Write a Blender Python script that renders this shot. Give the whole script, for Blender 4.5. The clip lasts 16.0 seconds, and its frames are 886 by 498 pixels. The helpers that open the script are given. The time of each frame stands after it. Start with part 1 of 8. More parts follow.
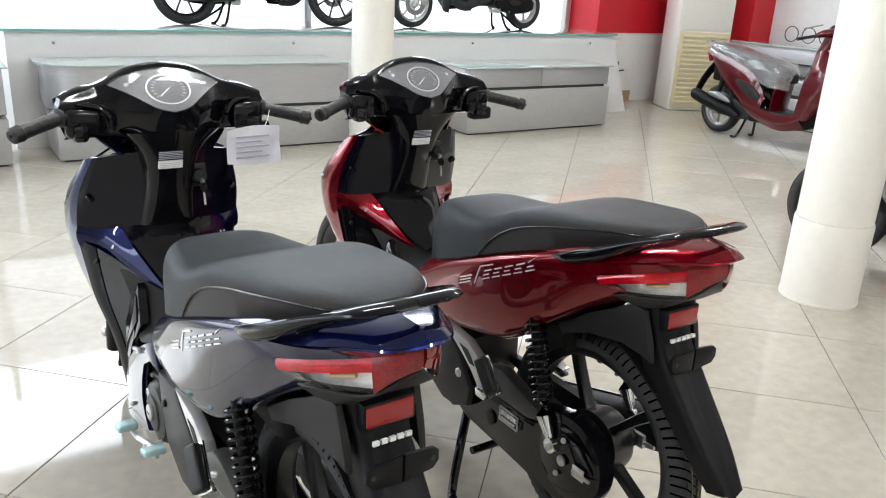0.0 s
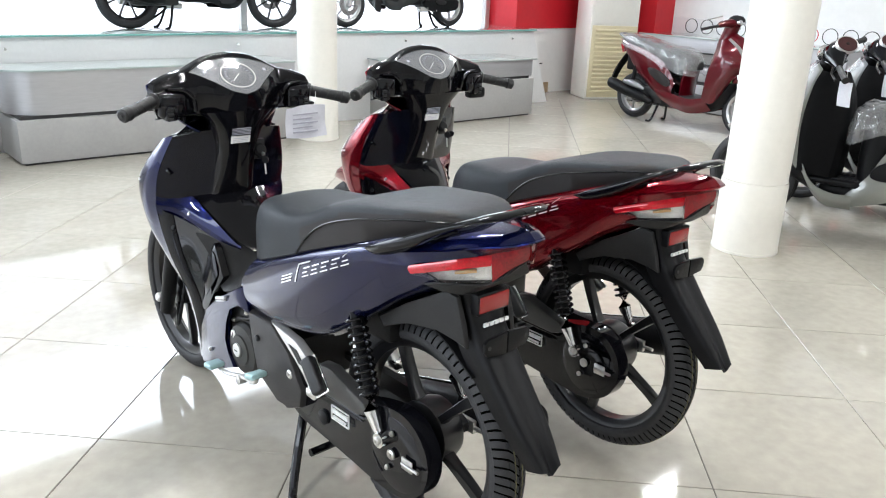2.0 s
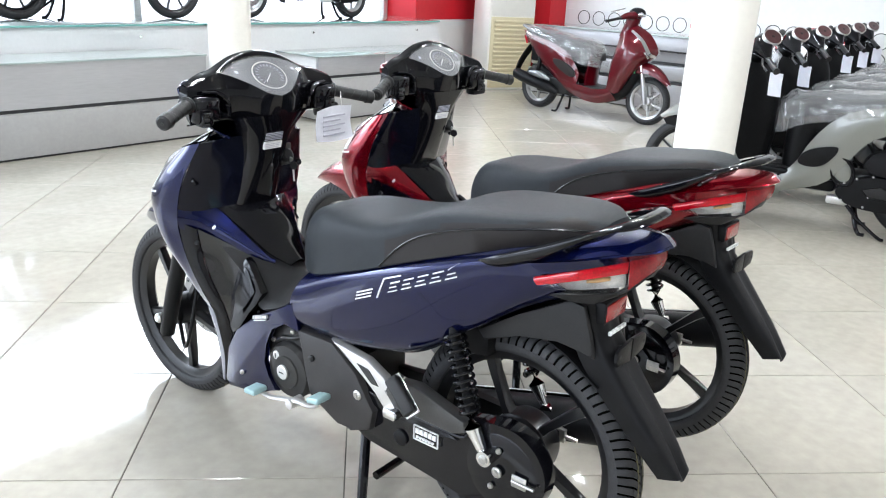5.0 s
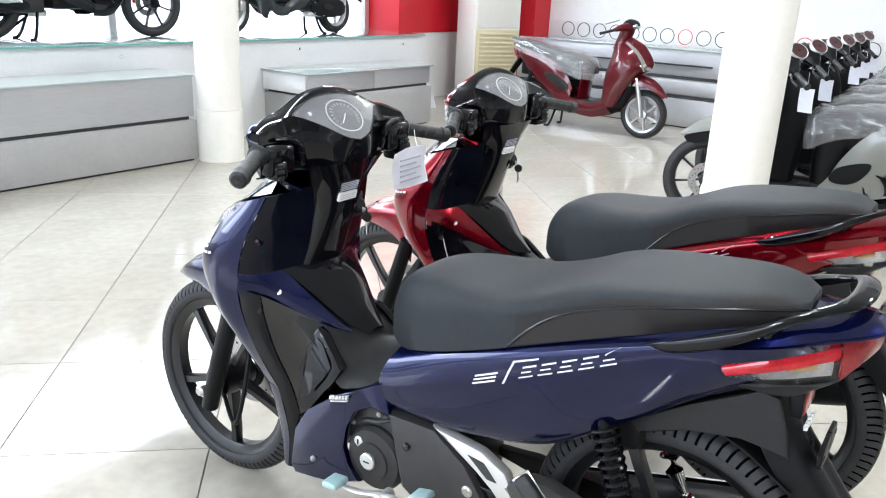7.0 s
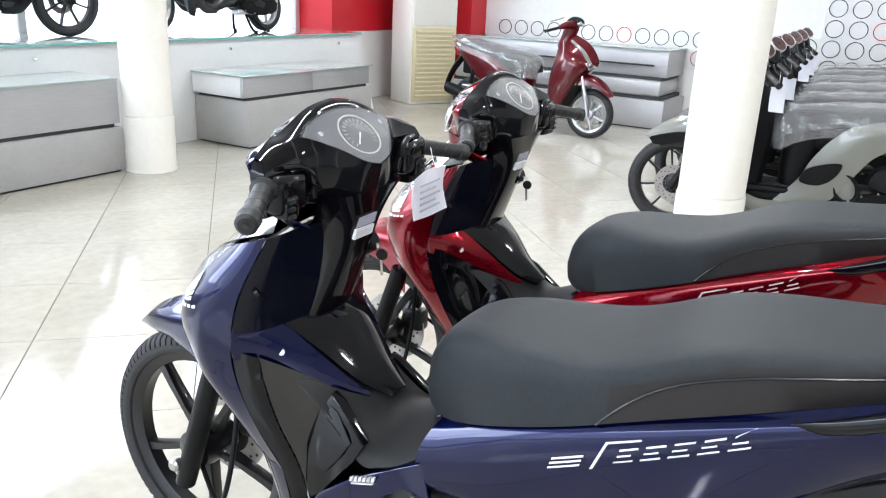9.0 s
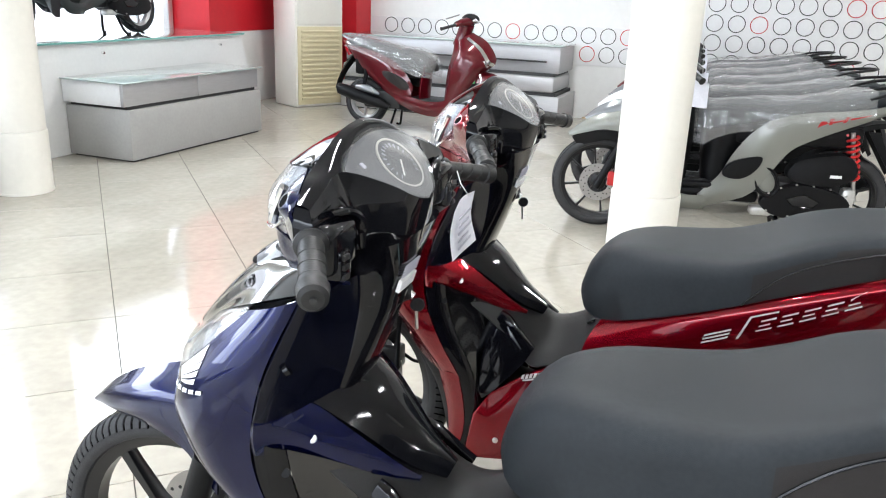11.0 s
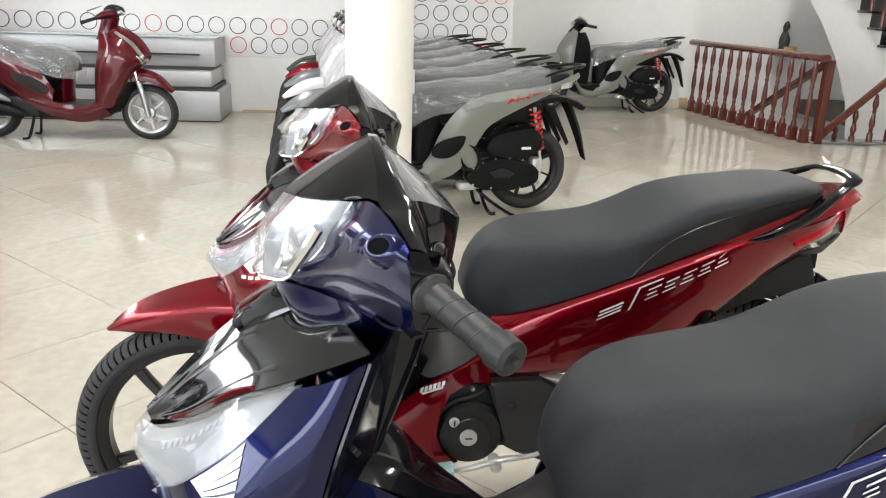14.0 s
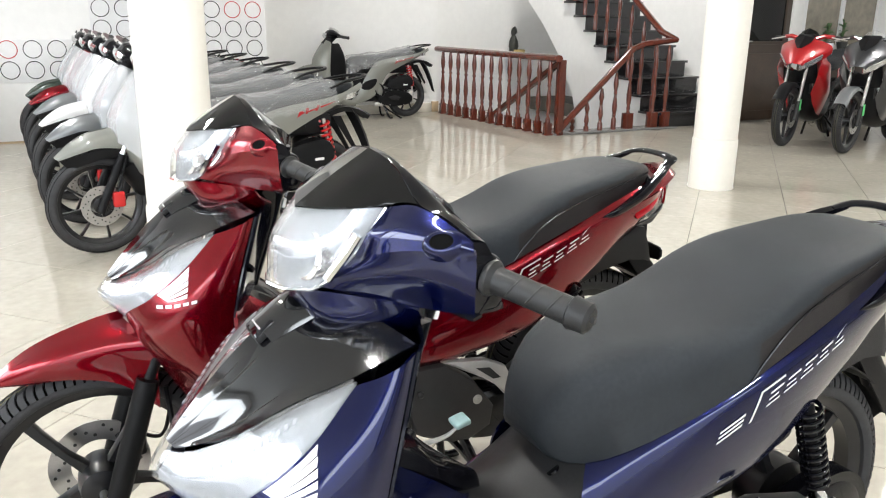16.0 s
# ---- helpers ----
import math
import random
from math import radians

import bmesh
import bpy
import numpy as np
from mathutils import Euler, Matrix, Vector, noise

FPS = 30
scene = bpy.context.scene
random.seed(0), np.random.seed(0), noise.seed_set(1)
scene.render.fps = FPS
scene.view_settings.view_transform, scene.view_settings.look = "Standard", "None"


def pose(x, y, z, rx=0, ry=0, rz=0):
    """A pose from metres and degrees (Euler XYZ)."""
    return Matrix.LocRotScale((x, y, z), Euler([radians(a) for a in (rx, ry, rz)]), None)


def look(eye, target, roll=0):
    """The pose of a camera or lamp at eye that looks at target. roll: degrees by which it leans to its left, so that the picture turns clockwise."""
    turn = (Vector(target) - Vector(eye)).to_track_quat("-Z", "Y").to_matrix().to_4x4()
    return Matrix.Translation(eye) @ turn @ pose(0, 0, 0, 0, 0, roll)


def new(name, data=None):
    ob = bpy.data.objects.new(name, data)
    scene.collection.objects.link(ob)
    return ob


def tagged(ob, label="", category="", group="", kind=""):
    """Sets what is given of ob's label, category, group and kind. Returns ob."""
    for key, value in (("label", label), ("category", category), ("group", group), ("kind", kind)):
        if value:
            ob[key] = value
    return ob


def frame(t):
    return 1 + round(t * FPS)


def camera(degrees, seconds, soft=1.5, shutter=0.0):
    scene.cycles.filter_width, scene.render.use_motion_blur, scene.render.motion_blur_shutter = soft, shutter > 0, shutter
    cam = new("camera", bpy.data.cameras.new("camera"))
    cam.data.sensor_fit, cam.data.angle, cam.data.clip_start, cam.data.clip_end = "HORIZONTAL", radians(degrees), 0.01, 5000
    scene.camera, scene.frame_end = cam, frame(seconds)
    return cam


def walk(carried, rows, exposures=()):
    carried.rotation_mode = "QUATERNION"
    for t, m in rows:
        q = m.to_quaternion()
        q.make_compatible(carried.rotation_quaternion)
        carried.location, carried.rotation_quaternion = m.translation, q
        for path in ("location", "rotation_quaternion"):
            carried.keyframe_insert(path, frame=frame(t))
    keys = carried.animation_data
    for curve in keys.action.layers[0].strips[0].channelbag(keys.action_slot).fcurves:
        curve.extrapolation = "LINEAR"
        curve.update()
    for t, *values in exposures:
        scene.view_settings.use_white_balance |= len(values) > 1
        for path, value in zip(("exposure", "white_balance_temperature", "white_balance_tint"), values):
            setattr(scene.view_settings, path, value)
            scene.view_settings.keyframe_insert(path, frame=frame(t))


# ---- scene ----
cam = camera(58.4, 16.0, 1.1)
PATH = [
    (0, (-0.055, -0.046, 1.359), (1.004, 1.517, 0.7), 3.3),
    (0.5, (-0.169, -0.15, 1.352), (0.915, 1.401, 0.704), 2.0),
    (1, (-0.303, -0.196, 1.354), (0.824, 1.327, 0.715), 1.6),
    (1.5, (-0.465, -0.184, 1.342), (0.727, 1.29, 0.707), 2.1),
    (2, (-0.584, -0.189, 1.338), (0.659, 1.239, 0.693), 2.4),
    (2.5, (-0.691, -0.2, 1.328), (0.594, 1.187, 0.675), 1.6),
    (3, (-0.776, -0.171, 1.335), (0.543, 1.174, 0.665), 1.6),
    (3.2, (-0.804, -0.148, 1.337), (0.53, 1.184, 0.669), 1.9),
    (5.3, (-0.875, 0.302, 1.328), (0.602, 1.483, 0.676), 3.1),
    (5.5, (-0.849, 0.347, 1.329), (0.621, 1.539, 0.683), 2.9),
    (6, (-0.808, 0.435, 1.34), (0.66, 1.63, 0.696), 2.9),
    (6.5, (-0.812, 0.549, 1.34), (0.675, 1.721, 0.697), 2.5),
    (7, (-0.843, 0.681, 1.341), (0.693, 1.797, 0.713), 2.6),
    (7.5, (-0.855, 0.773, 1.335), (0.739, 1.81, 0.715), 2.9),
    (8, (-0.831, 0.852, 1.332), (0.794, 1.835, 0.705), 3.4),
    (8.5, (-0.772, 0.948, 1.324), (0.86, 1.918, 0.692), 3.1),
    (8.7, (-0.743, 0.988, 1.321), (0.893, 1.954, 0.694), 2.9),
    (10.8, (-0.605, 1.407, 1.307), (1.154, 2.13, 0.686), 2.4),
    (11, (-0.596, 1.443, 1.299), (1.185, 2.112, 0.683), 2.4),
    (11.5, (-0.603, 1.532, 1.289), (1.217, 2.1, 0.686), 2.6),
    (12, (-0.622, 1.615, 1.294), (1.23, 2.071, 0.693), 2.4),
    (12.5, (-0.587, 1.709, 1.301), (1.294, 2.012, 0.693), 2.2),
    (13, (-0.543, 1.834, 1.301), (1.361, 1.956, 0.703), 1.7),
    (13.5, (-0.517, 1.933, 1.291), (1.388, 1.863, 0.687), 1.9),
    (14, (-0.528, 1.995, 1.284), (1.364, 1.77, 0.676), 2.1),
    (14.5, (-0.554, 2.064, 1.283), (1.311, 1.665, 0.679), 1.4),
    (15, (-0.564, 2.141, 1.294), (1.258, 1.551, 0.716), 1.0),
    (15.5, (-0.536, 2.246, 1.291), (1.24, 1.524, 0.721), 0.5),
    (16, (-0.545, 2.336, 1.289), (1.187, 1.514, 0.72), 0.7),
]
walk(cam, [(t, look(eye, target, roll)) for t, eye, target, roll in PATH], [(0, -0.22, 6250, 10), (1, -0.12, 6150, 10), (3, 0.04, 6020, 10), (5.5, 0.16, 5880, 10), (8.5, 0.15, 5920, 10), (11, 0.08, 6100, 10), (13, -0.22, 6480, 10), (14.5, -0.04, 6500, 10), (16, 0.08, 6400, 10)])
WIN_N, WIN_D, WIN_W, OUTDOOR, LAMPS, CEIL_W = 250, 150, 130, 1.7, 14.0, 82

# ---- world and light ----
world = bpy.data.worlds.new("world")
scene.world = world
world.use_nodes = True
wn = world.node_tree
sky = wn.nodes.new("ShaderNodeTexSky")
sky.sky_type, sky.sun_disc = "NISHITA", False
sky.sun_elevation, sky.sun_rotation = radians(48), radians(-25)
wn.links.new(sky.outputs[0], wn.nodes["Background"].inputs[0])
wn.nodes["Background"].inputs[1].default_value = 0.12


def area_lamp(name, x, y, z, w, h, watts, aim, colour=(1, 1, 1)):
    d = bpy.data.lights.new(name, "AREA")
    d.shape, d.size, d.size_y, d.energy, d.color = "RECTANGLE", w, h, watts, colour
    ob = new(name, d)
    ob.matrix_world = look((x, y, z), (x + aim[0], y + aim[1], z + aim[2]))
    return ob


# daylight of the glazed north front, the ceiling lights, and an added west fill
area_lamp("daylight_north", 2.6, 7.25, 2.7, 8.4, 0.9, WIN_N, (0, -1, -0.30), (0.91, 0.965, 1.0))
area_lamp("daylight_door", -3.0, 7.25, 2.2, 3.6, 1.8, WIN_D, (0, -1, -0.2), (0.91, 0.965, 1.0))
# added fill lamp; the opening on this side is never seen
area_lamp("west_fill", -5.6, 2.2, 2.75, 7.0, 0.8, WIN_W, (1, 0, -0.35), (0.91, 0.965, 1.0))

# ---- materials ----


def mat(name, colour, rough=0.5, metal=0.0, coat=0.0, var=0.0, scale=8.0, bump=0.0, bscale=60.0, trans=0.0, ior=1.45, spec=0.5, rvar=0.0, stretch=(1, 1, 1)):
    m = bpy.data.materials.new(name)
    m.use_nodes = True
    nt = m.node_tree
    b = nt.nodes["Principled BSDF"]
    b.inputs["Base Color"].default_value = (*colour, 1)
    b.inputs["Roughness"].default_value = rough
    b.inputs["Metallic"].default_value = metal
    b.inputs["Coat Weight"].default_value = coat
    b.inputs["Coat Roughness"].default_value = 0.03
    b.inputs["Transmission Weight"].default_value = trans
    b.inputs["IOR"].default_value = ior
    b.inputs["Specular IOR Level"].default_value = spec
    if var or bump or rvar:
        tc = nt.nodes.new("ShaderNodeTexCoord")
        mp = nt.nodes.new("ShaderNodeMapping")
        mp.inputs["Scale"].default_value = stretch
        nt.links.new(tc.outputs["Object"], mp.inputs[0])

        def noise_tex(sc, detail):
            n = nt.nodes.new("ShaderNodeTexNoise")
            n.inputs["Scale"].default_value, n.inputs["Detail"].default_value = sc, detail
            nt.links.new(mp.outputs[0], n.inputs["Vector"])
            return n
        if var:
            n1, n2 = noise_tex(scale, 5), noise_tex(scale * 9, 3)
            ad = nt.nodes.new("ShaderNodeMath")
            ad.operation = "ADD"
            nt.links.new(n1.outputs[0], ad.inputs[0]), nt.links.new(n2.outputs[0], ad.inputs[1])
            mr = nt.nodes.new("ShaderNodeMapRange")
            mr.inputs[1].default_value, mr.inputs[2].default_value = 0.7, 1.3
            mr.inputs[3].default_value, mr.inputs[4].default_value = 1 - var, 1 + var
            nt.links.new(ad.outputs[0], mr.inputs[0])
            mx = nt.nodes.new("ShaderNodeMix")
            mx.data_type, mx.blend_type = "RGBA", "MULTIPLY"
            mx.inputs[0].default_value = 1
            mx.inputs[6].default_value = (*colour, 1)
            nt.links.new(mr.outputs[0], mx.inputs[7])
            nt.links.new(mx.outputs[2], b.inputs["Base Color"])
        if rvar:
            n3 = noise_tex(scale * 0.6, 4)
            mr = nt.nodes.new("ShaderNodeMapRange")
            mr.inputs[3].default_value, mr.inputs[4].default_value = max(0, rough - rvar), rough + rvar
            nt.links.new(n3.outputs[0], mr.inputs[0])
            nt.links.new(mr.outputs[0], b.inputs["Roughness"])
        if bump:
            n4 = noise_tex(bscale, 4)
            bp = nt.nodes.new("ShaderNodeBump")
            bp.inputs["Strength"].default_value, bp.inputs["Distance"].default_value = bump, 0.002
            nt.links.new(n4.outputs[0], bp.inputs["Height"])
            nt.links.new(bp.outputs[0], b.inputs["Normal"])
    return m


def glow(name, colour, strength):
    m = bpy.data.materials.new(name)
    m.use_nodes = True
    b = m.node_tree.nodes["Principled BSDF"]
    b.inputs["Base Color"].default_value = (*colour, 1)
    b.inputs["Emission Color"].default_value = (*colour, 1)
    b.inputs["Emission Strength"].default_value = strength
    return m


def film(name, haze, haze_colour=(0.8, 0.81, 0.82), rough=0.03, bump=0.0, bscale=12.0, ior=1.5, tint=(1, 1, 1)):
    """Thin clear plastic: see-through, mirror gloss growing at a slant, and a share of milky haze."""
    m = bpy.data.materials.new(name)
    m.use_nodes = True
    nt = m.node_tree
    nt.nodes.remove(nt.nodes["Principled BSDF"])
    tr, gs, df = (nt.nodes.new("ShaderNodeBsdf" + k) for k in ("Transparent", "Glossy", "Diffuse"))
    tr.inputs[0].default_value = (*tint, 1)
    gs.inputs["Roughness"].default_value = rough
    df.inputs[0].default_value = (*haze_colour, 1)
    m1, m2, fr = nt.nodes.new("ShaderNodeMixShader"), nt.nodes.new("ShaderNodeMixShader"), nt.nodes.new("ShaderNodeLayerWeight")
    fr.inputs["Blend"].default_value = 0.5
    f0 = ((ior - 1) / (ior + 1)) ** 2
    pw, ma = nt.nodes.new("ShaderNodeMath"), nt.nodes.new("ShaderNodeMath")
    pw.operation, ma.operation = "POWER", "MULTIPLY_ADD"
    pw.inputs[1].default_value, ma.inputs[1].default_value, ma.inputs[2].default_value = 4.5, 0.9 - f0, f0
    nt.links.new(fr.outputs["Facing"], pw.inputs[0]), nt.links.new(pw.outputs[0], ma.inputs[0])
    m1.inputs[0].default_value = haze
    nt.links.new(tr.outputs[0], m1.inputs[1]), nt.links.new(df.outputs[0], m1.inputs[2])
    nt.links.new(ma.outputs[0], m2.inputs[0]), nt.links.new(m1.outputs[0], m2.inputs[1]), nt.links.new(gs.outputs[0], m2.inputs[2])
    nt.links.new(m2.outputs[0], nt.nodes["Material Output"].inputs[0])
    if bump:
        tc, n, bp = nt.nodes.new("ShaderNodeTexCoord"), nt.nodes.new("ShaderNodeTexNoise"), nt.nodes.new("ShaderNodeBump")
        n.inputs["Scale"].default_value, n.inputs["Detail"].default_value, n.inputs["Distortion"].default_value = bscale, 3, 1.2
        bp.inputs["Strength"].default_value, bp.inputs["Distance"].default_value = bump, 0.02
        nt.links.new(tc.outputs["Object"], n.inputs["Vector"]), nt.links.new(n.outputs[0], bp.inputs["Height"])
        for q in (gs, fr):
            nt.links.new(bp.outputs[0], q.inputs["Normal"])
    return m


BLUE = mat("paint_blue", (0.0018, 0.0042, 0.044), 0.27, 0.72, 1.0, 0.3, 900, spec=0.06)
BLUE.node_tree.nodes["Principled BSDF"].inputs["Coat IOR"].default_value = 1.44
RED = mat("paint_red", (0.185, 0.0006, 0.0065), 0.27, 0.72, 1.0, 0.3, 900, spec=0.06)
RED.node_tree.nodes["Principled BSDF"].inputs["Coat IOR"].default_value = 1.44
MAROON = mat("paint_maroon", (0.080, 0.001, 0.005), 0.3, 0.2, 1.0, 0.1, 600, spec=0.12)
GREY_P = mat("paint_grey", (0.20, 0.205, 0.185), 0.35, 0.1, 0.8, 0.05, 300)
SILVER_P = mat("paint_silver", (0.20, 0.21, 0.22), 0.3, 0.5, 0.9, 0.06, 500)
RED_P = mat("paint_bright_red", (0.38, 0.006, 0.010), 0.3, 0.1, 0.9, 0.05, 300)
GLOSSB = mat("black_gloss", (0.0035, 0.0035, 0.005), 0.07, 0, 0.0, rvar=0.03, spec=0.42)
INNERB = mat("satin_black", (0.003, 0.0035, 0.009), 0.09, 0, 0.0, 0.15, 40, spec=0.35)
MATTB = mat("black_plastic", (0.006, 0.006, 0.0068), 0.42, 0, 0, 0.2, 30, 0.15, 900, spec=0.2)
DARKG = mat("dark_grey_plastic", (0.020, 0.0197, 0.020), 0.45, 0, 0, 0.12, 25, 0.2, 900, spec=0.25)
ENGINE = mat("engine_grey", (0.022, 0.0215, 0.021), 0.42, 0.2, 0, 0.15, 40, 0.1, 300)
SEAT = mat("seat_vinyl", (0.020, 0.0235, 0.0275), 0.52, 0, 0, 0.15, 14, 0.35, 900, spec=0.3)
SEATS = mat("seat_side_vinyl", (0.020, 0.0175, 0.017), 0.5, 0, 0, 0.1, 20, 0.3, 900, spec=0.3)
PIPING = mat("seat_piping", (0.012, 0.012, 0.013), 0.25)
TYRE = mat("tyre_rubber", (0.026, 0.026, 0.028), 0.62, 0, 0, 0.25, 40, 0.2, 250)
# the tyre's rubber, blackened to put the grooves' shade into its colour
GROOVE_SHADE = mat("tyre_groove_shade", (0.002, 0.002, 0.002), 0.9, spec=0.02, var=0.2, scale=30)
TYRELINE = mat("tyre_line", (0.13, 0.12, 0.05), 0.6, var=0.5, scale=60)
RIMB = mat("rim_black", (0.006, 0.006, 0.007), 0.3, 0.0, 0.1, 0.1, 60)
RIMS = mat("rim_silver", (0.5, 0.5, 0.5), 0.3, 0.9, 0, 0.06, 60)
CHROME = mat("chrome", (0.8, 0.8, 0.8), 0.08, 1.0, 0, 0.03, 50)
STEEL = mat("bolt_steel", (0.55, 0.54, 0.52), 0.28, 0.95, 0, 0.1, 90)
ALU = mat("silver_bracket", (0.62, 0.61, 0.59), 0.33, 0.55, 0, 0.04, 60)
MINT = mat("pedal_wrap", (0.38, 0.55, 0.56), 0.4, 0.2, 0, 0.1, 80)
RUBBER = mat("grip_rubber", (0.013, 0.013, 0.0135), 0.42, 0, 0, 0.15, 60, 0.3, 700)
REDLENS = mat("red_lens", (0.40, 0.001, 0.008), 0.08, 0.1, 1.0, 0.4, 30, spec=0.2)
REDDARK = mat("red_lens_deep", (0.17, 0.0008, 0.004), 0.07, 0.1, 1.0, 0.5, 22, spec=0.2)
METERB = mat("meter_panel", (0.09, 0.092, 0.10), 0.35, 0.0, 0, 0.2, 30)
REDREF = mat("red_reflector", (0.26, 0.012, 0.012), 0.25, 0, 0.5, bump=0.4, bscale=300)
CLEARL = mat("clear_lens", (0.66, 0.67, 0.68), 0.13, 0.75, 1.0, 0.3, 16, 0.8, 24)
LAMPBED = mat("lamp_bed", (0.34, 0.36, 0.39), 0.18, 0.45, 0, 0.25, 26, 0.7, 30)
INDIC = mat("indicator_reflector", (0.82, 0.80, 0.77), 0.22, 0.6, 0, 0.3, 40, 0.8, 45)
LAMPIN = mat("lamp_reflector", (0.93, 0.93, 0.92), 0.16, 0.8, 0, 0.15, 30, 0.5, 26)
DEEPB = mat("deep_black_plastic", (0.005, 0.005, 0.0055), 0.6, 0, 0, 0.2, 30, spec=0.1)
AMBER = mat("amber_bulb", (0.5, 0.27, 0.10), 0.15, 0, 0.5)
PIANO = mat("piano_black", (0.003, 0.003, 0.004), 0.10, 0, 1.0, rvar=0.03, spec=0.5)
LEDG = mat("led_grey", (0.30, 0.31, 0.33), 0.3)
SMOKE = mat("smoked_visor", (0.004, 0.004, 0.004), 0.03, 0, 0.0, rvar=0.02, spec=0.4)
WHITEP = mat("printed_white", (0.78, 0.78, 0.77), 0.4, var=0.03, scale=20)
DECAL = mat("decal_silver", (0.72, 0.72, 0.72), 0.22, 0.3, 0.5, 0.08, 50)
DIALR = mat("dial_red_brown", (0.055, 0.014, 0.015), 0.3, var=0.3, scale=40)
DIALB = mat("dial_face", (0.07, 0.074, 0.085), 0.3, var=0.2, scale=60)
PAPER = mat("paper_tag", (0.72, 0.72, 0.78), 0.7, var=0.05, scale=15)
INKG = mat("grey_print", (0.45, 0.45, 0.52), 0.7)
DISCM = mat("brake_disc", (0.42, 0.41, 0.4), 0.3, 0.95, 0, 0.1, 40)
GLASSC = film("lens_glass", 0.012, ior=1.4)
METERG = film("meter_glass", 0.03, (0.85, 0.86, 0.88), 0.05, 0.08, 9.0, 1.5)
LAMPGLASS = film("lamp_glass", 0.05, (0.92, 0.92, 0.92), ior=1.5)
COVERG = mat("cast_cover_grey", (0.032, 0.030, 0.030), 0.42, 0.1, 0, 0.12, 30, 0.15, 700)
SATIN = mat("satin_grey_cover", (0.055, 0.054, 0.053), 0.34, 0.1, 0, 0.12, 30, 0.1, 700)
REDSPR = mat("red_spring", (0.5, 0.015, 0.015), 0.35, 0, 0.4)
WRAPF = film("front_wrap", 0.30, (0.80, 0.81, 0.84), 0.10, 0.35, 7.0, 1.4)
WRAP = film("plastic_wrap", 0.15, (0.86, 0.87, 0.88), 0.12, 0.8, 9.0, 1.75)
TEAL = mat("shelf_glass_edge", (0.18, 0.42, 0.38), 0.1, 0, 0.5, var=0.1, scale=6)
SHELFG = mat("shelf_glass", (0.36, 0.42, 0.40), 0.05, 0, 0.6, var=0.06, scale=3)
WALLW = mat("white_wall", (0.75, 0.745, 0.73), 0.7, var=0.03, scale=1.5, bump=0.08, bscale=120)
CEILW = mat("ceiling_white", (0.55, 0.55, 0.54), 0.8, var=0.02, scale=1)
COLW = mat("column_white", (0.78, 0.755, 0.69), 0.38, 0, 0.15, 0.03, 3, 0.05, 60)
CABW = mat("cabinet_white", (0.72, 0.72, 0.72), 0.35, var=0.03, scale=4)
GREYL = mat("bench_laminate", (0.36, 0.355, 0.345), 0.45, var=0.05, scale=5, rvar=0.08)
BRUSH = mat("brushed_metal", (0.46, 0.46, 0.47), 0.42, 0.6, 0, 0.05, 3, stretch=(0.4, 0.4, 3), rvar=0.05)
# near-black that stands for shade in gaps, slots and holes; pots share it
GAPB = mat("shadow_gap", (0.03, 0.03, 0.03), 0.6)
HOLEB = mat("hole_shade_black", (0.004, 0.004, 0.004), 0.9, spec=0.05)
REDW = mat("red_wall", (0.55, 0.012, 0.022), 0.45, var=0.05, scale=2)
CREAM = mat("cream_plastic", (0.62, 0.55, 0.36), 0.45, var=0.04, scale=6)
OFFW = mat("aircon_white", (0.76, 0.74, 0.68), 0.35, 0, 0.2, 0.02, 4)
SKIRT = mat("baseboard_tan", (0.45, 0.33, 0.2), 0.3, 0, 0.3, 0.12, 6)
TILE = mat("floor_tile", (0.425, 0.395, 0.338), 0.06, 0, 0.0, 0.10, 2.2, 0.0, spec=0.55, rvar=0.02)
GROUT = mat("tile_joint", (0.10, 0.09, 0.075), 0.8, var=0.15, scale=10)
WOOD = mat("mahogany", (0.095, 0.018, 0.009), 0.25, 0, 0.6, 0.35, 5, stretch=(6, 6, 0.7), rvar=0.06)
GRANITE = mat("black_granite", (0.012, 0.012, 0.013), 0.1, 0, 0.4, 0.3, 80)
STONEG = mat("grey_stone", (0.16, 0.155, 0.15), 0.25, var=0.15, scale=20)
DOORB = mat("dark_door", (0.045, 0.028, 0.018), 0.3, 0, 0.3, 0.25, 6)
BRONZE = mat("dark_bronze", (0.05, 0.05, 0.045), 0.5, 0.4, 0, 0.3, 30)
RINGB = mat("ring_black", (0.02, 0.02, 0.02), 0.4, var=0.1, scale=20)
RINGR = mat("ring_red", (0.5, 0.02, 0.03), 0.4, var=0.1, scale=20)
LEAF = mat("leaf_green", (0.06, 0.12, 0.04), 0.5, var=0.25, scale=9)
BACKG = glow("bright_outdoors", (0.95, 0.97, 1.0), OUTDOOR)
TUBE_L = glow("tube_light", (1.0, 0.97, 0.9), LAMPS)

# ---- mesh helpers ----


def link_mesh(name, bm, material, smooth=32):
    me = bpy.data.meshes.new(name)
    bmesh.ops.recalc_face_normals(bm, faces=bm.faces)
    bm.to_mesh(me)
    bm.free()
    for m in material if isinstance(material, (list, tuple)) else (material,):
        me.materials.append(m)
    if smooth:
        me.shade_smooth()
        me.set_sharp_from_angle(angle=radians(smooth))
    return new(name, me)


def part(name, bm, material, parent, label="", smooth=32):
    ob = link_mesh(name, bm, material, smooth)
    ob.parent = parent
    if label:
        ob["label"] = label
    return ob


def thing(name, m, label, category, group="", kind=""):
    ob = new(name)
    ob.empty_display_size = 0.1
    ob.matrix_world = m
    return tagged(ob, label, category, group, kind)


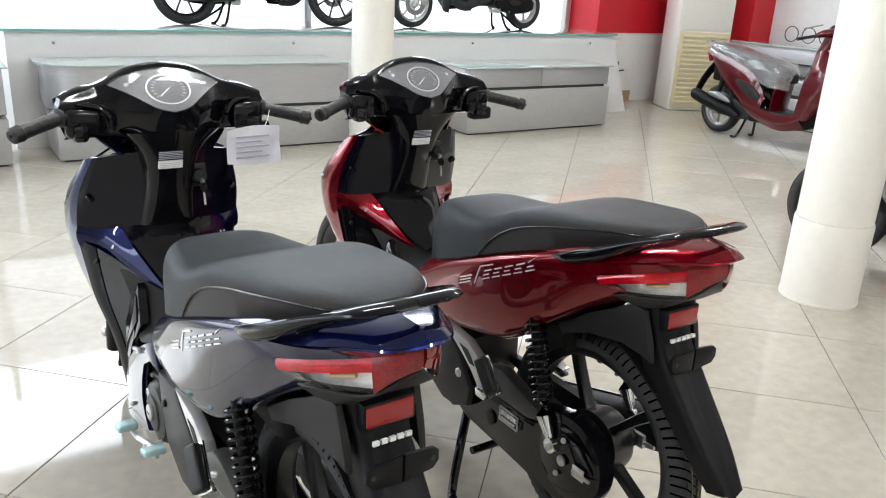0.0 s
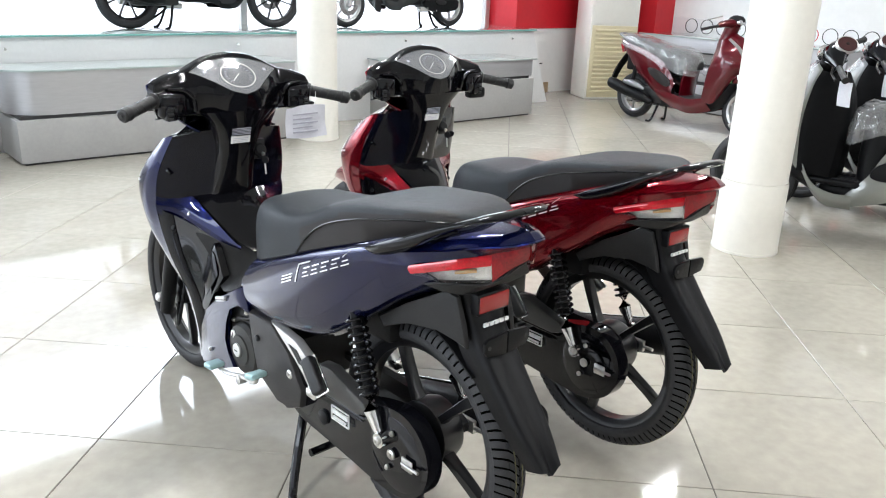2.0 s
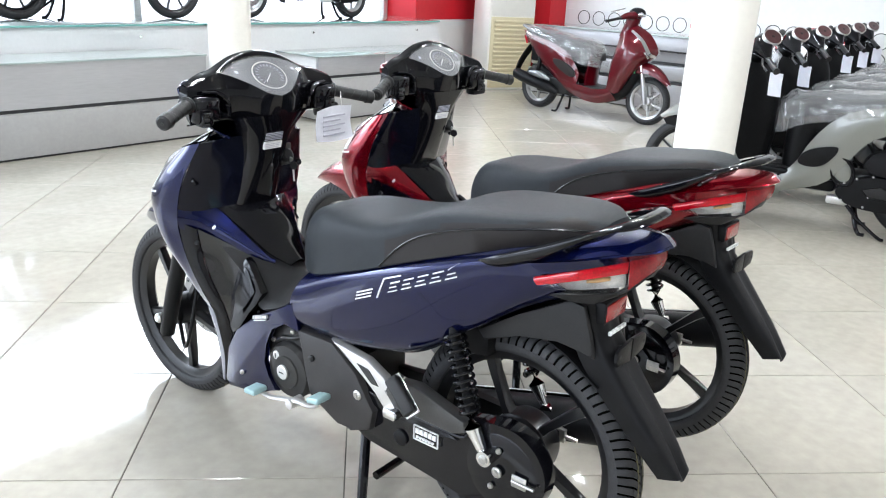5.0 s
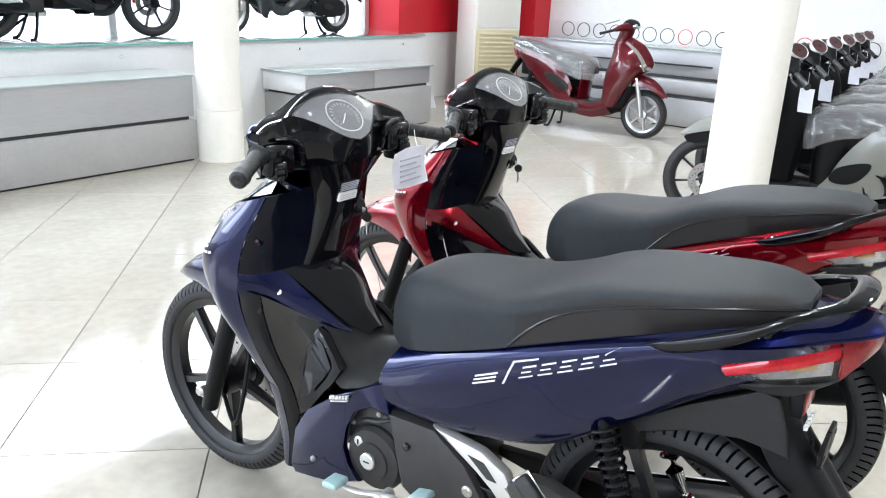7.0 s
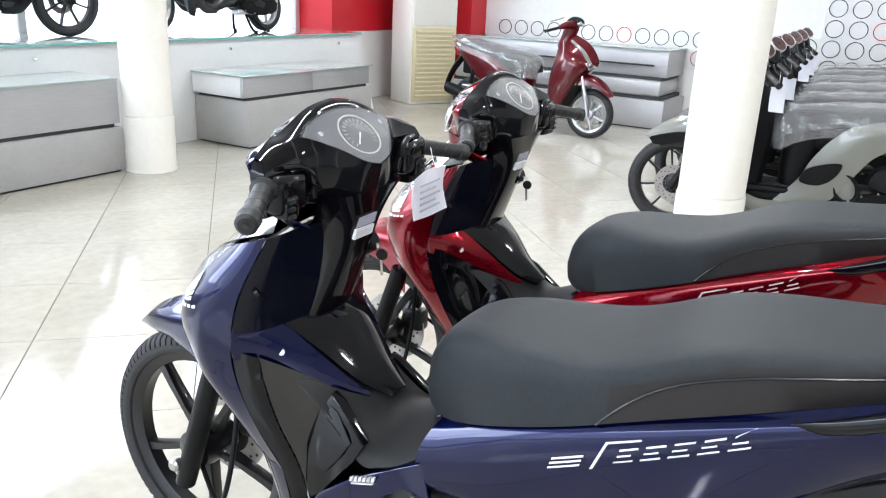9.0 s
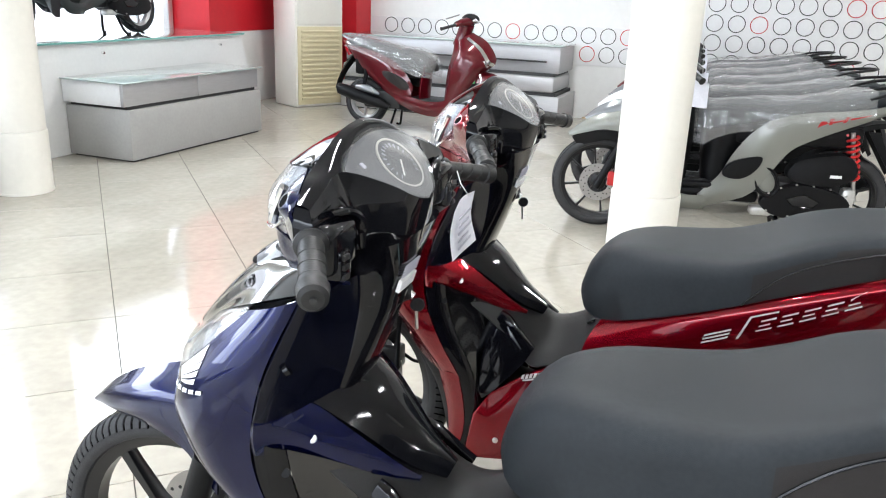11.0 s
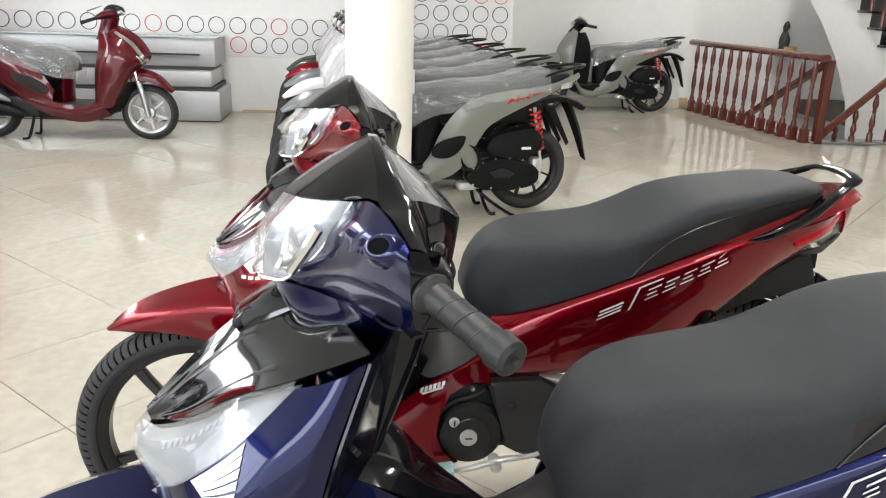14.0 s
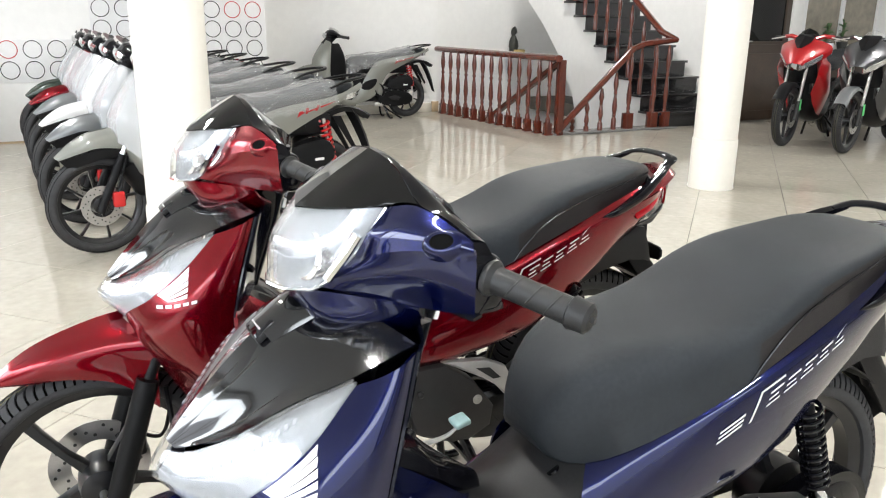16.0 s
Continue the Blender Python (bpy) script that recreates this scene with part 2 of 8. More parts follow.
def solid(name, bm, material, label, category, group="", kind="", m=None, smooth=32):
    ob = link_mesh(name, bm, material, smooth)
    if m is not None:
        ob.matrix_world = m
    return tagged(ob, label, category, group, kind)


def box(bm, x0, x1, y0, y1, z0, z1, bevel=0.0, m=None, seg=2):
    r = bmesh.ops.create_cube(bm, size=1)
    vs = r["verts"]
    for v in vs:
        v.co = Vector(((x0 + x1) / 2 + v.co.x * (x1 - x0), (y0 + y1) / 2 + v.co.y * (y1 - y0), (z0 + z1) / 2 + v.co.z * (z1 - z0)))
    if bevel:
        es = list({e for v in vs for e in v.link_edges})
        r2 = bmesh.ops.bevel(bm, geom=es, offset=bevel, segments=seg, affect="EDGES", profile=0.5, clamp_overlap=True)
        vs = list({v for f in r2["faces"] for v in f.verts} | {v for v in vs if v.is_valid})
    if m is not None:
        bmesh.ops.transform(bm, matrix=m, verts=vs)
    return bm


def bx(*a, **k):
    return box(bmesh.new(), *a, **k)


def catmull(pts, n):
    """n + 1 points along a smooth curve through pts."""
    pts = [Vector(p) for p in pts]
    if len(pts) == 2:
        return [pts[0].lerp(pts[1], i / n) for i in range(n + 1)]
    ext = [pts[0] * 2 - pts[1]] + pts + [pts[-1] * 2 - pts[-2]]
    out = []
    for i in range(n + 1):
        s = i / n * (len(pts) - 1)
        k = min(int(s), len(pts) - 2)
        t = s - k
        a, b, c, d = ext[k:k + 4]
        out.append(0.5 * (2 * b + (c - a) * t + (2 * a - 5 * b + 4 * c - d) * t * t + (3 * b - 3 * c + d - a) * t ** 3))
    return out


def flip(curves):
    return [[(x, -y, z) for x, y, z in c] for c in curves]


def skin(bm, curves, nu=14, nv=8, thick=0.004, closed=False):
    """A shell through control curves (each a list of points), given a thickness inwards."""
    rows = [catmull(c, nu) for c in curves]
    cols = [catmull([r[i] for r in rows], nv) for i in range(nu + 1)]
    g = cols
    nrm = []
    for i in range(nu + 1):
        line = []
        for j in range(nv + 1):
            a = g[min(i + 1, nu)][j] - g[max(i - 1, 0)][j]
            b = g[i][min(j + 1, nv)] - g[i][max(j - 1, 0)]
            c = a.cross(b)
            line.append(c.normalized() if c.length > 1e-9 else Vector((0, 0, 1)))
        nrm.append(line)
    flat_pts = [g[i][j] for i in range(nu + 1) for j in range(nv + 1)]
    ref = sum(flat_pts, Vector()) / len(flat_pts)
    ref = Vector((ref.x - 0.03, 0, ref.z - 0.15))
    if sum((g[i][j] - ref).normalized().dot(nrm[i][j]) for i in range(nu + 1) for j in range(nv + 1)) < 0:
        nrm = [[-q for q in line] for line in nrm]
    top = [[bm.verts.new(g[i][j]) for j in range(nv + 1)] for i in range(nu + 1)]
    bot = [[bm.verts.new(g[i][j] - nrm[i][j] * thick) for j in range(nv + 1)] for i in range(nu + 1)]

    def face(*v):
        try:
            bm.faces.new(v)
        except ValueError:
            pass
    for i in range(nu):
        for j in range(nv):
            face(top[i][j], top[i + 1][j], top[i + 1][j + 1], top[i][j + 1])
            face(bot[i][j], bot[i][j + 1], bot[i + 1][j + 1], bot[i + 1][j])
    for i in range(nu):
        face(top[i][0], bot[i][0], bot[i + 1][0], top[i + 1][0])
        face(top[i][nv], top[i + 1][nv], bot[i + 1][nv], bot[i][nv])
    for j in range(nv):
        face(top[0][j], top[0][j + 1], bot[0][j + 1], bot[0][j])
        face(top[nu][j], bot[nu][j], bot[nu][j + 1], top[nu][j + 1])
    return bm


def sk(curves, **k):
    return skin(bmesh.new(), curves, **k)


def tube(bm, pts, r, n=10, smooth=0, flat=1.0, up=(0, 0, 1)):
    """A round (or flattened) bar along points; r is one radius or one for each point."""
    rs = list(r) if isinstance(r, (list, tuple)) else [r] * len(pts)
    pts = [Vector(p) for p in pts]
    if smooth:
        q = catmull([(*p,) for p in pts], smooth)
        rr = catmull([(a, 0, 0) for a in rs], smooth)
        pts, rs = q, [a.x for a in rr]
    rings = []
    for i, p in enumerate(pts):
        d = (pts[min(i + 1, len(pts) - 1)] - pts[max(i - 1, 0)]).normalized()
        u = Vector(up)
        if abs(d.dot(u)) > 0.95:
            u = Vector((1, 0, 0))
        a = d.cross(u).normalized()
        b = a.cross(d).normalized()
        rings.append([bm.verts.new(p + (a * math.cos(2 * math.pi * k / n) + b * math.sin(2 * math.pi * k / n) * flat) * rs[i]) for k in range(n)])
    for r0, r1 in zip(rings, rings[1:]):
        for k in range(n):
            bm.faces.new((r0[k], r0[(k + 1) % n], r1[(k + 1) % n], r1[k]))
    bm.faces.new(rings[0][::-1]), bm.faces.new(rings[-1])
    return bm


def tb(*a, **k):
    return tube(bmesh.new(), *a, **k)


def lathe(bm, prof, n=32, m=None, closed=False):
    """Turns a profile of (radius, height) round z, then places it by m."""
    m = m or Matrix()
    rings = [[bm.verts.new(m @ Vector((r * math.cos(2 * math.pi * k / n), r * math.sin(2 * math.pi * k / n), h))) for k in range(n)] for r, h in prof]
    pairs = list(zip(rings, rings[1:])) + ([(rings[-1], rings[0])] if closed else [])
    for r0, r1 in pairs:
        for k in range(n):
            bm.faces.new((r0[k], r0[(k + 1) % n], r1[(k + 1) % n], r1[k]))
    if not closed:
        bm.faces.new(rings[0][::-1]), bm.faces.new(rings[-1])
    return bm


def lt(*a, **k):
    return lathe(bmesh.new(), *a, **k)


def loft(bm, rings):
    vs = [[bm.verts.new(p) for p in r] for r in rings]
    n = len(vs[0])
    for r0, r1 in zip(vs, vs[1:]):
        for k in range(n):
            bm.faces.new((r0[k], r0[(k + 1) % n], r1[(k + 1) % n], r1[k]))
    bm.faces.new(vs[0][::-1]), bm.faces.new(vs[-1])
    return bm


def plate(bm, poly, l0, l1, bevel=0.0, lean=None):
    """A side-view outline of (forward, up) points, filled between the offsets l0 and l1 to the left."""
    f = lean or (lambda a, b: 0.0)
    v0 = [bm.verts.new((a, l0 + f(a, b), b)) for a, b in poly]
    v1 = [bm.verts.new((a, l1 + f(a, b), b)) for a, b in poly]
    n = len(poly)
    fs = [bm.faces.new(v0[::-1]), bm.faces.new(v1)]
    for k in range(n):
        fs.append(bm.faces.new((v0[k], v0[(k + 1) % n], v1[(k + 1) % n], v1[k])))
    if bevel:
        es = list({e for f_ in fs[:2] for e in f_.edges})
        bmesh.ops.bevel(bm, geom=es, offset=bevel, segments=2, affect="EDGES", profile=0.5, clamp_overlap=True)
    return bm


def pl(*a, **k):
    return plate(bmesh.new(), *a, **k)


def rounded(poly, n=3):
    """Cuts corners of an outline into soft ones."""
    for _ in range(n):
        out = []
        for i, p in enumerate(poly):
            q = poly[(i + 1) % len(poly)]
            out += [(p[0] * 0.75 + q[0] * 0.25, p[1] * 0.75 + q[1] * 0.25), (p[0] * 0.25 + q[0] * 0.75, p[1] * 0.25 + q[1] * 0.75)]
        poly = out
    return poly




def across(x, y, z, turn=0):
    """Pose of a turned piece whose axis points to the bike's left."""
    return Matrix.Translation((x, y, z)) @ Euler((radians(-90), 0, 0)).to_matrix().to_4x4() @ Euler((0, 0, radians(turn))).to_matrix().to_4x4()

# ---- the room ----
X0, X1, XE, Y0, Y1, YN, HC = -5.8, 8.40, 9.45, -8.2, 6.85, 7.35, 3.5


def struct(name, bm, material, label, category, m=None, smooth=32):
    return solid(name, bm, material, label, category, kind="structure", m=m, smooth=smooth)


bm = bx(X0, 7.06, Y0, YN, -0.20, -0.004)
box(bm, 7.06, XE + 0.2, -2.33, YN, -0.20, -0.004)
box(bm, 7.06, XE + 1.6, -6.3, -4.62, -0.20, -0.004)
floor = struct("floor", bm, GROUT, "glossy cream floor tiles laid diagonally with dark joints", "floor")
ceiling = struct("ceiling", bx(X0, XE + 1.6, Y0, YN, HC, HC + 0.15), CEILW, "plain white showroom ceiling", "ceiling")

# east side: ring wall, the step back behind the parked scooters, and the stair wall
struct("wall_east", bx(X1, X1 + 0.2, 0.25, YN, 0, HC), WALLW, "white wall with a band of rings", "wall")
struct("wall_step", bx(X1 + 0.2, XE + 0.2, 0.25, 0.4, 0, HC), WALLW, "white painted wall return", "wall")
struct("wall_stair", bx(XE, XE + 0.2, -2.28, 0.25, 0, HC), WALLW, "white painted wall behind a parked scooter", "wall")
struct("wall_stair_back", bx(XE + 1.4, XE + 1.6, -6.3, -2.28, -2.2, HC), WALLW, "white painted wall behind the stairs", "wall")
struct("wall_pier", bx(XE + 0.2, XE + 1.4, -2.28, -2.13, -2.2, HC), WALLW, "white painted wall return beside the stairwell", "wall")
struct("wall_south_east", bx(7.45, XE + 1.4, -5.45, -5.30, -2.2, HC), WALLW, "white painted wall behind the stairs", "wall")
struct("wall_south", bx(X0, 7.25, Y0 - 0.2, Y0, 0, HC), WALLW, "plain white wall", "wall")
struct("wall_east_south", bx(7.25, 7.45, Y0, -5.30, 0, HC), WALLW, "plain white wall", "wall")
struct("wall_west_low", bx(X0 - 0.2, X0, Y0, -1.5, 0, HC), WALLW, "plain white wall", "wall")
struct("wall_west_top", bx(X0 - 0.2, X0, -1.5, YN, 3.2, HC), WALLW, "wall strip over the unseen west opening", "wall")
struct("wall_north_top", bx(X0, 6.55, YN - 0.1, YN + 0.1, 3.2, HC), WALLW, "wall strip over the shop window", "wall")
struct("wall_corner", bx(6.55, X1, Y1, Y1 + 0.5, 0, 0.80), WALLW, "low white wall beside the air conditioner", "wall")
struct("wall_corner_red", bx(6.55, X1, Y1 - 0.012, Y1 + 0.5, 0.80, HC), REDW, "bright red wall panel in the corner", "wall")
struct("wall_red_pier", bx(8.02, X1 - 0.004, 5.88, 6.4, 0.0, HC), REDW, "bright red pier behind the air conditioner", "wall")
struct("baseboard", bx(6.20, 7.2, Y1 - 0.03, Y1 - 0.012, 0, 0.13, 0.004), SKIRT, "tan stone baseboard", "baseboard")
struct("baseboard", bx(X1 - 0.02, X1, 0.25, 3.2, 0, 0.02), SKIRT, "thin tan stone baseboard", "baseboard")
struct("baseboard", bx(XE - 0.015, XE, -2.28, 0.25, 0, 0.12, 0.004), mat("baseboard_pale", (0.6, 0.56, 0.48), 0.3, var=0.05), "pale tiled baseboard", "baseboard")
struct("baseboard", bx(XE - 0.03, XE + 0.12, -2.30, -2.20, 0, 0.14, 0.004), SKIRT, "tan stone baseboard at the pier", "baseboard")

# glazed north front with slim posts, and bright daylight beyond it
backdrop = struct("backdrop", bx(-14, 16, 11.0, 11.1, -1, 7), BACKG, "overexposed bright street outside", "backdrop")
# added glowing sheet behind the unseen west opening
struct("backdrop", bx(-12.1, -12, -4, 12, -1, 7), BACKG, "overexposed bright street outside", "backdrop")
struct("ground", bx(-12, 16, YN + 0.1, 11.0, -0.25, -0.05), mat("pavement", (0.45, 0.44, 0.42), 0.8, var=0.1), "pale pavement outside the shop window", "ground")
for i, x in enumerate((-5.7, -3.2, -0.9, 0.35, 3.2, 6.5)):
    struct("window_post", bx(x - 0.035, x + 0.035, YN - 0.06, YN + 0.02, 0, 3.2, 0.006), ALU, "slim aluminium window post", "window post")
struct("trim", bx(X0, 6.55, YN - 0.05, YN + 0.02, 0.0, 0.06), ALU, "aluminium sill rail of the shop window", "trim")
tagged(struct("plinth", bx(0.35, 6.55, YN - 0.08, YN, 0, 0.8), CABW, "low white plinth under the shop window", "wall"))

# round columns with a slightly wider base sleeve


def column(name, x, y, r):
    t = thing(name, pose(x, y, 0), "round white painted column with a wider base sleeve", "column", "round columns", "structure")
    part("shaft", lt([(r, 0.39), (r, 1.4), (r * 0.99, 3.5)], 40), COLW, t)
    part("sleeve", lt([(r + 0.007, 0), (r + 0.007, 0.375), (r + 0.004, 0.388), (r - 0.02, 0.391)], 40), COLW, t, "wider round base sleeve")
    part("skirting", lt([(r + 0.010, 0), (r + 0.010, 0.012), (r, 0.014)], 40), COLW, t)


column("column", 3.41, 1.87, 0.165)
column("column", 4.13, -2.22, 0.165)
column("column", 3.02, 5.70 - 0.05, 0.165)
column("column", -0.5, -4.4, 0.165)

# ring wall: white panels with thin round rings
ring_panel = thing("ring_panel", pose(X1, 0, 0), "white wall panel covered with thin black and red rings", "wall panel", kind="structure")
part("panel_board", bx(-0.012, 0, 0.27, 2.02, 0.60, HC - 0.01, 0.003), CABW, ring_panel)
part("panel_board", bx(-0.012, 0, 2.02, 5.86, 0.59, 1.0, 0.003), CABW, ring_panel)


def ring_mesh(name, material):
    bm = bmesh.new()
    lathe(bm, [(0.079, -0.004), (0.087, -0.004), (0.087, 0.004), (0.079, 0.004)], 28, closed=True)
    me = bpy.data.meshes.new(name)
    bm.to_mesh(me), bm.free()
    me.materials.append(material), me.shade_smooth(), me.set_sharp_from_angle(angle=radians(40))
    return me


rings = (ring_mesh("ring", RINGB), ring_mesh("ring_red", RINGR))
rr = random.Random(4)
for j in range(13):
    for i in range(26):
        y, z = 0.40 + i * 0.2165, 0.71 + j * 0.198
        if y > 2.0 and j > 1 or y > 5.75 or (j == 0 and y > 3.35 and y < 5.9) or z > 3.3:
            continue
        ob = new("ring", rings[rr.random() < 0.17])
        ob.parent, ob.location, ob.rotation_euler = ring_panel, (-0.014, y, z), (0, radians(90), 0)

# ---- display platform and benches along the windows ----


def bench(name, x0, x1, yf, zl, zm, zt, label, panels, rounded_left=False):
    t = thing(name, pose(0, 0, 0), label, "display bench", "display benches")
    part("base", bx(x0 + 0.02, x1, yf, 6.24, 0.015, zl, 0.006), GREYL, t, "grey laminate lower step")
    # near-black blocks put the recesses' shade into their colour
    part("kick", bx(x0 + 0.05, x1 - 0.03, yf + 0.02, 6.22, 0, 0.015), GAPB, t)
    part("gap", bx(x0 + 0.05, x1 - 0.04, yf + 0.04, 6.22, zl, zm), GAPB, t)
    if rounded_left:
        r, pts = 0.26, [(x1, yf + 0.03)]
        pts += [(x0 + r - r * math.sin(a), yf + 0.03 + r - r * math.cos(a)) for a in [k * math.pi / 20 for k in range(11)]] + [(x0, 6.24), (x1, 6.24)]
        bm = bmesh.new()
        lo, hi = [bm.verts.new((a, b, zm)) for a, b in pts], [bm.verts.new((a, b, zt)) for a, b in pts]
        for k in range(len(pts)):
            bm.faces.new((lo[k], lo[(k + 1) % len(pts)], hi[(k + 1) % len(pts)], hi[k]))
        bm.faces.new(lo[::-1]), bm.faces.new(hi)
        part("front_panel", bm, BRUSH, t, "curved brushed metal front")
        bm = bmesh.new()
        pts = [((a - x1) * 1.02 + x1, (b - 6.24) * 1.03 + 6.24) for a, b in pts]
        lo, hi = [bm.verts.new((a, b, zt)) for a, b in pts], [bm.verts.new((a, b, zt + 0.012)) for a, b in pts]
        for k in range(len(pts)):
            bm.faces.new((lo[k], lo[(k + 1) % len(pts)], hi[(k + 1) % len(pts)], hi[k]))
        bm.faces.new(lo[::-1]), bm.faces.new(hi)
        part("glass_top", bm, SHELFG, t, "greenish glass top", 0)
    else:
        n = panels
        for k in range(n):
            a, b = x0 + (x1 - x0) * k / n, x0 + (x1 - x0) * (k + 1) / n
            part("front_panel", bx(a + 0.003, b - 0.003, yf + 0.03, yf + 0.06, zm, zt, 0.003), BRUSH, t, "brushed metal front panel")
        part("carcass", bx(x0, x1, yf + 0.06, 6.24, zm, zt - 0.004, 0.003), CABW, t)
        part("glass_top", bx(x0 - 0.02, x1 + 0.03, yf, 6.24, zt, zt + 0.012, 0.003), SHELFG, t, "greenish glass top")
    return t


bench("display_bench", 0.68, 2.86, 5.72, 0.31, 0.335, 0.63, "stepped display bench with brushed metal front and glass top", 2, True)
bench("display_bench", 3.96, 5.66, 5.64, 0.385, 0.41, 0.575, "stepped grey display bench with glass top by the window", 2)
bench("display_bench", -2.2, 0.42, 5.72, 0.31, 0.335, 0.63, "stepped display bench with glass top near the entrance", 2)

stage = thing("window_stage", pose(0, 0, 0), "white window stage with a glass edged top", "display stage")
bm = bmesh.new()
sect = [(0.5, 6.25), (6.24, 6.25), (6.24, YN - 0.08), (0.5, YN - 0.08)]
lo = [bm.verts.new((x + (0.32 if x > 3 else 0), y, 0.0)) for x, y in sect]
hi = [bm.verts.new((x, y, 0.82)) for x, y in sect]
for k in range(4):
    bm.faces.new((lo[k], lo[(k + 1) % 4], hi[(k + 1) % 4], hi[k]))
bm.faces.new(lo[::-1]), bm.faces.new(hi)
part("body", bm, CABW, stage, "white painted front with a slanted end", 20)
part("glass_top", bx(0.46, 6.26, 6.22, YN - 0.08, 0.822, 0.837, 0.003), SHELFG, stage, "greenish glass top")
part("glass_edge", bx(0.46, 6.26, 6.212, 6.219, 0.822, 0.837), TEAL, stage, "teal glass edge")
for x in (0.8, 2.6, 4.4, 5.9):
    part("edge_clip", lt([(0.012, 0), (0.012, 0.02), (0.009, 0.024)], 14, pose(x, 6.25, 0.74, 90, 0, 0)), CHROME, stage)

# metal bench under the rings
b3 = thing("display_bench", pose(0, 0, 0), "stepped brushed metal display bench with glass top under the rings", "display bench", "display benches")
part("base", bx(7.60, X1 - 0.02, 3.31, 5.86, 0.012, 0.30, 0.006), BRUSH, b3, "brushed metal lower step")
# dark fillers for the shade under and between the steps
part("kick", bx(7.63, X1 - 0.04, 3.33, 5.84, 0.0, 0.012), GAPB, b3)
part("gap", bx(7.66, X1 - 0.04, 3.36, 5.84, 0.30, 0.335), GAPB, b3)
part("step", bx(7.64, X1 - 0.02, 3.38, 5.86, 0.335, 0.50, 0.03), BRUSH, b3, "rounded brushed metal middle step")
part("gap", bx(7.70, X1 - 0.04, 3.40, 5.84, 0.50, 0.53), GAPB, b3)
part("back_box", bx(7.74, X1 - 0.02, 3.36, 5.86, 0.53, 0.80, 0.004), BRUSH, b3, "brushed metal upper box")
part("glass_top", bx(7.71, X1 - 0.02, 3.34, 5.88, 0.80, 0.815, 0.003), SHELFG, b3, "greenish glass top")
# dark bar across the box front, drawn for the shade of a slot
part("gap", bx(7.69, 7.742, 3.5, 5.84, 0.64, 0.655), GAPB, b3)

# floor-standing air conditioner
ac = thing("air_conditioner", pose(7.44, 6.04, 0, 0, 0, -27), "tall white floor standing air conditioner with a cream louvred grille", "air conditioner")
part("body", bx(-0.315, 0.315, 0.0, 0.46, 0, 1.85, 0.02), OFFW, ac, "white tower body")
part("grille_panel", bx(-0.29, 0.30, -0.014, 0.0, 0.03, 0.88, 0.006), CREAM, ac, "cream lower panel")
for k in range(15):
    part("louvre", bx(-0.25, 0.25, -0.034, -0.012, 0.085 + k * 0.052, 0.113 + k * 0.052, 0.006), CREAM, ac)
part("upper_panel", bx(-0.29, 0.30, -0.012, 0.0, 0.90, 1.8, 0.006), OFFW, ac)
socket = thing("wall_socket", pose(6.93, Y1 - 0.004, 0.42), "small dark wall outlet on the low wall", "socket")
part("plate", bx(-0.03, 0.03, -0.02, 0, -0.05, 0.05, 0.006), MATTB, socket)
tb_ = part("cable", tb([(0, -0.02, -0.02), (0.02, -0.03, -0.06), (0.06, -0.03, -0.05), (0.12, -0.025, -0.05)], 0.008, 8, 12), MATTB, socket)

# ---- stairs with turned balusters ----
RX, RY0, RY1 = 6.89, -2.52, -2.25


def baluster_profile(h):
    p = [(0.030, 0), (0.030, 0.16), (0.026, 0.175), (0.016, 0.20), (0.024, 0.225), (0.017, 0.25), (0.026, 0.28), (0.030, 0.33), (0.022, 0.44),
         (0.015, 0.50), (0.024, 0.52), (0.016, 0.545), (0.026, 0.60), (0.030, 0.65), (0.018, 0.76), (0.012, 0.80)]
    return [(r, z * h / 0.80) for r, z in p]


def railing(name, p0, p1, h, n, label):
    a, b = Vector(p0), Vector(p1)
    t = thing(name, pose(0, 0, 0), label, "railing", "stair railings")
    for i in range(n):
        q = a.lerp(b, (i + 0.5) / n)
        bm = lt(baluster_profile(h), 14, pose(*q))
        box(bm, q.x - 0.036, q.x + 0.036, q.y - 0.036, q.y + 0.036, q.z, q.z + 0.14, 0.004)
        box(bm, q.x - 0.046, q.x + 0.046, q.y - 0.046, q.y + 0.046, q.z, q.z + 0.02, 0.004)
        part("baluster", bm, WOOD, t)
    d = (b - a).normalized()
    up = Vector((0, 0, h))
    part("handrail", tb([a - d * 0.05 + up, b + d * 0.05 + up], 0.052, 12, 0, 0.72), WOOD, t, "thick moulded handrail")
    return t


railing("stair_railing", (9.30, RY1, 0), (RX, RY0, 0), 0.84, 13, "dark red mahogany railing with turned balusters")
# raking rail of the flight going down, behind the first
t = thing("stair_railing", pose(0, 0, 0), "raking mahogany handrail of the flight going down", "railing", "stair railings")
part("handrail", tb([(6.95, -2.62, 0.80), (8.35, -2.50, 0.02), (8.75, -2.46, -0.2)], 0.05, 12, 0, 0.75), WOOD, t)
part("post", bx(6.89, 6.97, -2.66, -2.58, 0.0, 0.82, 0.006), WOOD, t)

t = thing("stair_railing", pose(0, 0, 0), "raking mahogany railing with turned balusters beside the stairwell", "railing", "stair railings")
part("handrail", tb([(6.92, -2.60, 0.03), (6.95, -2.72, 0.13), (7.0, -3.62, 0.92), (7.0, -3.78, 0.98), (7.0, -4.25, 1.03)], 0.045, 12, 0, 0.8), WOOD, t, "handrail rising out of the stairwell")
part("handrail", tb([(6.98, -4.22, 1.03), (7.10, -4.10, 1.12), (7.5, -4.07, 1.42), (9.4, -4.07, 2.83)], 0.045, 12, 0, 0.8), WOOD, t, "handrail of the upper flight")
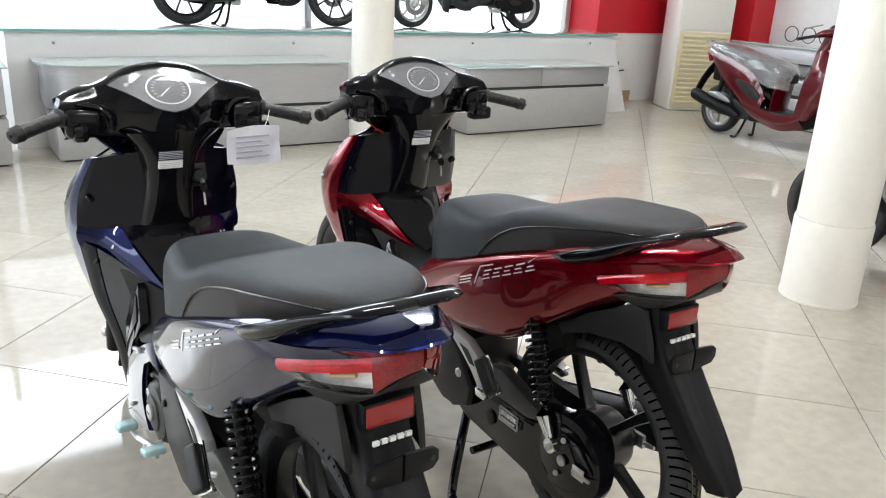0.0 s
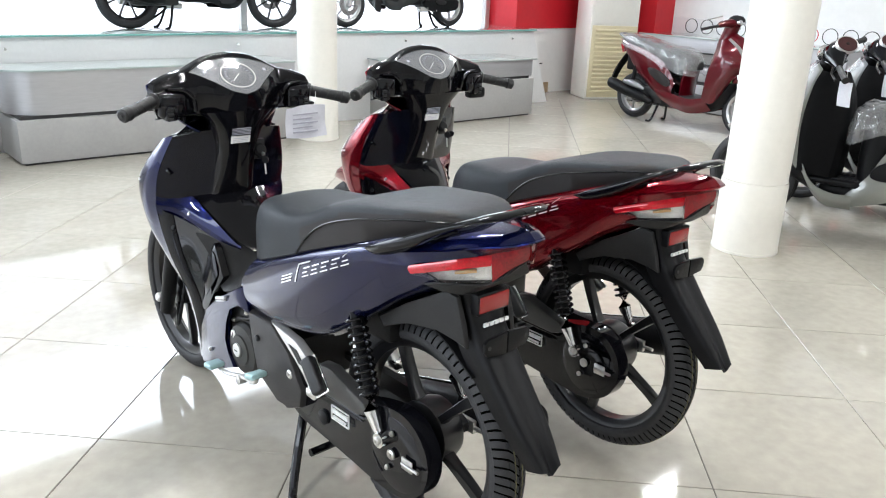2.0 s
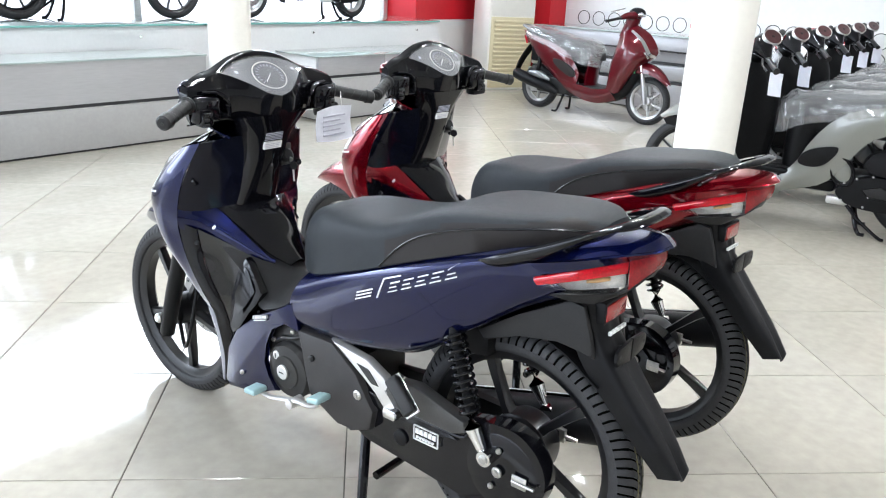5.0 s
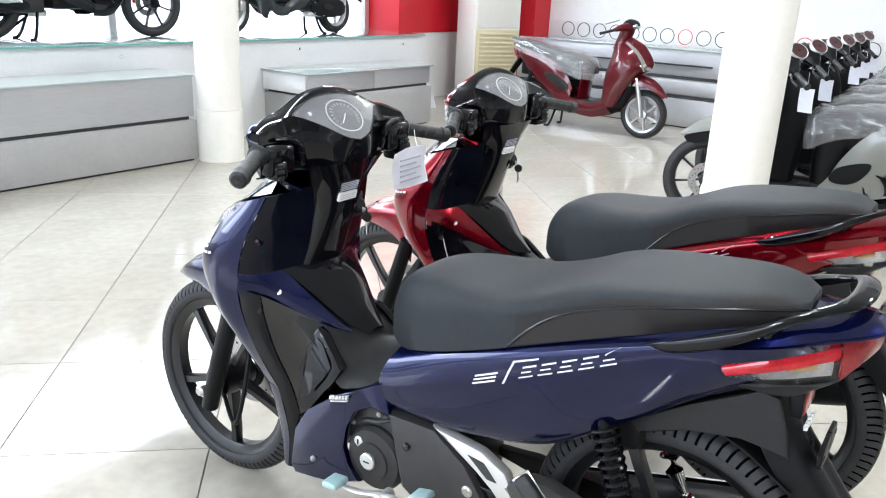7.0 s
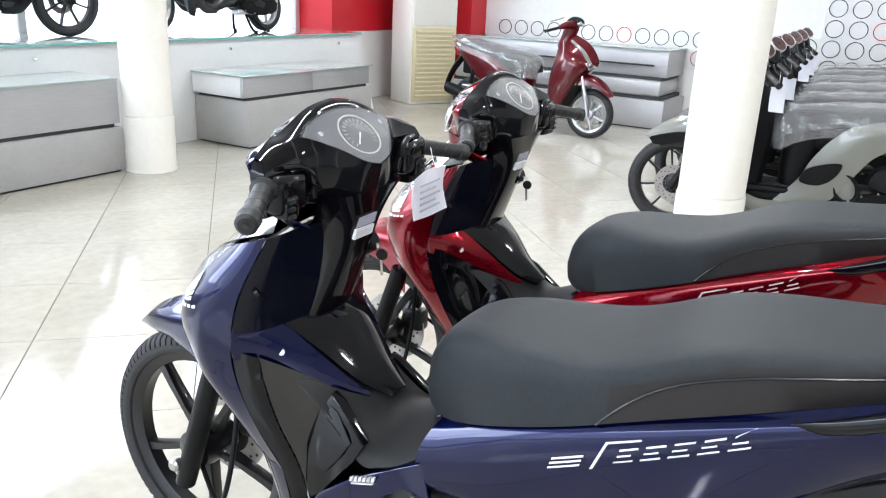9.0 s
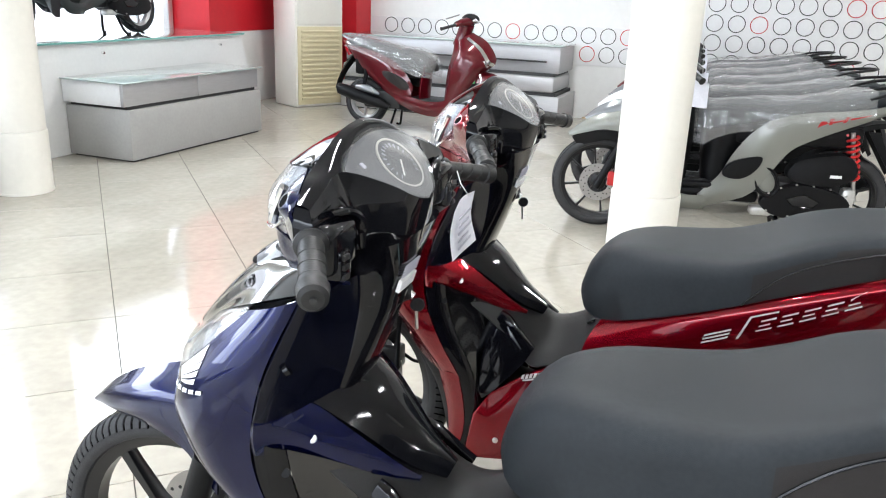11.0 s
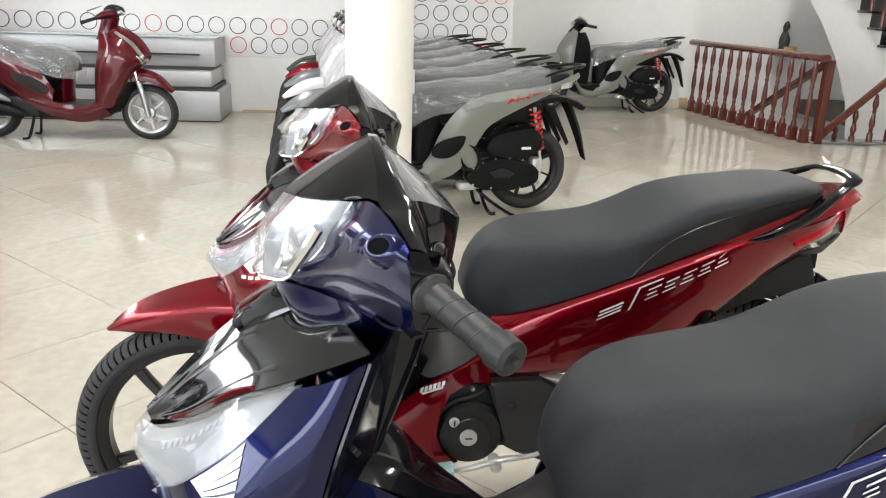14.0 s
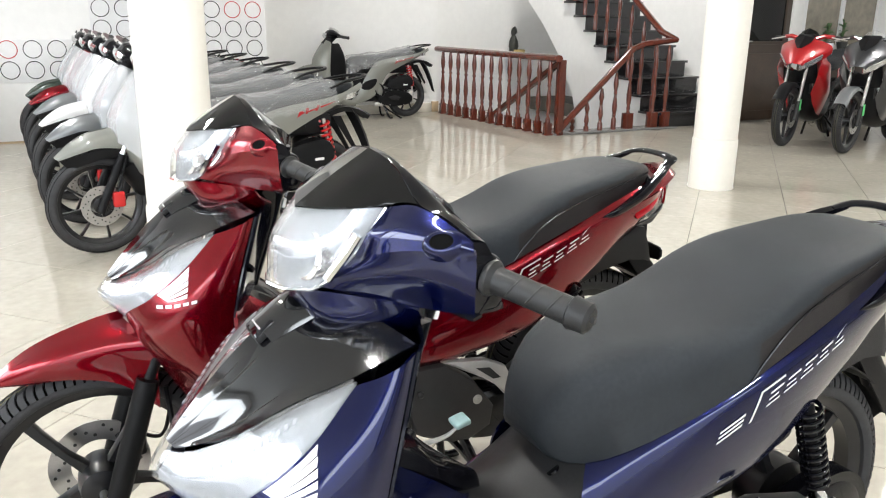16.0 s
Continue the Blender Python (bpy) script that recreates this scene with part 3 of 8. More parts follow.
for y, h in ((-2.83, 0.17), (-3.02, 0.34), (-3.21, 0.50), (-3.40, 0.67)):
    part("baluster", lt(baluster_profile(h), 14, pose(6.97, y, 0.0)), WOOD, t)
for y, h in ((-3.62, 0.9), (-3.98, 0.95), (-4.16, 0.97)):
    bm = lt(baluster_profile(h), 16, pose(7.0, y, 0.0))
    box(bm, 6.95, 7.05, y - 0.05, y + 0.05, 0, 0.2, 0.005)
    part("post", bm, WOOD, t, "heavier turned newel post")
for k in range(9):
    part("baluster", lt(baluster_profile(0.86), 14, pose(7.13 + 0.25 * k, -4.07, 0.185 * (k + 1))), WOOD, t)

struct("stair_kerb", bx(6.90, 7.12, -4.3, -2.56, 0.0, 0.022, 0.004), STONEG, "grey stone kerb of the stairwell", "kerb")
stairs = thing("staircase", pose(0, 0, 0), "white staircase with black granite treads and risers", "staircase", kind="structure")
saw = []
for k in range(12):
    saw += [(7.035 + 0.25 * k, 0.185 * k - 0.03), (7.035 + 0.25 * k, 0.185 * k + 0.155)]
saw[0] = (7.035, -0.3)
part("stringer", pl(saw + [(10.03, 2.19), (10.03, 1.50), (9.55, 1.14), (9.1, 0.72), (8.75, 0.25), (8.55, -0.3)], -5.10, -4.02), WALLW, stairs, "smooth white side of the flight")
for k in range(12):
    x, z = 7.02 + 0.25 * k, 0.185 * (k + 1)
    part("tread", bx(x - 0.03, x + 0.252, -5.12, -3.985, z - 0.03, z, 0.006), GRANITE, stairs, "black granite tread")
    part("riser", bx(x, x + 0.015, -5.10, -4.022, z - 0.185, z - 0.03), GRANITE, stairs, "black granite riser")

shelf = thing("offering_shelf", pose(XE + 1.25, -4.22, 0), "small wall shelf holding a pot and a figure", "shelf")
part("board", bx(-0.15, 0.15, -0.12, 0.12, 0.62, 0.645, 0.004), CABW, shelf)
pot = thing("pot", pose(XE + 1.20, -4.27, 0.645), "small ochre ceramic pot on a shelf", "pot")
part("bowl", lt([(0.07, 0), (0.09, 0.06), (0.095, 0.11), (0.08, 0.115)], 20), mat("ochre_pot", (0.5, 0.36, 0.14), 0.5, var=0.1), pot)
bm = lt([(0.09, 0.0), (0.08, 0.05), (0.06, 0.10), (0.075, 0.16), (0.07, 0.24), (0.045, 0.30), (0.03, 0.33), (0.045, 0.37), (0.04, 0.42), (0.01, 0.47)], 14)
for v in bm.verts:
    v.co += Vector(noise.noise_vector(v.co * 14)) * 0.018
solid("figurine", bm, BRONZE, "dark weathered bronze figurine on a wall shelf", "figurine", m=pose(XE + 1.26, -4.20, 0.645))

# dark doorway behind the second column
door = thing("door_1", pose(7.25, -5.42, 0), "dark brown wooden door with a glass panel in the far wall", "door", kind="structure")
part("leaf", bx(-0.05, -0.004, -0.86, 0.0, 0.0, 2.3, 0.004), DOORB, door)
part("panel", bx(-0.062, -0.05, -0.76, -0.10, 0.12, 0.85, 0.008), DOORB, door, "lower wooden panel")
part("pane", bx(-0.056, -0.05, -0.76, -0.10, 1.0, 2.15, 0.002), SMOKE, door, "dark glass pane")
for y0, y1, z0, z1 in ((-0.78, -0.74, 0.98, 2.18), (-0.12, -0.08, 0.98, 2.18), (-0.78, -0.08, 0.96, 1.0), (-0.78, -0.08, 2.15, 2.19)):
    part("glazing_bead", bx(-0.066, -0.05, y0, y1, z0, z1, 0.004), DOORB, door)
part("door_handle", tb([(-0.055, -0.08, 1.0), (-0.10, -0.08, 1.0), (-0.10, -0.18, 1.0)], 0.010, 8), STEEL, door, "steel lever handle")
part("door_frame", bx(-0.07, 0.0, -1.06, -0.86, 0.0, 2.45, 0.006), WALLW, door, "white door frame")
part("door_frame", bx(-0.07, 0.0, 0.0, 0.08, 0.0, 2.45, 0.006), WALLW, door, "white door frame")
win = thing("window_1", pose(7.25, -6.55, 0), "glazed white partition into a pale office", "window", kind="structure")
part("pane", bx(-0.02, -0.01, -1.35, 0.0, 0.95, 2.3), mat("pale_office_glass", (0.24, 0.215, 0.17), 0.08, 0, 0.6, 0.25, 1.2), win)
for y0, y1, z0, z1 in ((-1.42, -1.35, 0.9, 2.37), (0.0, 0.07, 0.9, 2.37), (-1.42, 0.07, 0.88, 0.95), (-1.42, 0.07, 2.3, 2.37), (-0.70, -0.65, 0.95, 2.3)):
    part("window_frame", bx(-0.06, 0.0, y0, y1, z0, z1, 0.006), CABW, win)
part("window_sill", bx(-0.26, 0.0, -1.42, 0.07, 0.84, 0.88, 0.006), CABW, win)
struct("trim", bx(7.22, 7.246, -8.15, -6.48, 0.0, 0.835, 0.004), DOORB, "dark brown wooden panel under the partition", "wall panel")
for y, sd_, h in ((-0.32, 3, 0.28), (-0.62, 5, 0.36)):
    plant = thing("potted_plant", pose(7.10, -6.55 + y, 0.88), "small leafy plant in a dark pot on a sill", "plant", "plants on the sill")
    part("pot", lt([(0.05, 0), (0.07, 0.10), (0.075, 0.11), (0.065, 0.11)], 16), GAPB, plant)
    rnd = random.Random(sd_)
    for q in range(26):
        a, e, r0 = rnd.uniform(0, 6.28), rnd.uniform(0.2, 1.3), rnd.uniform(0.07, 0.16)
        d = Vector((math.cos(a) * math.cos(e), math.sin(a) * math.cos(e), math.sin(e)))
        base = Vector((0, 0, 0.10)) + Vector((0, 0, rnd.uniform(0, h * 0.6)))
        side = d.cross(Vector((0, 0, 1))).normalized() * 0.022
        tip = base + d * r0 + Vector((0, 0, -0.02))
        mid = base + d * r0 * 0.55 + Vector((0, 0, 0.012))
        bm = bmesh.new()
        vs = [bm.verts.new(v) for v in (base, mid + side, tip, mid - side, mid + Vector((0, 0, 0.006)))]
        for f in ((0, 1, 4), (1, 2, 4), (2, 3, 4), (3, 0, 4)):
            bm.faces.new([vs[i] for i in f])
        part("leaf", bm, LEAF, plant)

# ceiling lights; the last, over the stairs, is added to brighten the wall there
for x, y in ((1.2, -1.6), (1.2, 2.4), (5.2, -0.6), (5.4, 3.4), (-2.5, 0.5), (3.4, -5.0), (8.6, -3.6)):
    t = thing("ceiling_light", pose(x, y, HC - 0.002), "twin tube ceiling light, switched on", "ceiling light", "ceiling lights")
    part("housing", bx(-0.62, 0.62, -0.09, 0.09, -0.04, 0.0, 0.006), CABW, t)
    area_lamp("ceiling_lamp", x, y, HC - 0.075, 1.2, 0.10, CEIL_W, (0, 0, -1), (1.0, 0.98, 0.93))
    for q in (-0.05, 0.05):
        part("tube", tb([(-0.58, q, -0.055), (0.58, q, -0.055)], 0.013, 10), TUBE_L, t, "glowing tube")

# ---- motorcycles ----


TYRE_ARC = ((0.0, 0.0), (0.25, 0.015), (0.50, 0.06), (0.72, 0.14), (0.88, 0.245), (0.97, 0.355), (1.0, 0.46))


def tyre_drop(u):
    """How far the tyre's surface lies under its crown at the share u of its half width."""
    for (a, d), (c, e) in zip(TYRE_ARC, TYRE_ARC[1:]):
        if u <= c:
            return d + (e - d) * (u - a) / (c - a)
    return 0.46


def tyre_mesh(bm, r, w, m, n=56):
    h = w / 2
    ri = r - w * 0.62
    half = [(ri - 0.004, h * 0.60), (ri, h * 0.86), (r - w * 0.54, h * 0.97)] + [(r - w * d, h * u) for u, d in TYRE_ARC[:0:-1]]
    lathe(bm, [(q, -z) for q, z in half] + [(r, 0)] + half[::-1], n, m, True)
    return bm


def tread_mesh(bm, r, w, m, n=84):
    """Low slanted tread blocks from the crown to the shoulder of a tyre, with narrow grooves between them."""
    us = [(0.05, 0.0), (0.28, 0.55), (0.50, 0.95), (0.72, 1.15), (0.88, 1.25), (0.98, 1.28)]
    for i in range(n):
        for s in (-1, 1):
            a0 = 2 * math.pi * (i + (0.5 if s > 0 else 0)) / n
            da = 2 * math.pi / n
            for lo, hi, deep in (((0, 3), 0, 0.72), ((2, 6), 1, 0.72)) if i % 2 else (((0, 6), 0, 0.72),):
                edge_ = []
                for end in (0.0, deep):
                    for k, (u, sl) in enumerate(us[lo[0]:lo[1]]):
                        uu = u + (0.05 if hi and k == 0 else 0)
                        rad = r - w * tyre_drop(uu)
                        ang = a0 + (sl + end) * da
                        edge_.append([bm.verts.new(m @ Vector(((rad + e) * math.cos(ang), (rad + e) * math.sin(ang), s * uu * w / 2 * (1 + e * 3)))) for e in (-0.003, 0.0036)])
                q = lo[1] - lo[0]
                for k in range(q - 1):
                    bm.faces.new((edge_[k][1], edge_[k + 1][1], edge_[q + k + 1][1], edge_[q + k][1]))
                    bm.faces.new((edge_[k][0], edge_[k + 1][0], edge_[k + 1][1], edge_[k][1]))
                    bm.faces.new((edge_[q + k][0], edge_[q + k][1], edge_[q + k + 1][1], edge_[q + k + 1][0]))
                bm.faces.new((edge_[0][0], edge_[0][1], edge_[q][1], edge_[q][0]))
                bm.faces.new((edge_[q - 1][0], edge_[2 * q - 1][0], edge_[2 * q - 1][1], edge_[q - 1][1]))
    return bm


def wheel(parent, name, x, z, r, w, spokes, rim, label, turn=0, wide=0.030, disc=0, drum=False, blocks=True):
    m = across(x, 0, z, turn)
    tb_ = tyre_mesh(bmesh.new(), r, w, m)
    ax_ = m.to_translation()
    for f in tb_.faces:
        c = f.calc_center_median() - ax_
        f.material_index = 1 if blocks and math.hypot(c.x, c.z) > r - w * 0.38 else 0
    wheel_ob = part(name, tb_, [TYRE, GROOVE_SHADE], parent, label)
    if blocks:
        part("tread", tread_mesh(bmesh.new(), r, w, m), TYRE, wheel_ob, smooth=20)
        for k in (-0.10, 0.12):
            q = r - w * tyre_drop(abs(2 * k)) + 0.0042
            part("tyre_line", lt([(q, w * k - 0.0008), (q, w * k + 0.0008), (q - 0.003, w * k)], 56, m, True), TYRELINE, wheel_ob, "thin yellowish mould line")
    else:
        # thin raised black rings drawn for the shade of tread grooves
        for k in (-0.34, -0.12, 0.12, 0.34):
            q = r - w * tyre_drop(abs(2 * k))
            part("tyre_groove_shade", lt([(q + 0.0010, w * k - 0.002), (q + 0.0012, w * k + 0.002), (q - 0.004, w * k)], 56, m, True), GROOVE_SHADE, wheel_ob)
    ri = r - w * 0.66
    bm = lt([(ri + 0.008, -w * 0.36), (ri + 0.008, -w * 0.30), (ri - 0.012, -w * 0.24), (ri - 0.014, w * 0.24), (ri + 0.008, w * 0.30), (ri + 0.008, w * 0.36), (ri - 0.006, w * 0.34), (ri - 0.022, w * 0.2), (ri - 0.022, -w * 0.2), (ri - 0.006, -w * 0.34)], 48, m, True)
    part("rim", bm, rim, wheel_ob)
    part("hub", lt([(0.03, -0.055), (0.045, -0.05), (0.05, -0.02), (0.05, 0.02), (0.045, 0.05), (0.03, 0.055)], 24, m), rim, wheel_ob)
    for k in range(spokes):
        a = 2 * math.pi * k / spokes
        sm = m @ Euler((0, 0, a)).to_matrix().to_4x4()
        bm = bmesh.new()
        L0, L1 = 0.035, ri - 0.012
        rings_ = []
        for f in (0, 0.35, 0.75, 1.0):
            q, wd, th = L0 + (L1 - L0) * f, wide * (1.0 - 0.55 * math.sin(math.pi * min(f * 1.15, 1)) * 0.7), 0.017 - 0.006 * f
            sh = 0.005 * math.sin(math.pi * f)
            rings_.append([sm @ Vector((q, sh + sx * wd / 2, sy * th)) for sx, sy in ((-0.8, -1), (0.8, -1), (1, -0.6), (1, 0.6), (0.8, 1), (-0.8, 1), (-1, 0.6), (-1, -0.6))])
        part("spoke", loft(bm, rings_), rim, wheel_ob)
    if disc:
        dm = across(x, disc, z, turn)
        bm = lt([(0.062, -0.002), (0.11, -0.002), (0.11, 0.002), (0.062, 0.002)], 40, dm, True)
        part("brake_disc", bm, DISCM, wheel_ob, "drilled steel brake disc")
        # dark pegs drawn for the shade of the drilled holes
        holes = bmesh.new()
        for k in range(30):
            a, q = 2 * math.pi * k / 30, 0.076 + 0.011 * (k % 3)
            lathe(holes, [(0.004, -0.003), (0.004, 0.003)], 8, dm @ Matrix.Translation((q * math.cos(a), q * math.sin(a), 0)))
        part("drillings", holes, GAPB, wheel_ob, smooth=0)["kind"] = "stuff"
    if drum:
        part("brake_drum", lt([(0.075, -0.045), (0.08, -0.03), (0.08, 0.02), (0.06, 0.03)], 32, m), RIMB, wheel_ob)
    return wheel_ob


def spring(bm, p0, p1, r, turns, wire, n=7):
    a, b = Vector(p0), Vector(p1)
    d = (b - a).normalized()
    u = d.cross(Vector((0, 1, 0))).normalized()
    v = d.cross(u)
    k = int(turns * 12)
    return tube(bm, [a.lerp(b, i / k) + (u * math.cos(2 * math.pi * i / 12) + v * math.sin(2 * math.pi * i / 12)) * r for i in range(k + 1)], wire, n)


def bolt(parent, x, y, z, r=0.008, material=None, name="bolt", side=1):
    bm = lt([(r, 0), (r, 0.004), (r * 0.7, 0.007)], 10, across(x, y, z) if side > 0 else across(x, y, z) @ pose(0, 0, 0, 180, 0, 0))
    lathe(bm, [(r * 0.4, 0.0), (r * 0.4, 0.009)], 6, across(x, y, z) if side > 0 else across(x, y, z) @ pose(0, 0, 0, 180, 0, 0))
    return part(name, bm, material or STEEL, parent)


def bars(parent, name, origin, du, dv, rows, material, depth=0.0015, label=""):
    """Small raised print bars: rows of (u0, u1, v0, v1, slant) on the plane of du and dv."""
    o, u, v = Vector(origin), Vector(du), Vector(dv)
    n = u.cross(v).normalized() * depth
    bm = bmesh.new()
    for u0, u1, v0, v1, s in rows:
        q = [o + u * (a + s * b) + v * b for a, b in ((u0, v0), (u1, v0), (u1, v1), (u0, v1))]
        lo, hi = [bm.verts.new(p - n) for p in q], [bm.verts.new(p + n) for p in q]
        bm.faces.new(lo[::-1]), bm.faces.new(hi)
        for k in range(4):
            bm.faces.new((lo[k], lo[(k + 1) % 4], hi[(k + 1) % 4], hi[k]))
    return part(name, bm, material, parent, label, 0)


def curve_at(pts, t):
    k = min(int(t * (len(pts) - 1)), len(pts) - 2)
    ext = [Vector(pts[0]) * 2 - Vector(pts[1])] + [Vector(p) for p in pts] + [Vector(pts[-1]) * 2 - Vector(pts[-2])]
    f = t * (len(pts) - 1) - k
    a, b, c, d = ext[k:k + 4]
    return 0.5 * (2 * b + (c - a) * f + (2 * a - 5 * b + 4 * c - d) * f * f + (3 * b - 3 * c + d - a) * f ** 3)


def on_skin(curves, u, v, off=0.0, out=(0, 1, 0)):
    """A point lifted off a shell at the shares u along and v across its curves, and the normal there."""
    at = lambda a, c: curve_at([curve_at(q, min(max(a, 0), 1)) for q in curves], min(max(c, 0), 1))
    n = (at(u + 0.01, v) - at(u - 0.01, v)).cross(at(u, v + 0.01) - at(u, v - 0.01)).normalized()
    if n.dot(Vector(out)) < 0:
        n = -n
    return at(u, v) + n * off, n


def decal(parent, name, curves, quads, material, out=(0, 1, 0), lift=0.0012, label="", steps=4):
    """Thin print laid on a shell: four-cornered shapes given in shares (u, v)."""
    bm = bmesh.new()
    for q in quads:
        rows = []
        for i in range(steps + 1):
            f = i / steps
            a = [q[0][k] * (1 - f) + q[1][k] * f for k in (0, 1)]
            b = [q[3][k] * (1 - f) + q[2][k] * f for k in (0, 1)]
            rows.append([bm.verts.new(on_skin(curves, *a, lift, out)[0]), bm.verts.new(on_skin(curves, *b, lift, out)[0])])
        for r0, r1 in zip(rows, rows[1:]):
            bm.faces.new((r0[0], r1[0], r1[1], r0[1]))
    ob = part(name, bm, material, parent, label, 0)
    md = ob.modifiers.new("depth", "SOLIDIFY")
    md.thickness, md.offset = 0.0006, 0
    return ob


def spot(curves, x, z):
    """Shares (u, v) of a shell where it comes nearest to a side-view place (forward, up)."""
    best, span, uc, vc = None, 0.5, 0.5, 0.5
    for _ in range(5):
        for i in range(-6, 7):
            for j in range(-6, 7):
                u, v = min(max(uc + span * i / 6, 0), 1), min(max(vc + span * j / 6, 0), 1)
                q = curve_at([curve_at(c, u) for c in curves], v)
                d = (q.x - x) ** 2 + (q.z - z) ** 2
                if best is None or d < best[0]:
                    best = (d, u, v)
        _, uc, vc = best
        span *= 0.3
    return uc, vc


def print_on(parent, name, curves, quads, material, out, label="", steps=3):
    """Thin print on a shell from four-cornered shapes in side-view places (forward, up)."""
    return decal(parent, name, curves, [[spot(curves, *q) for q in quad] for quad in quads], material, out, 0.0013, label, steps)


def both(name, curves, material, parent, label="", **k):
    a = part(name, sk(curves, **k), material, parent, label)
    b = part(name, sk(flip(curves), **k), material, parent, label)
    return a, b


def seat_mesh(bm, stations, n=18):
    """Stations of (forward, half width, bottom, top, roundness); gives a cushion with soft shoulders."""
    keys = [catmull([(s[0], s[i], 0) for s in stations], 30) for i in (1, 2, 3, 4)]
    rings_ = []
    for i in range(31):
        x, w, zb, zt, rd = keys[0][i].x, keys[0][i].y, keys[1][i].y, keys[2][i].y, keys[3][i].y
        ring = []
        for k in range(n + 1):
            a = math.pi * k / n
            c, s = math.cos(a), math.sin(a)
            ring.append(Vector((x, -w * math.copysign(abs(c) ** rd, c) * (1 - 0.0 * s), zb + (zt - zb) * abs(s) ** rd)))
        ring += [Vector((x, w * f, zb - 0.008)) for f in (0.9, 0.5, -0.5, -0.9)]
        rings_.append(ring)
    return loft(bm, rings_)


def underbone(m, paint, colour, tag):
    """A step-through underbone motorcycle on its centre stand; x points forward from the rear axle, y to its left."""
    b = thing("motorcycle", m, f"{colour} step-through motorcycle with black seat on its centre stand", "motorcycle", "two matching motorcycles")
    gloss = GLOSSB
    # wheels
    fw = wheel(b, "front_wheel", 1.252, 0.283, 0.279, 0.076, 5, RIMB, "front tyre on a black five-spoke rim", 20, 0.027, disc=-0.066)
    wheel(b, "rear_wheel", -0.012, 0.307, 0.290, 0.086, 5, RIMB, "rear tyre on a black five-spoke rim", 8, 0.030, drum=True)
    part("valve", tb([(1.135, 0.0, 0.438), (1.15, 0.012, 0.418)], 0.004, 6), MATTB, fw)
    # front fork and fender
    for s in (-1, 1):
        f = part("fork_leg", tb([(1.243, 0.088 * s, 0.225), (1.193, 0.088 * s, 0.37), (1.135, 0.084 * s, 0.54)], [0.023, 0.025, 0.024], 16), MATTB, b, "black fork leg")
        part("fork_tube", tb([(1.14, 0.080 * s, 0.52), (1.07, 0.06 * s, 0.68)], 0.014, 12), MATTB, f)
        part("axle_nut", lt([(0.016, 0), (0.016, 0.014), (0.01, 0.02)], 10, across(1.252, 0.098 * s, 0.276) if s > 0 else across(1.252, -0.098, 0.276) @ pose(0, 0, 0, 180, 0, 0)), STEEL, f)
    part("axle", tb([(1.252, -0.1, 0.276), (1.252, 0.1, 0.276)], 0.009, 10), STEEL, b)
    part("brake_caliper", bx(1.147, 1.212, -0.105, -0.05, 0.285, 0.355, 0.012), ENGINE, b, "dark brake caliper")
    part("brake_hose", tb([(1.18, -0.09, 0.34), (1.11, -0.11, 0.30), (1.08, -0.08, 0.42), (1.06, -0.05, 0.6)], 0.005, 8, 20), MATTB, b)
    part("speed_cable", tb([(1.23, 0.05, 0.25), (1.13, 0.10, 0.215), (1.095, 0.09, 0.33), (1.10, 0.05, 0.5)], 0.006, 8, 20), MATTB, b)
    fd = [[(1.440, 0.0, 0.552), (1.385, 0.0, 0.600), (1.320, 0.0, 0.634), (1.220, 0.0, 0.664), (1.130, 0.0, 0.676)],
          [(1.437, 0.010, 0.551), (1.378, 0.034, 0.588), (1.305, 0.054, 0.614), (1.205, 0.066, 0.634), (1.125, 0.072, 0.636)],
          [(1.430, 0.012, 0.548), (1.368, 0.041, 0.562), (1.290, 0.062, 0.576), (1.190, 0.076, 0.580), (1.115, 0.085, 0.560)],
          [(1.424, 0.008, 0.546), (1.360, 0.036, 0.552), (1.280, 0.058, 0.556), (1.190, 0.076, 0.535), (1.118, 0.090, 0.470)]]
    fen = part("front_fender", sk(fd, nu=22, nv=10), paint, b, f"glossy {colour} front fender")
    part("fender_half", sk(flip(fd), nu=22, nv=10), paint, fen)
    # front cover: hood, lamps, leg shield
    hood = [[(0.965, 0.0, 0.925), (1.045, 0.0, 0.892), (1.098, 0.0, 0.846), (1.145, 0.0, 0.798), (1.184, 0.0, 0.752)],
            [(0.955, 0.050, 0.918), (1.036, 0.052, 0.884), (1.092, 0.046, 0.840), (1.140, 0.032, 0.795), (1.183, 0.008, 0.752)],
            [(0.930, 0.104, 0.914), (1.010, 0.108, 0.874), (1.075, 0.090, 0.826), (1.130, 0.058, 0.782), (1.181, 0.012, 0.750)],
            [(0.900, 0.158, 0.894), (0.985, 0.161, 0.868), (1.055, 0.133, 0.836), (1.115, 0.092, 0.790), (1.178, 0.018, 0.748)]]
    both("hood", hood, PIANO, b, "gloss black front cover", nu=18, nv=10)
    part("hood_block", sk([[(0.955, 0.048, 0.892), (0.960, 0.034, 0.930), (0.962, 0.0, 0.936), (0.960, -0.034, 0.930), (0.955, -0.048, 0.892)], [(1.005, 0.050, 0.886), (1.012, 0.034, 0.918), (1.016, 0.0, 0.924), (1.012, -0.034, 0.918), (1.005, -0.050, 0.886)], [(1.045, 0.046, 0.872), (1.056, 0.030, 0.890), (1.060, 0.0, 0.896), (1.056, -0.030, 0.890), (1.045, -0.046, 0.872)]], nu=16, nv=8, thick=0.01), PIANO, b, "raised block of the front cover")
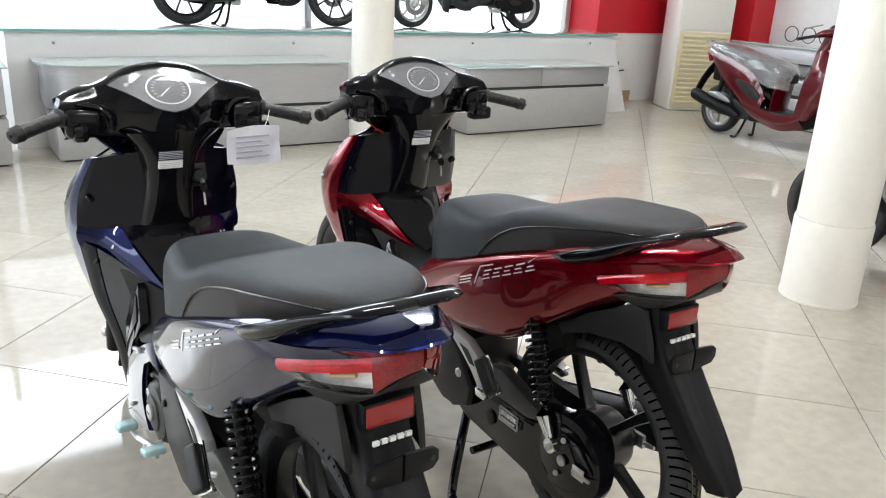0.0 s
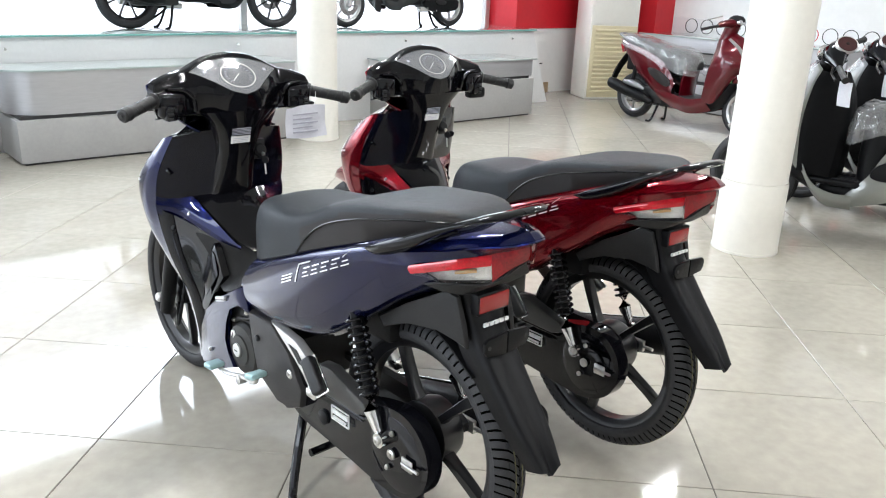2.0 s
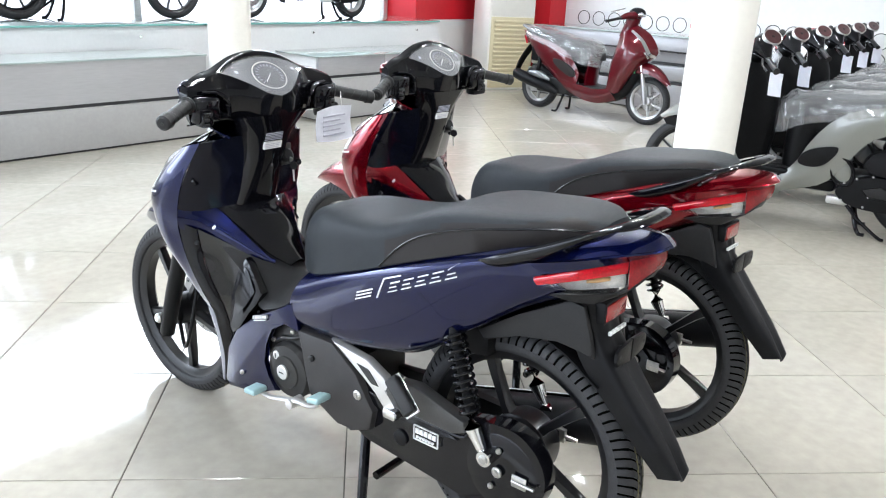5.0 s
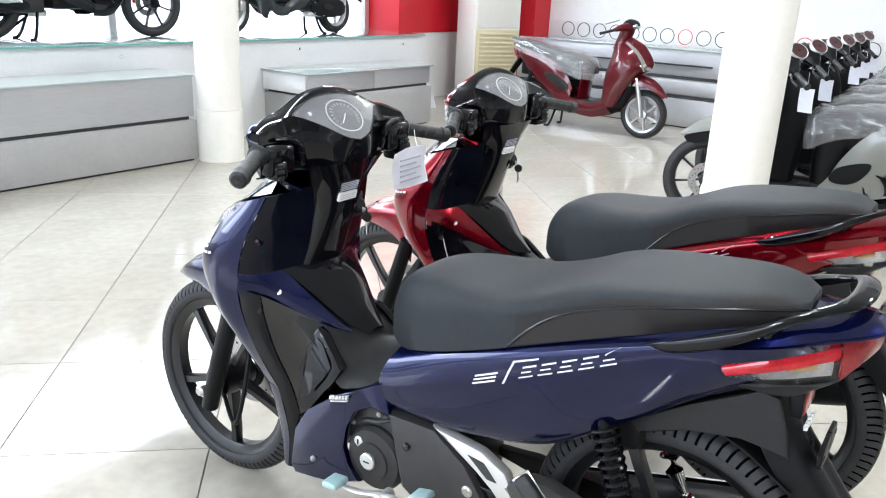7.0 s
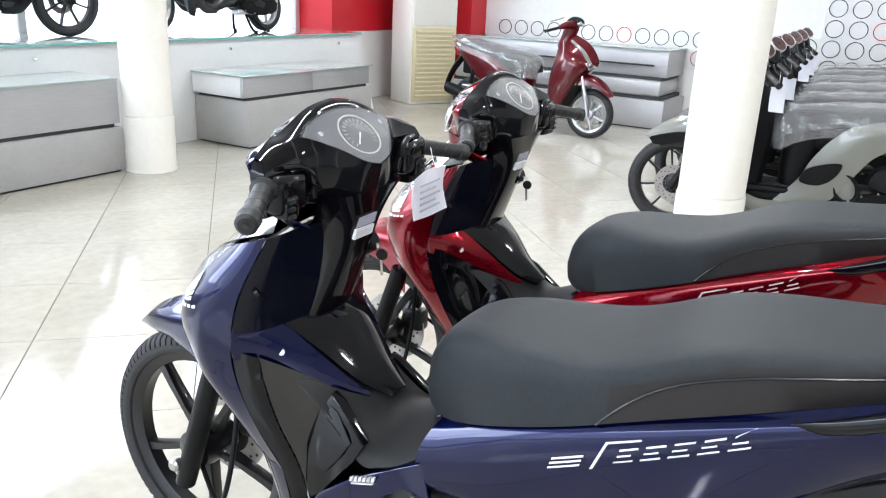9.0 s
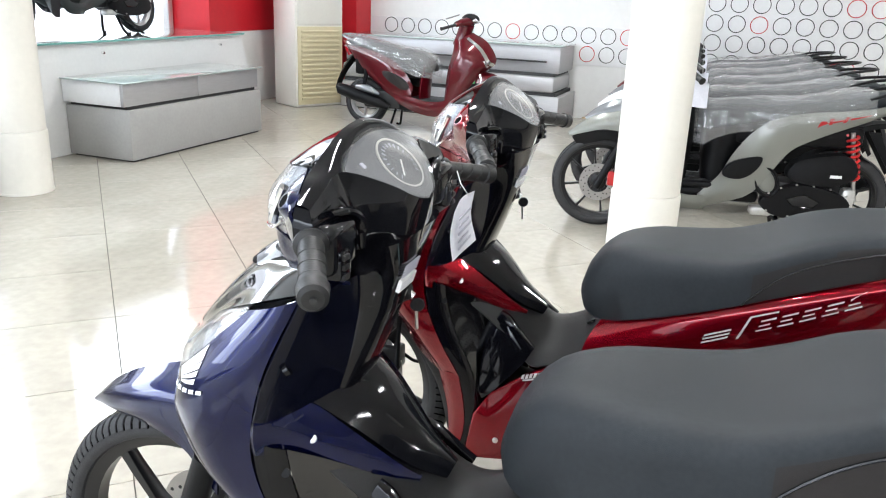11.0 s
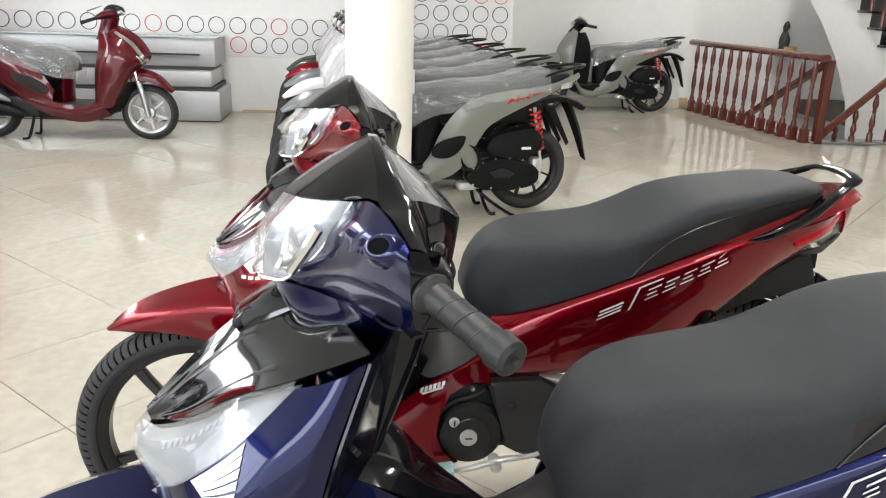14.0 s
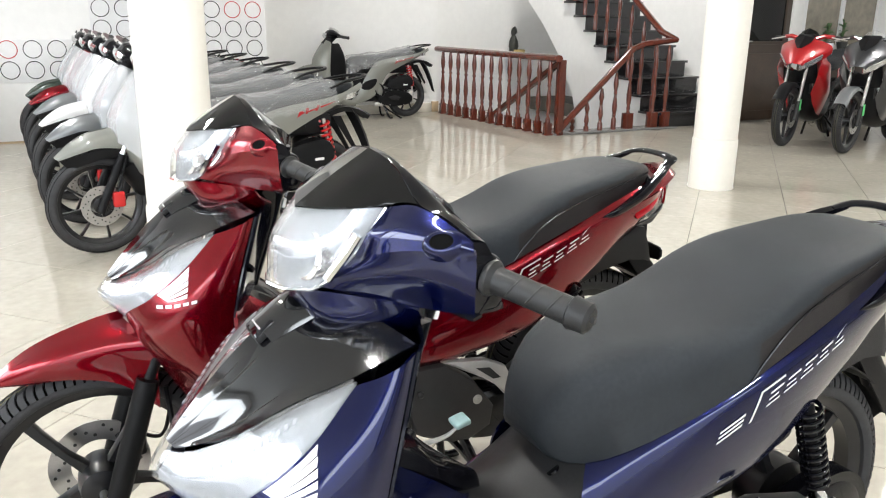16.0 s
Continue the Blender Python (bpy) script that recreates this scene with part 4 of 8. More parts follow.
    both("hood_ridge", [[(x + 0.002, y, z + 0.005) for x, y, z in hood[0][1:]], [(1.045, 0.028, 0.884), (1.094, 0.028, 0.848), (1.141, 0.022, 0.800), (1.185, 0.006, 0.753)], [(1.040, 0.040, 0.877), (1.090, 0.039, 0.841), (1.138, 0.029, 0.796), (1.183, 0.009, 0.752)]], PIANO, b, "raised ridge of the front cover", nu=16, nv=6, thick=0.003)
    bm_ = Matrix.Translation((1.054, 0.0, 0.892)) @ pose(0, 0, 0, 0, 40, 0)
    bg = part("badge", bx(-0.017, 0.017, -0.028, 0.028, -0.008, 0.003, 0.004, m=bm_), GLOSSB, b, "black front badge with a silver rim")
    part("badge_rim", bx(-0.0185, 0.0185, -0.0295, 0.0295, -0.009, 0.0012, 0.004, m=bm_), DARKG, bg)
    for k in range(5):
        part("badge_bar", bx(-0.005, 0.005, -0.019 + k * 0.008, -0.0135 + k * 0.008, 0.002, 0.0036, m=bm_), DECAL, bg)
    drl = [[(0.985, 0.162, 0.867), (1.055, 0.135, 0.835), (1.115, 0.094, 0.789), (1.165, 0.045, 0.755), (1.190, 0.010, 0.746)],
           [(0.987, 0.166, 0.865), (1.058, 0.164, 0.820), (1.125, 0.128, 0.764), (1.185, 0.062, 0.724), (1.209, 0.012, 0.713)],
           [(0.986, 0.168, 0.862), (1.052, 0.181, 0.800), (1.120, 0.156, 0.742), (1.165, 0.086, 0.692), (1.158, 0.028, 0.668)]]
    both("lamp_bed", [[(x - 0.007, y * 0.97 - 0.004, z - 0.009) for x, y, z in c] for c in drl], LAMPBED, b, "silver bed of the position lamp", nu=20, nv=6, thick=0.002)
    for d, cv, o in zip(both("position_lamp", drl, LAMPGLASS, b, "clear strip position lamp", nu=20, nv=6, thick=0.002), (drl, flip(drl)), ((0.6, 1, 0.4), (0.6, -1, 0.4))):
        d.visible_shadow = False
        for k in range(11):
            decal(d, "led", cv, [[(0.24 + 0.034 * k, 0.30), (0.256 + 0.034 * k, 0.30), (0.260 + 0.034 * k, 0.40), (0.244 + 0.034 * k, 0.40)]], LEDG, o, 0.0008, "", 1)
    both("lamp_tail", [[(1.158, 0.028, 0.667), (1.120, 0.028, 0.62), (1.080, 0.016, 0.563)], [(1.166, 0.086, 0.689), (1.124, 0.054, 0.622), (1.084, 0.034, 0.566)]], ALU, b, "silver trim under the nose", nu=8, nv=3)
    both("nose_fill", [[(1.150, 0.0, 0.668), (1.110, 0.0, 0.62), (1.070, 0.0, 0.558)], [(1.157, 0.028, 0.667), (1.118, 0.029, 0.62), (1.078, 0.017, 0.562)]], gloss, b, nu=6, nv=4)
    front = [[(0.985, 0.170, 0.861), (1.052, 0.183, 0.799), (1.120, 0.158, 0.740), (1.164, 0.088, 0.689), (1.124, 0.055, 0.62), (1.082, 0.036, 0.565)],
             [(0.955, 0.181, 0.871), (1.018, 0.210, 0.790), (1.090, 0.204, 0.715), (1.128, 0.150, 0.640), (1.095, 0.105, 0.555), (1.055, 0.085, 0.47)],
             [(0.925, 0.181, 0.881), (0.978, 0.214, 0.785), (1.030, 0.222, 0.700), (1.045, 0.206, 0.610), (1.000, 0.176, 0.515), (0.955, 0.142, 0.42)],
             [(0.905, 0.170, 0.887), (0.946, 0.201, 0.785), (0.968, 0.207, 0.690), (0.968, 0.199, 0.610), (0.936, 0.186, 0.515), (0.895, 0.161, 0.42)]]
    sh = both("leg_shield", front, paint, b, f"glossy {colour} front shield", nu=26, nv=14)
    for k, ob in enumerate(sh):
        cv, o = (front, (0.3, 1, 0)) if k == 0 else (flip(front), (0.3, -1, 0))
        for q in range(5):
            f0, f1 = q * 0.2, q * 0.2 + 0.13
            at = lambda a, c, f: (a[0] + (c[0] - a[0]) * f, a[1] + (c[1] - a[1]) * f)
            print_on(ob, "wing_mark", cv, [[at((1.104, 0.752), (1.086, 0.742), f0), at((1.040, 0.806), (1.054, 0.748), f0), at((1.042, 0.802), (1.054, 0.748), f1), at((1.102, 0.751), (1.086, 0.742), f1)]], WHITEP, o, "white bar of a fan mark")
            x0 = 1.108 - 0.0152 * q
            print_on(ob, "name_bar", cv, [[(x0, 0.728 + 0.0028 * q), (x0 - 0.0105, 0.7303 + 0.0028 * q), (x0 - 0.0112, 0.7363 + 0.0028 * q), (x0 - 0.0008, 0.734 + 0.0028 * q)]], WHITEP, o, steps=1)
    lower = [[(0.955, 0.142, 0.425), (0.935, 0.124, 0.31), (0.932, 0.114, 0.193)],
             [(0.928, 0.157, 0.425), (0.912, 0.138, 0.31), (0.918, 0.126, 0.192)],
             [(0.895, 0.161, 0.425), (0.883, 0.144, 0.30), (0.903, 0.130, 0.192)]]
    both("shield_edge", lower, paint, b, nu=12, nv=6)
    rim_in = [(0.968, 0.205, 0.672), (0.962, 0.198, 0.600), (0.935, 0.187, 0.515), (0.894, 0.162, 0.42), (0.881, 0.144, 0.30), (0.902, 0.131, 0.193)]
    rim_out = [(0.930, 0.176, 0.652), (0.922, 0.172, 0.595), (0.898, 0.164, 0.515), (0.864, 0.145, 0.42), (0.852, 0.128, 0.30), (0.876, 0.118, 0.195)]
    both("shield_inner", [rim_in, [tuple((a + c) / 2 + (-0.004, 0.003, 0)[i] for i, (a, c) in enumerate(zip(p, q))) for p, q in zip(rim_in, rim_out)], rim_out], GLOSSB, b, "gloss black rear edge of the leg shield", nu=18, nv=5)
    for s in (1, -1):
        part("plug", lt([(0.007, -0.002), (0.007, 0.003), (0.004, 0.0035)], 14, pose(0.930, 0.178 * s, 0.615, -60 * s, -40, 0)), MATTB, b)
    both("shield_cavity", [[(0.930, 0.173, 0.651), (0.921, 0.169, 0.595), (0.897, 0.161, 0.515), (0.863, 0.142, 0.42), (0.851, 0.125, 0.30), (0.875, 0.115, 0.195)],
                           [(0.876, 0.128, 0.618), (0.866, 0.122, 0.575), (0.850, 0.116, 0.51), (0.830, 0.112, 0.42), (0.822, 0.100, 0.30), (0.845, 0.095, 0.20)],
                           [(0.812, 0.086, 0.580), (0.806, 0.086, 0.55), (0.800, 0.088, 0.50), (0.79, 0.090, 0.42), (0.785, 0.085, 0.30), (0.81, 0.082, 0.20)]], PIANO, b, "gloss black inner face of the leg shield", nu=18, nv=8)
    both("lower_shield_front", [[(1.085, 0.03, 0.565), (1.02, 0.03, 0.40), (0.96, 0.03, 0.2)], [(1.055, 0.085, 0.47), (0.98, 0.09, 0.36), (0.945, 0.07, 0.19)], [(0.955, 0.142, 0.42), (0.935, 0.122, 0.31), (0.930, 0.11, 0.19)]], MATTB, b, nu=8, nv=6)
    # inner black panels towards the rider
    both("inner_panel", [[(0.850, 0.045, 0.905), (0.872, 0.052, 0.80), (0.900, 0.070, 0.700)], [(0.872, 0.105, 0.900), (0.905, 0.130, 0.79), (0.930, 0.135, 0.697)], [(0.888, 0.148, 0.892), (0.930, 0.180, 0.780), (0.952, 0.180, 0.697)], [(0.903, 0.169, 0.888), (0.945, 0.201, 0.780), (0.968, 0.207, 0.694)]], INNERB, b, "satin black inner cover", nu=12, nv=12, thick=-0.004)
    for s in (1, -1):
        part("plug", lt([(0.011, -0.004), (0.011, 0.003), (0.008, 0.004), (0.006, 0.0015)], 16, pose(0.922, 0.178 * s, 0.785, 0, -58, 30 * s)), GLOSSB, b)
    wing = [[(0.968, 0.204, 0.710), (0.930, 0.122, 0.704), (0.860, 0.093, 0.652), (0.792, 0.060, 0.590), (0.767, 0.045, 0.571)],
            [(0.968, 0.208, 0.682), (0.930, 0.152, 0.672), (0.876, 0.116, 0.634), (0.812, 0.076, 0.588), (0.768, 0.047, 0.568)],
            [(0.966, 0.206, 0.655), (0.940, 0.158, 0.634), (0.882, 0.120, 0.606), (0.816, 0.078, 0.577), (0.769, 0.046, 0.565)]]
    both("shield_wing", wing, paint, b, f"{colour} inner shield blade", nu=16, nv=6, thick=-0.008)
    for s in (1, -1):
        part("screw", lt([(0.007, 0), (0.007, 0.003), (0.004, 0.004)], 12, pose(0.905, 0.139 * s, 0.656, -62 * s, -25, 0)), STEEL, b)
    for s in (1, -1):
        lean = lambda a, z, s=s: s * (0.0075 - (0.26 * (z - 0.45) if z > 0.45 else 0.06 * (0.45 - z)))
        vn = part("air_vane", pl([(0.812, 0.583), (0.790, 0.572), (0.755, 0.536), (0.724, 0.510), (0.742, 0.475), (0.765, 0.450), (0.815, 0.385), (0.842, 0.362), (0.852, 0.385), (0.846, 0.470), (0.834, 0.545)], 0.118 * s, 0.140 * s, 0.004, lean), GLOSSB, b, "black air guide vane")
        part("vane_inset", pl([(0.806, 0.562), (0.790, 0.555), (0.752, 0.508), (0.772, 0.475), (0.808, 0.430), (0.828, 0.480), (0.818, 0.540)], 0.1402 * s, 0.143 * s, 0.001, lean), GLOSSB, vn)
    # steering column cover and tunnel
    col = []
    for z, x, w, d in ((0.960, 0.788, 0.120, 0.05), (0.930, 0.796, 0.092, 0.06), (0.90, 0.804, 0.074, 0.075), (0.87, 0.813, 0.067, 0.085), (0.836, 0.824, 0.064, 0.085), (0.79, 0.842, 0.066, 0.085), (0.75, 0.858, 0.070, 0.08), (0.70, 0.880, 0.080, 0.06)):
        ring = []
        for k in range(17):
            a = math.pi * k / 16
            c, sn = math.cos(a), math.sin(a)
            ring.append(Vector((x + d * (1 - abs(sn) ** 0.55), w * math.copysign(abs(c) ** 0.6, c), z)))
        col.append(ring)
    part("column_cover", loft(bmesh.new(), col), gloss, b, "gloss black steering column cover", 50)
    bars(b, "warning_sticker", (0.8125, 0.040, 0.868), (0.0, -1, 0.0), (-0.30, 0, 0.95), [(0.0, 0.058, 0, 0.020, 0)], WHITEP, 0.003, "small white warning sticker")
    bars(b, "sticker_print", (0.8105, 0.040, 0.868), (0.0, -1, 0.0), (-0.30, 0, 0.95), [(0.004, 0.050, 0.003 + k * 0.005, 0.0045 + k * 0.005, 0) for k in range(3)], INKG, 0.0012)
    bars(b, "warning_print", (0.8045, 0.040, 0.892), (0.0, -1, 0.0), (-0.30, 0, 0.95), [(0.0, 0.058, k * 0.0045, k * 0.0045 + 0.0012, 0) for k in range(5)], INKG, 0.0014)
    lock = part("ignition_lock", lt([(0.020, 0), (0.020, 0.012), (0.014, 0.016)], 18, pose(0.850, -0.068, 0.83, 0, -68, 0)), MATTB, b, "ignition lock with its cover")
    part("lock_plate", bx(0.846, 0.858, -0.088, -0.048, 0.805, 0.865, 0.004), ENGINE, lock)
    part("key", tb([(0.848, -0.070, 0.832), (0.828, -0.072, 0.820)], 0.006, 8), STEEL, lock)
    part("key_bow", lt([(0.011, -0.003), (0.0125, 0), (0.011, 0.003)], 14, pose(0.822, -0.073, 0.806, 90, 0, 20)), MATTB, lock)
    part("spare_key", tb([(0.824, -0.073, 0.796), (0.823, -0.075, 0.762)], 0.0026, 6), STEEL, lock)
    lid = [[(0.930, 0.116, 0.702), (0.860, 0.088, 0.651), (0.790, 0.055, 0.589), (0.735, 0.022, 0.557)],
           [(0.932, 0.070, 0.724), (0.861, 0.055, 0.673), (0.798, 0.034, 0.612), (0.731, 0.012, 0.563)], [(0.934, 0, 0.731), (0.862, 0, 0.682), (0.800, 0, 0.621), (0.729, 0, 0.566)]]
    part("tunnel_lid", sk(lid + [[(x, -y, z) for x, y, z in c] for c in lid[1::-1]], nu=14, nv=16, thick=-0.010), gloss, b, "gloss black tunnel lid")
    tun = [[(0.90, 0.130, 0.610), (0.80, 0.125, 0.535), (0.735, 0.130, 0.470), (0.69, 0.131, 0.474), (0.64, 0.130, 0.496), (0.59, 0.124, 0.535), (0.54, 0.100, 0.590)],
           [(0.905, 0.110, 0.640), (0.80, 0.092, 0.558), (0.735, 0.100, 0.508), (0.69, 0.105, 0.498), (0.64, 0.106, 0.515), (0.59, 0.104, 0.552), (0.54, 0.088, 0.620)],
           [(0.91, 0.06, 0.668), (0.80, 0.050, 0.583), (0.735, 0.058, 0.536), (0.69, 0.062, 0.523), (0.64, 0.064, 0.540), (0.59, 0.064, 0.575), (0.535, 0.055, 0.645)], [(0.92, 0, 0.69), (0.80, 0, 0.598), (0.735, 0, 0.553), (0.69, 0, 0.548), (0.64, 0, 0.566), (0.59, 0, 0.598), (0.53, 0, 0.66)]]
    part("tunnel", sk(tun + [[(x, -y, z) for x, y, z in c] for c in tun[2::-1]], nu=24, nv=20, thick=-0.006), DARKG, b, "matt dark grey centre tunnel")
    part("seat_latch", lt([(0.012, 0), (0.012, 0.004)], 14, pose(0.606, 0.055, 0.570, 20, 32, 0)), GLOSSB, b)
    # side bodywork
    cov = [(0.600, 0.524), (0.660, 0.487), (0.735, 0.450), (0.820, 0.385), (0.862, 0.320), (0.880, 0.215), (0.866, 0.196), (0.800, 0.210), (0.730, 0.226), (0.655, 0.256), (0.695, 0.285), (0.712, 0.325), (0.704, 0.380), (0.680, 0.432), (0.630, 0.462), (0.580, 0.442)]
    for s in (1, -1):
        c = part("engine_side_cover", pl(cov, 0.120 * s, 0.135 * s, 0.005, lambda a, z, s=s: s * (0.012 * math.sin((a - 0.55) * 7) + 0.05 * max(0, 0.36 - z) * max(0, (0.80 - a) / 0.15))), paint, b, f"{colour} side cover over the engine")
        if s > 0:
            bars(c, "print_bar", (0.744, 0.1485, 0.440), (-1, 0, 0.30), (0, 0, 1), [(k * 0.0095, k * 0.0095 + 0.0065, 0, 0.009, 0.25) for k in range(6)] + [(0.004, 0.052, -0.006, -0.003, 0)], DECAL, 0.003)
            bolt(c, 0.80, 0.146, 0.262, 0.007, name="screw")
    side = [[(0.575, 0.098, 0.606), (0.40, 0.132, 0.668), (0.20, 0.146, 0.740), (0.0, 0.143, 0.800), (-0.10, 0.128, 0.822), (-0.20, 0.094, 0.838)],
            [(0.598, 0.122, 0.570), (0.40, 0.153, 0.645), (0.20, 0.166, 0.718), (0.02, 0.158, 0.778), (-0.05, 0.146, 0.787), (-0.10, 0.130, 0.786)],
            [(0.612, 0.136, 0.525), (0.41, 0.158, 0.580), (0.20, 0.164, 0.648), (0.01, 0.150, 0.724), (-0.07, 0.136, 0.754), (-0.14, 0.112, 0.756)],
            [(0.605, 0.134, 0.478), (0.42, 0.145, 0.490), (0.215, 0.141, 0.530), (0.06, 0.130, 0.620), (-0.05, 0.114, 0.695), (-0.14, 0.092, 0.740)],
            [(0.585, 0.112, 0.452), (0.43, 0.112, 0.455), (0.225, 0.105, 0.497), (0.08, 0.098, 0.594), (-0.03, 0.086, 0.672), (-0.13, 0.066, 0.722)]]
    sp = both("side_panel", side, paint, b, f"glossy {colour} side panel", nu=32, nv=18)
    ledge = [[(x, y + 0.0012, z) for x, y, z in side[0]], [(x + 0.004, y - 0.012, z + 0.013) for x, y, z in side[0]]]
    both("panel_ledge", ledge, paint, b, "raised upper edge of the side panel", nu=30, nv=2, thick=0.004)
    for s, ob in ((1, sp[0]), (-1, sp[1])):
        cv, o = (side, (0, 1, 0)) if s > 0 else (flip(side), (0, -1, 0))
        ax, az, e = Vector((-0.301, 0.137)), Vector((-0.10, 1.0)), Vector((0.360, 0.606))
        ax.normalize()
        at = lambda u, h: tuple(e + ax * u + az * h)

        def stroke(u0, h0, u1, h1, w, ob=ob, cv=cv, o=o, at=at, vert=False):
            q = [at(u0, h0), at(u1, h1), at(u1 + (w if vert else 0), h1 + (0 if vert else w)), at(u0 + (w if vert else 0), h0 + (0 if vert else w))]
            print_on(ob, "name_stroke", cv, [q], DECAL, o)
        # plain bars where a number and a word mark stand
        stroke(0.0, 0.001, 0.056, 0.001, 0.004), stroke(0.002, 0.009, 0.058, 0.009, 0.004), stroke(0.004, 0.017, 0.060, 0.017, 0.004)
        stroke(0.074, -0.006, 0.092, 0.038, 0.006, vert=True), stroke(0.092, 0.036, 0.150, 0.034, 0.0036)
        for k in range(5):
            u = 0.112 + 0.042 * k
            stroke(u, 0.001, u + 0.031, 0.001, 0.0032), stroke(u + 0.004, 0.011, u + 0.026, 0.011, 0.0032), stroke(u + 0.006, 0.021, u + 0.036, 0.021, 0.0036)
    tz = lambda curves: [[(x, y * 1.05, z + 0.017) for x, y, z in c] for c in curves]
    edge = [(-0.05, 0.136, 0.778), (-0.15, 0.120, 0.803), (-0.225, 0.085, 0.822), (-0.285, 0.045, 0.834), (-0.300, 0.0, 0.838)]
    both("tail_cover", tz([edge, [(-0.08, 0.10, 0.815), (-0.16, 0.09, 0.832), (-0.225, 0.06, 0.843), (-0.275, 0.03, 0.848), (-0.288, 0.0, 0.849)], [(-0.10, 0.0, 0.838), (-0.17, 0.0, 0.849), (-0.22, 0.0, 0.854), (-0.26, 0.0, 0.855), (-0.28, 0.0, 0.854)]]), paint, b, f"{colour} tail cover", nu=16, nv=8, thick=0.004)
    both("tail_edge", tz([[(x, y, z - 0.001) for x, y, z in edge], [(-0.078, 0.130, 0.758), (-0.16, 0.110, 0.784), (-0.238, 0.053, 0.807), (-0.272, 0.030, 0.819), (-0.286, 0.0, 0.825)]]), paint, b, nu=16, nv=3, thick=0.004)
    # seat
    st = [(0.640, 0.044, 0.640, 0.664, 0.6), (0.622, 0.074, 0.612, 0.716, 0.50), (0.575, 0.106, 0.604, 0.764, 0.42), (0.50, 0.134, 0.626, 0.783, 0.36), (0.40, 0.152, 0.662, 0.786, 0.31), (0.32, 0.158, 0.692, 0.794, 0.29), (0.25, 0.159, 0.720, 0.816, 0.27), (0.18, 0.156, 0.746, 0.846, 0.25), (0.10, 0.150, 0.774, 0.866, 0.25),
          (0.0, 0.138, 0.808, 0.878, 0.27), (-0.09, 0.120, 0.836, 0.888, 0.30), (-0.150, 0.094, 0.850, 0.888, 0.38), (-0.185, 0.056, 0.854, 0.880, 0.55)]
    bm = seat_mesh(bmesh.new(), st)
    for f in bm.faces:
        c = f.calc_center_median()
        lim = 0.708 + 0.125 * min(1, max(0, (0.285 - c.x) / 0.15)) ** 0.6 + 0.13 * max(0, 0.135 - c.x) * (1.6 if c.x < 0.135 else 0)
        if c.x < 0.29 and abs(c.y) > 0.07 and c.z < lim:
            f.material_index = 1
    seat = part("seat", bm, [SEAT, SEATS], b, "black vinyl dual seat with dark brown-grey sides", 60)
    pipe = []
    for x, f in ((0.292, 0.0), (0.272, 0.16), (0.245, 0.34), (0.21, 0.48), (0.16, 0.56), (0.08, 0.60), (0.0, 0.60), (-0.09, 0.58), (-0.15, 0.55), (-0.185, 0.55)):
        k = next(i for i in range(len(st) - 1) if st[i + 1][0] <= x)
        q = (st[k][0] - x) / (st[k][0] - st[k + 1][0])
        w, zb, zt, rd = (st[k][j] + (st[k + 1][j] - st[k][j]) * q for j in (1, 2, 3, 4))
        sn = max(f, 1e-4) ** (1 / rd)
        pipe.append((x, w * (1 - sn * sn) ** (rd / 2) + 0.0015, zb + (zt - zb) * f))
    for s in (1, -1):
        part("piping", tb([(x, y * s, z) for x, y, z in pipe], 0.0024, 6, 44), PIPING, seat)
    # grab rail
    for s in (1, -1):
        wingr = [[(0.036, 0.151, 0.781), (-0.02, 0.146, 0.803), (-0.10, 0.130, 0.838), (-0.17, 0.105, 0.872), (-0.222, 0.075, 0.894)],
                 [(0.034, 0.156, 0.783), (-0.02, 0.163, 0.808), (-0.10, 0.155, 0.843), (-0.17, 0.130, 0.874), (-0.232, 0.092, 0.897)],
                 [(0.030, 0.155, 0.779), (-0.02, 0.164, 0.790), (-0.10, 0.157, 0.820), (-0.17, 0.133, 0.860), (-0.236, 0.094, 0.890)],
                 [(0.028, 0.150, 0.776), (-0.02, 0.148, 0.780), (-0.10, 0.132, 0.812), (-0.17, 0.108, 0.856), (-0.225, 0.076, 0.886)]]
        wingr.append(wingr[0])
        g = part("grab_rail", sk([[(x, y * s, z) for x, y, z in c] for c in wingr], nu=26, nv=16, thick=0.002), gloss, b, "gloss black grab rail")
        part("rail_cross", tb([(-0.205, 0.100 * s, 0.884), (-0.238, 0.080 * s, 0.895), (-0.252, 0.045 * s, 0.899), (-0.255, 0.0, 0.900)], [0.012, 0.017, 0.018, 0.018], 16, 16, 0.42), gloss, g)
        part("rail_stay", tb([(-0.14, 0.125 * s, 0.842), (-0.16, 0.075 * s, 0.852)], 0.012, 8), gloss, g)
    # tail lamps
    red = [[(-0.085, 0.128, 0.756), (-0.165, 0.106, 0.783), (-0.24, 0.050, 0.806)], [(-0.088, 0.131, 0.751), (-0.166, 0.109, 0.776), (-0.242, 0.053, 0.797)], [(-0.095, 0.129, 0.747), (-0.166, 0.108, 0.768), (-0.241, 0.0525, 0.787)]]
    red = tz([red[0], [(x, y, z - 0.003) for x, y, z in red[1]], [(x, y, z - 0.006) for x, y, z in red[2]]])
    both("tail_lamp", red, REDLENS, b, "glossy red tail lamp strip", nu=12, nv=5, thick=0.006)
    clr = [[(-0.097, 0.128, 0.746), (-0.166, 0.108, 0.766), (-0.241, 0.0525, 0.785)], [(-0.125, 0.118, 0.740), (-0.170, 0.104, 0.750), (-0.243, 0.053, 0.765)], [(-0.150, 0.106, 0.734), (-0.185, 0.088, 0.738), (-0.243, 0.050, 0.747)]]
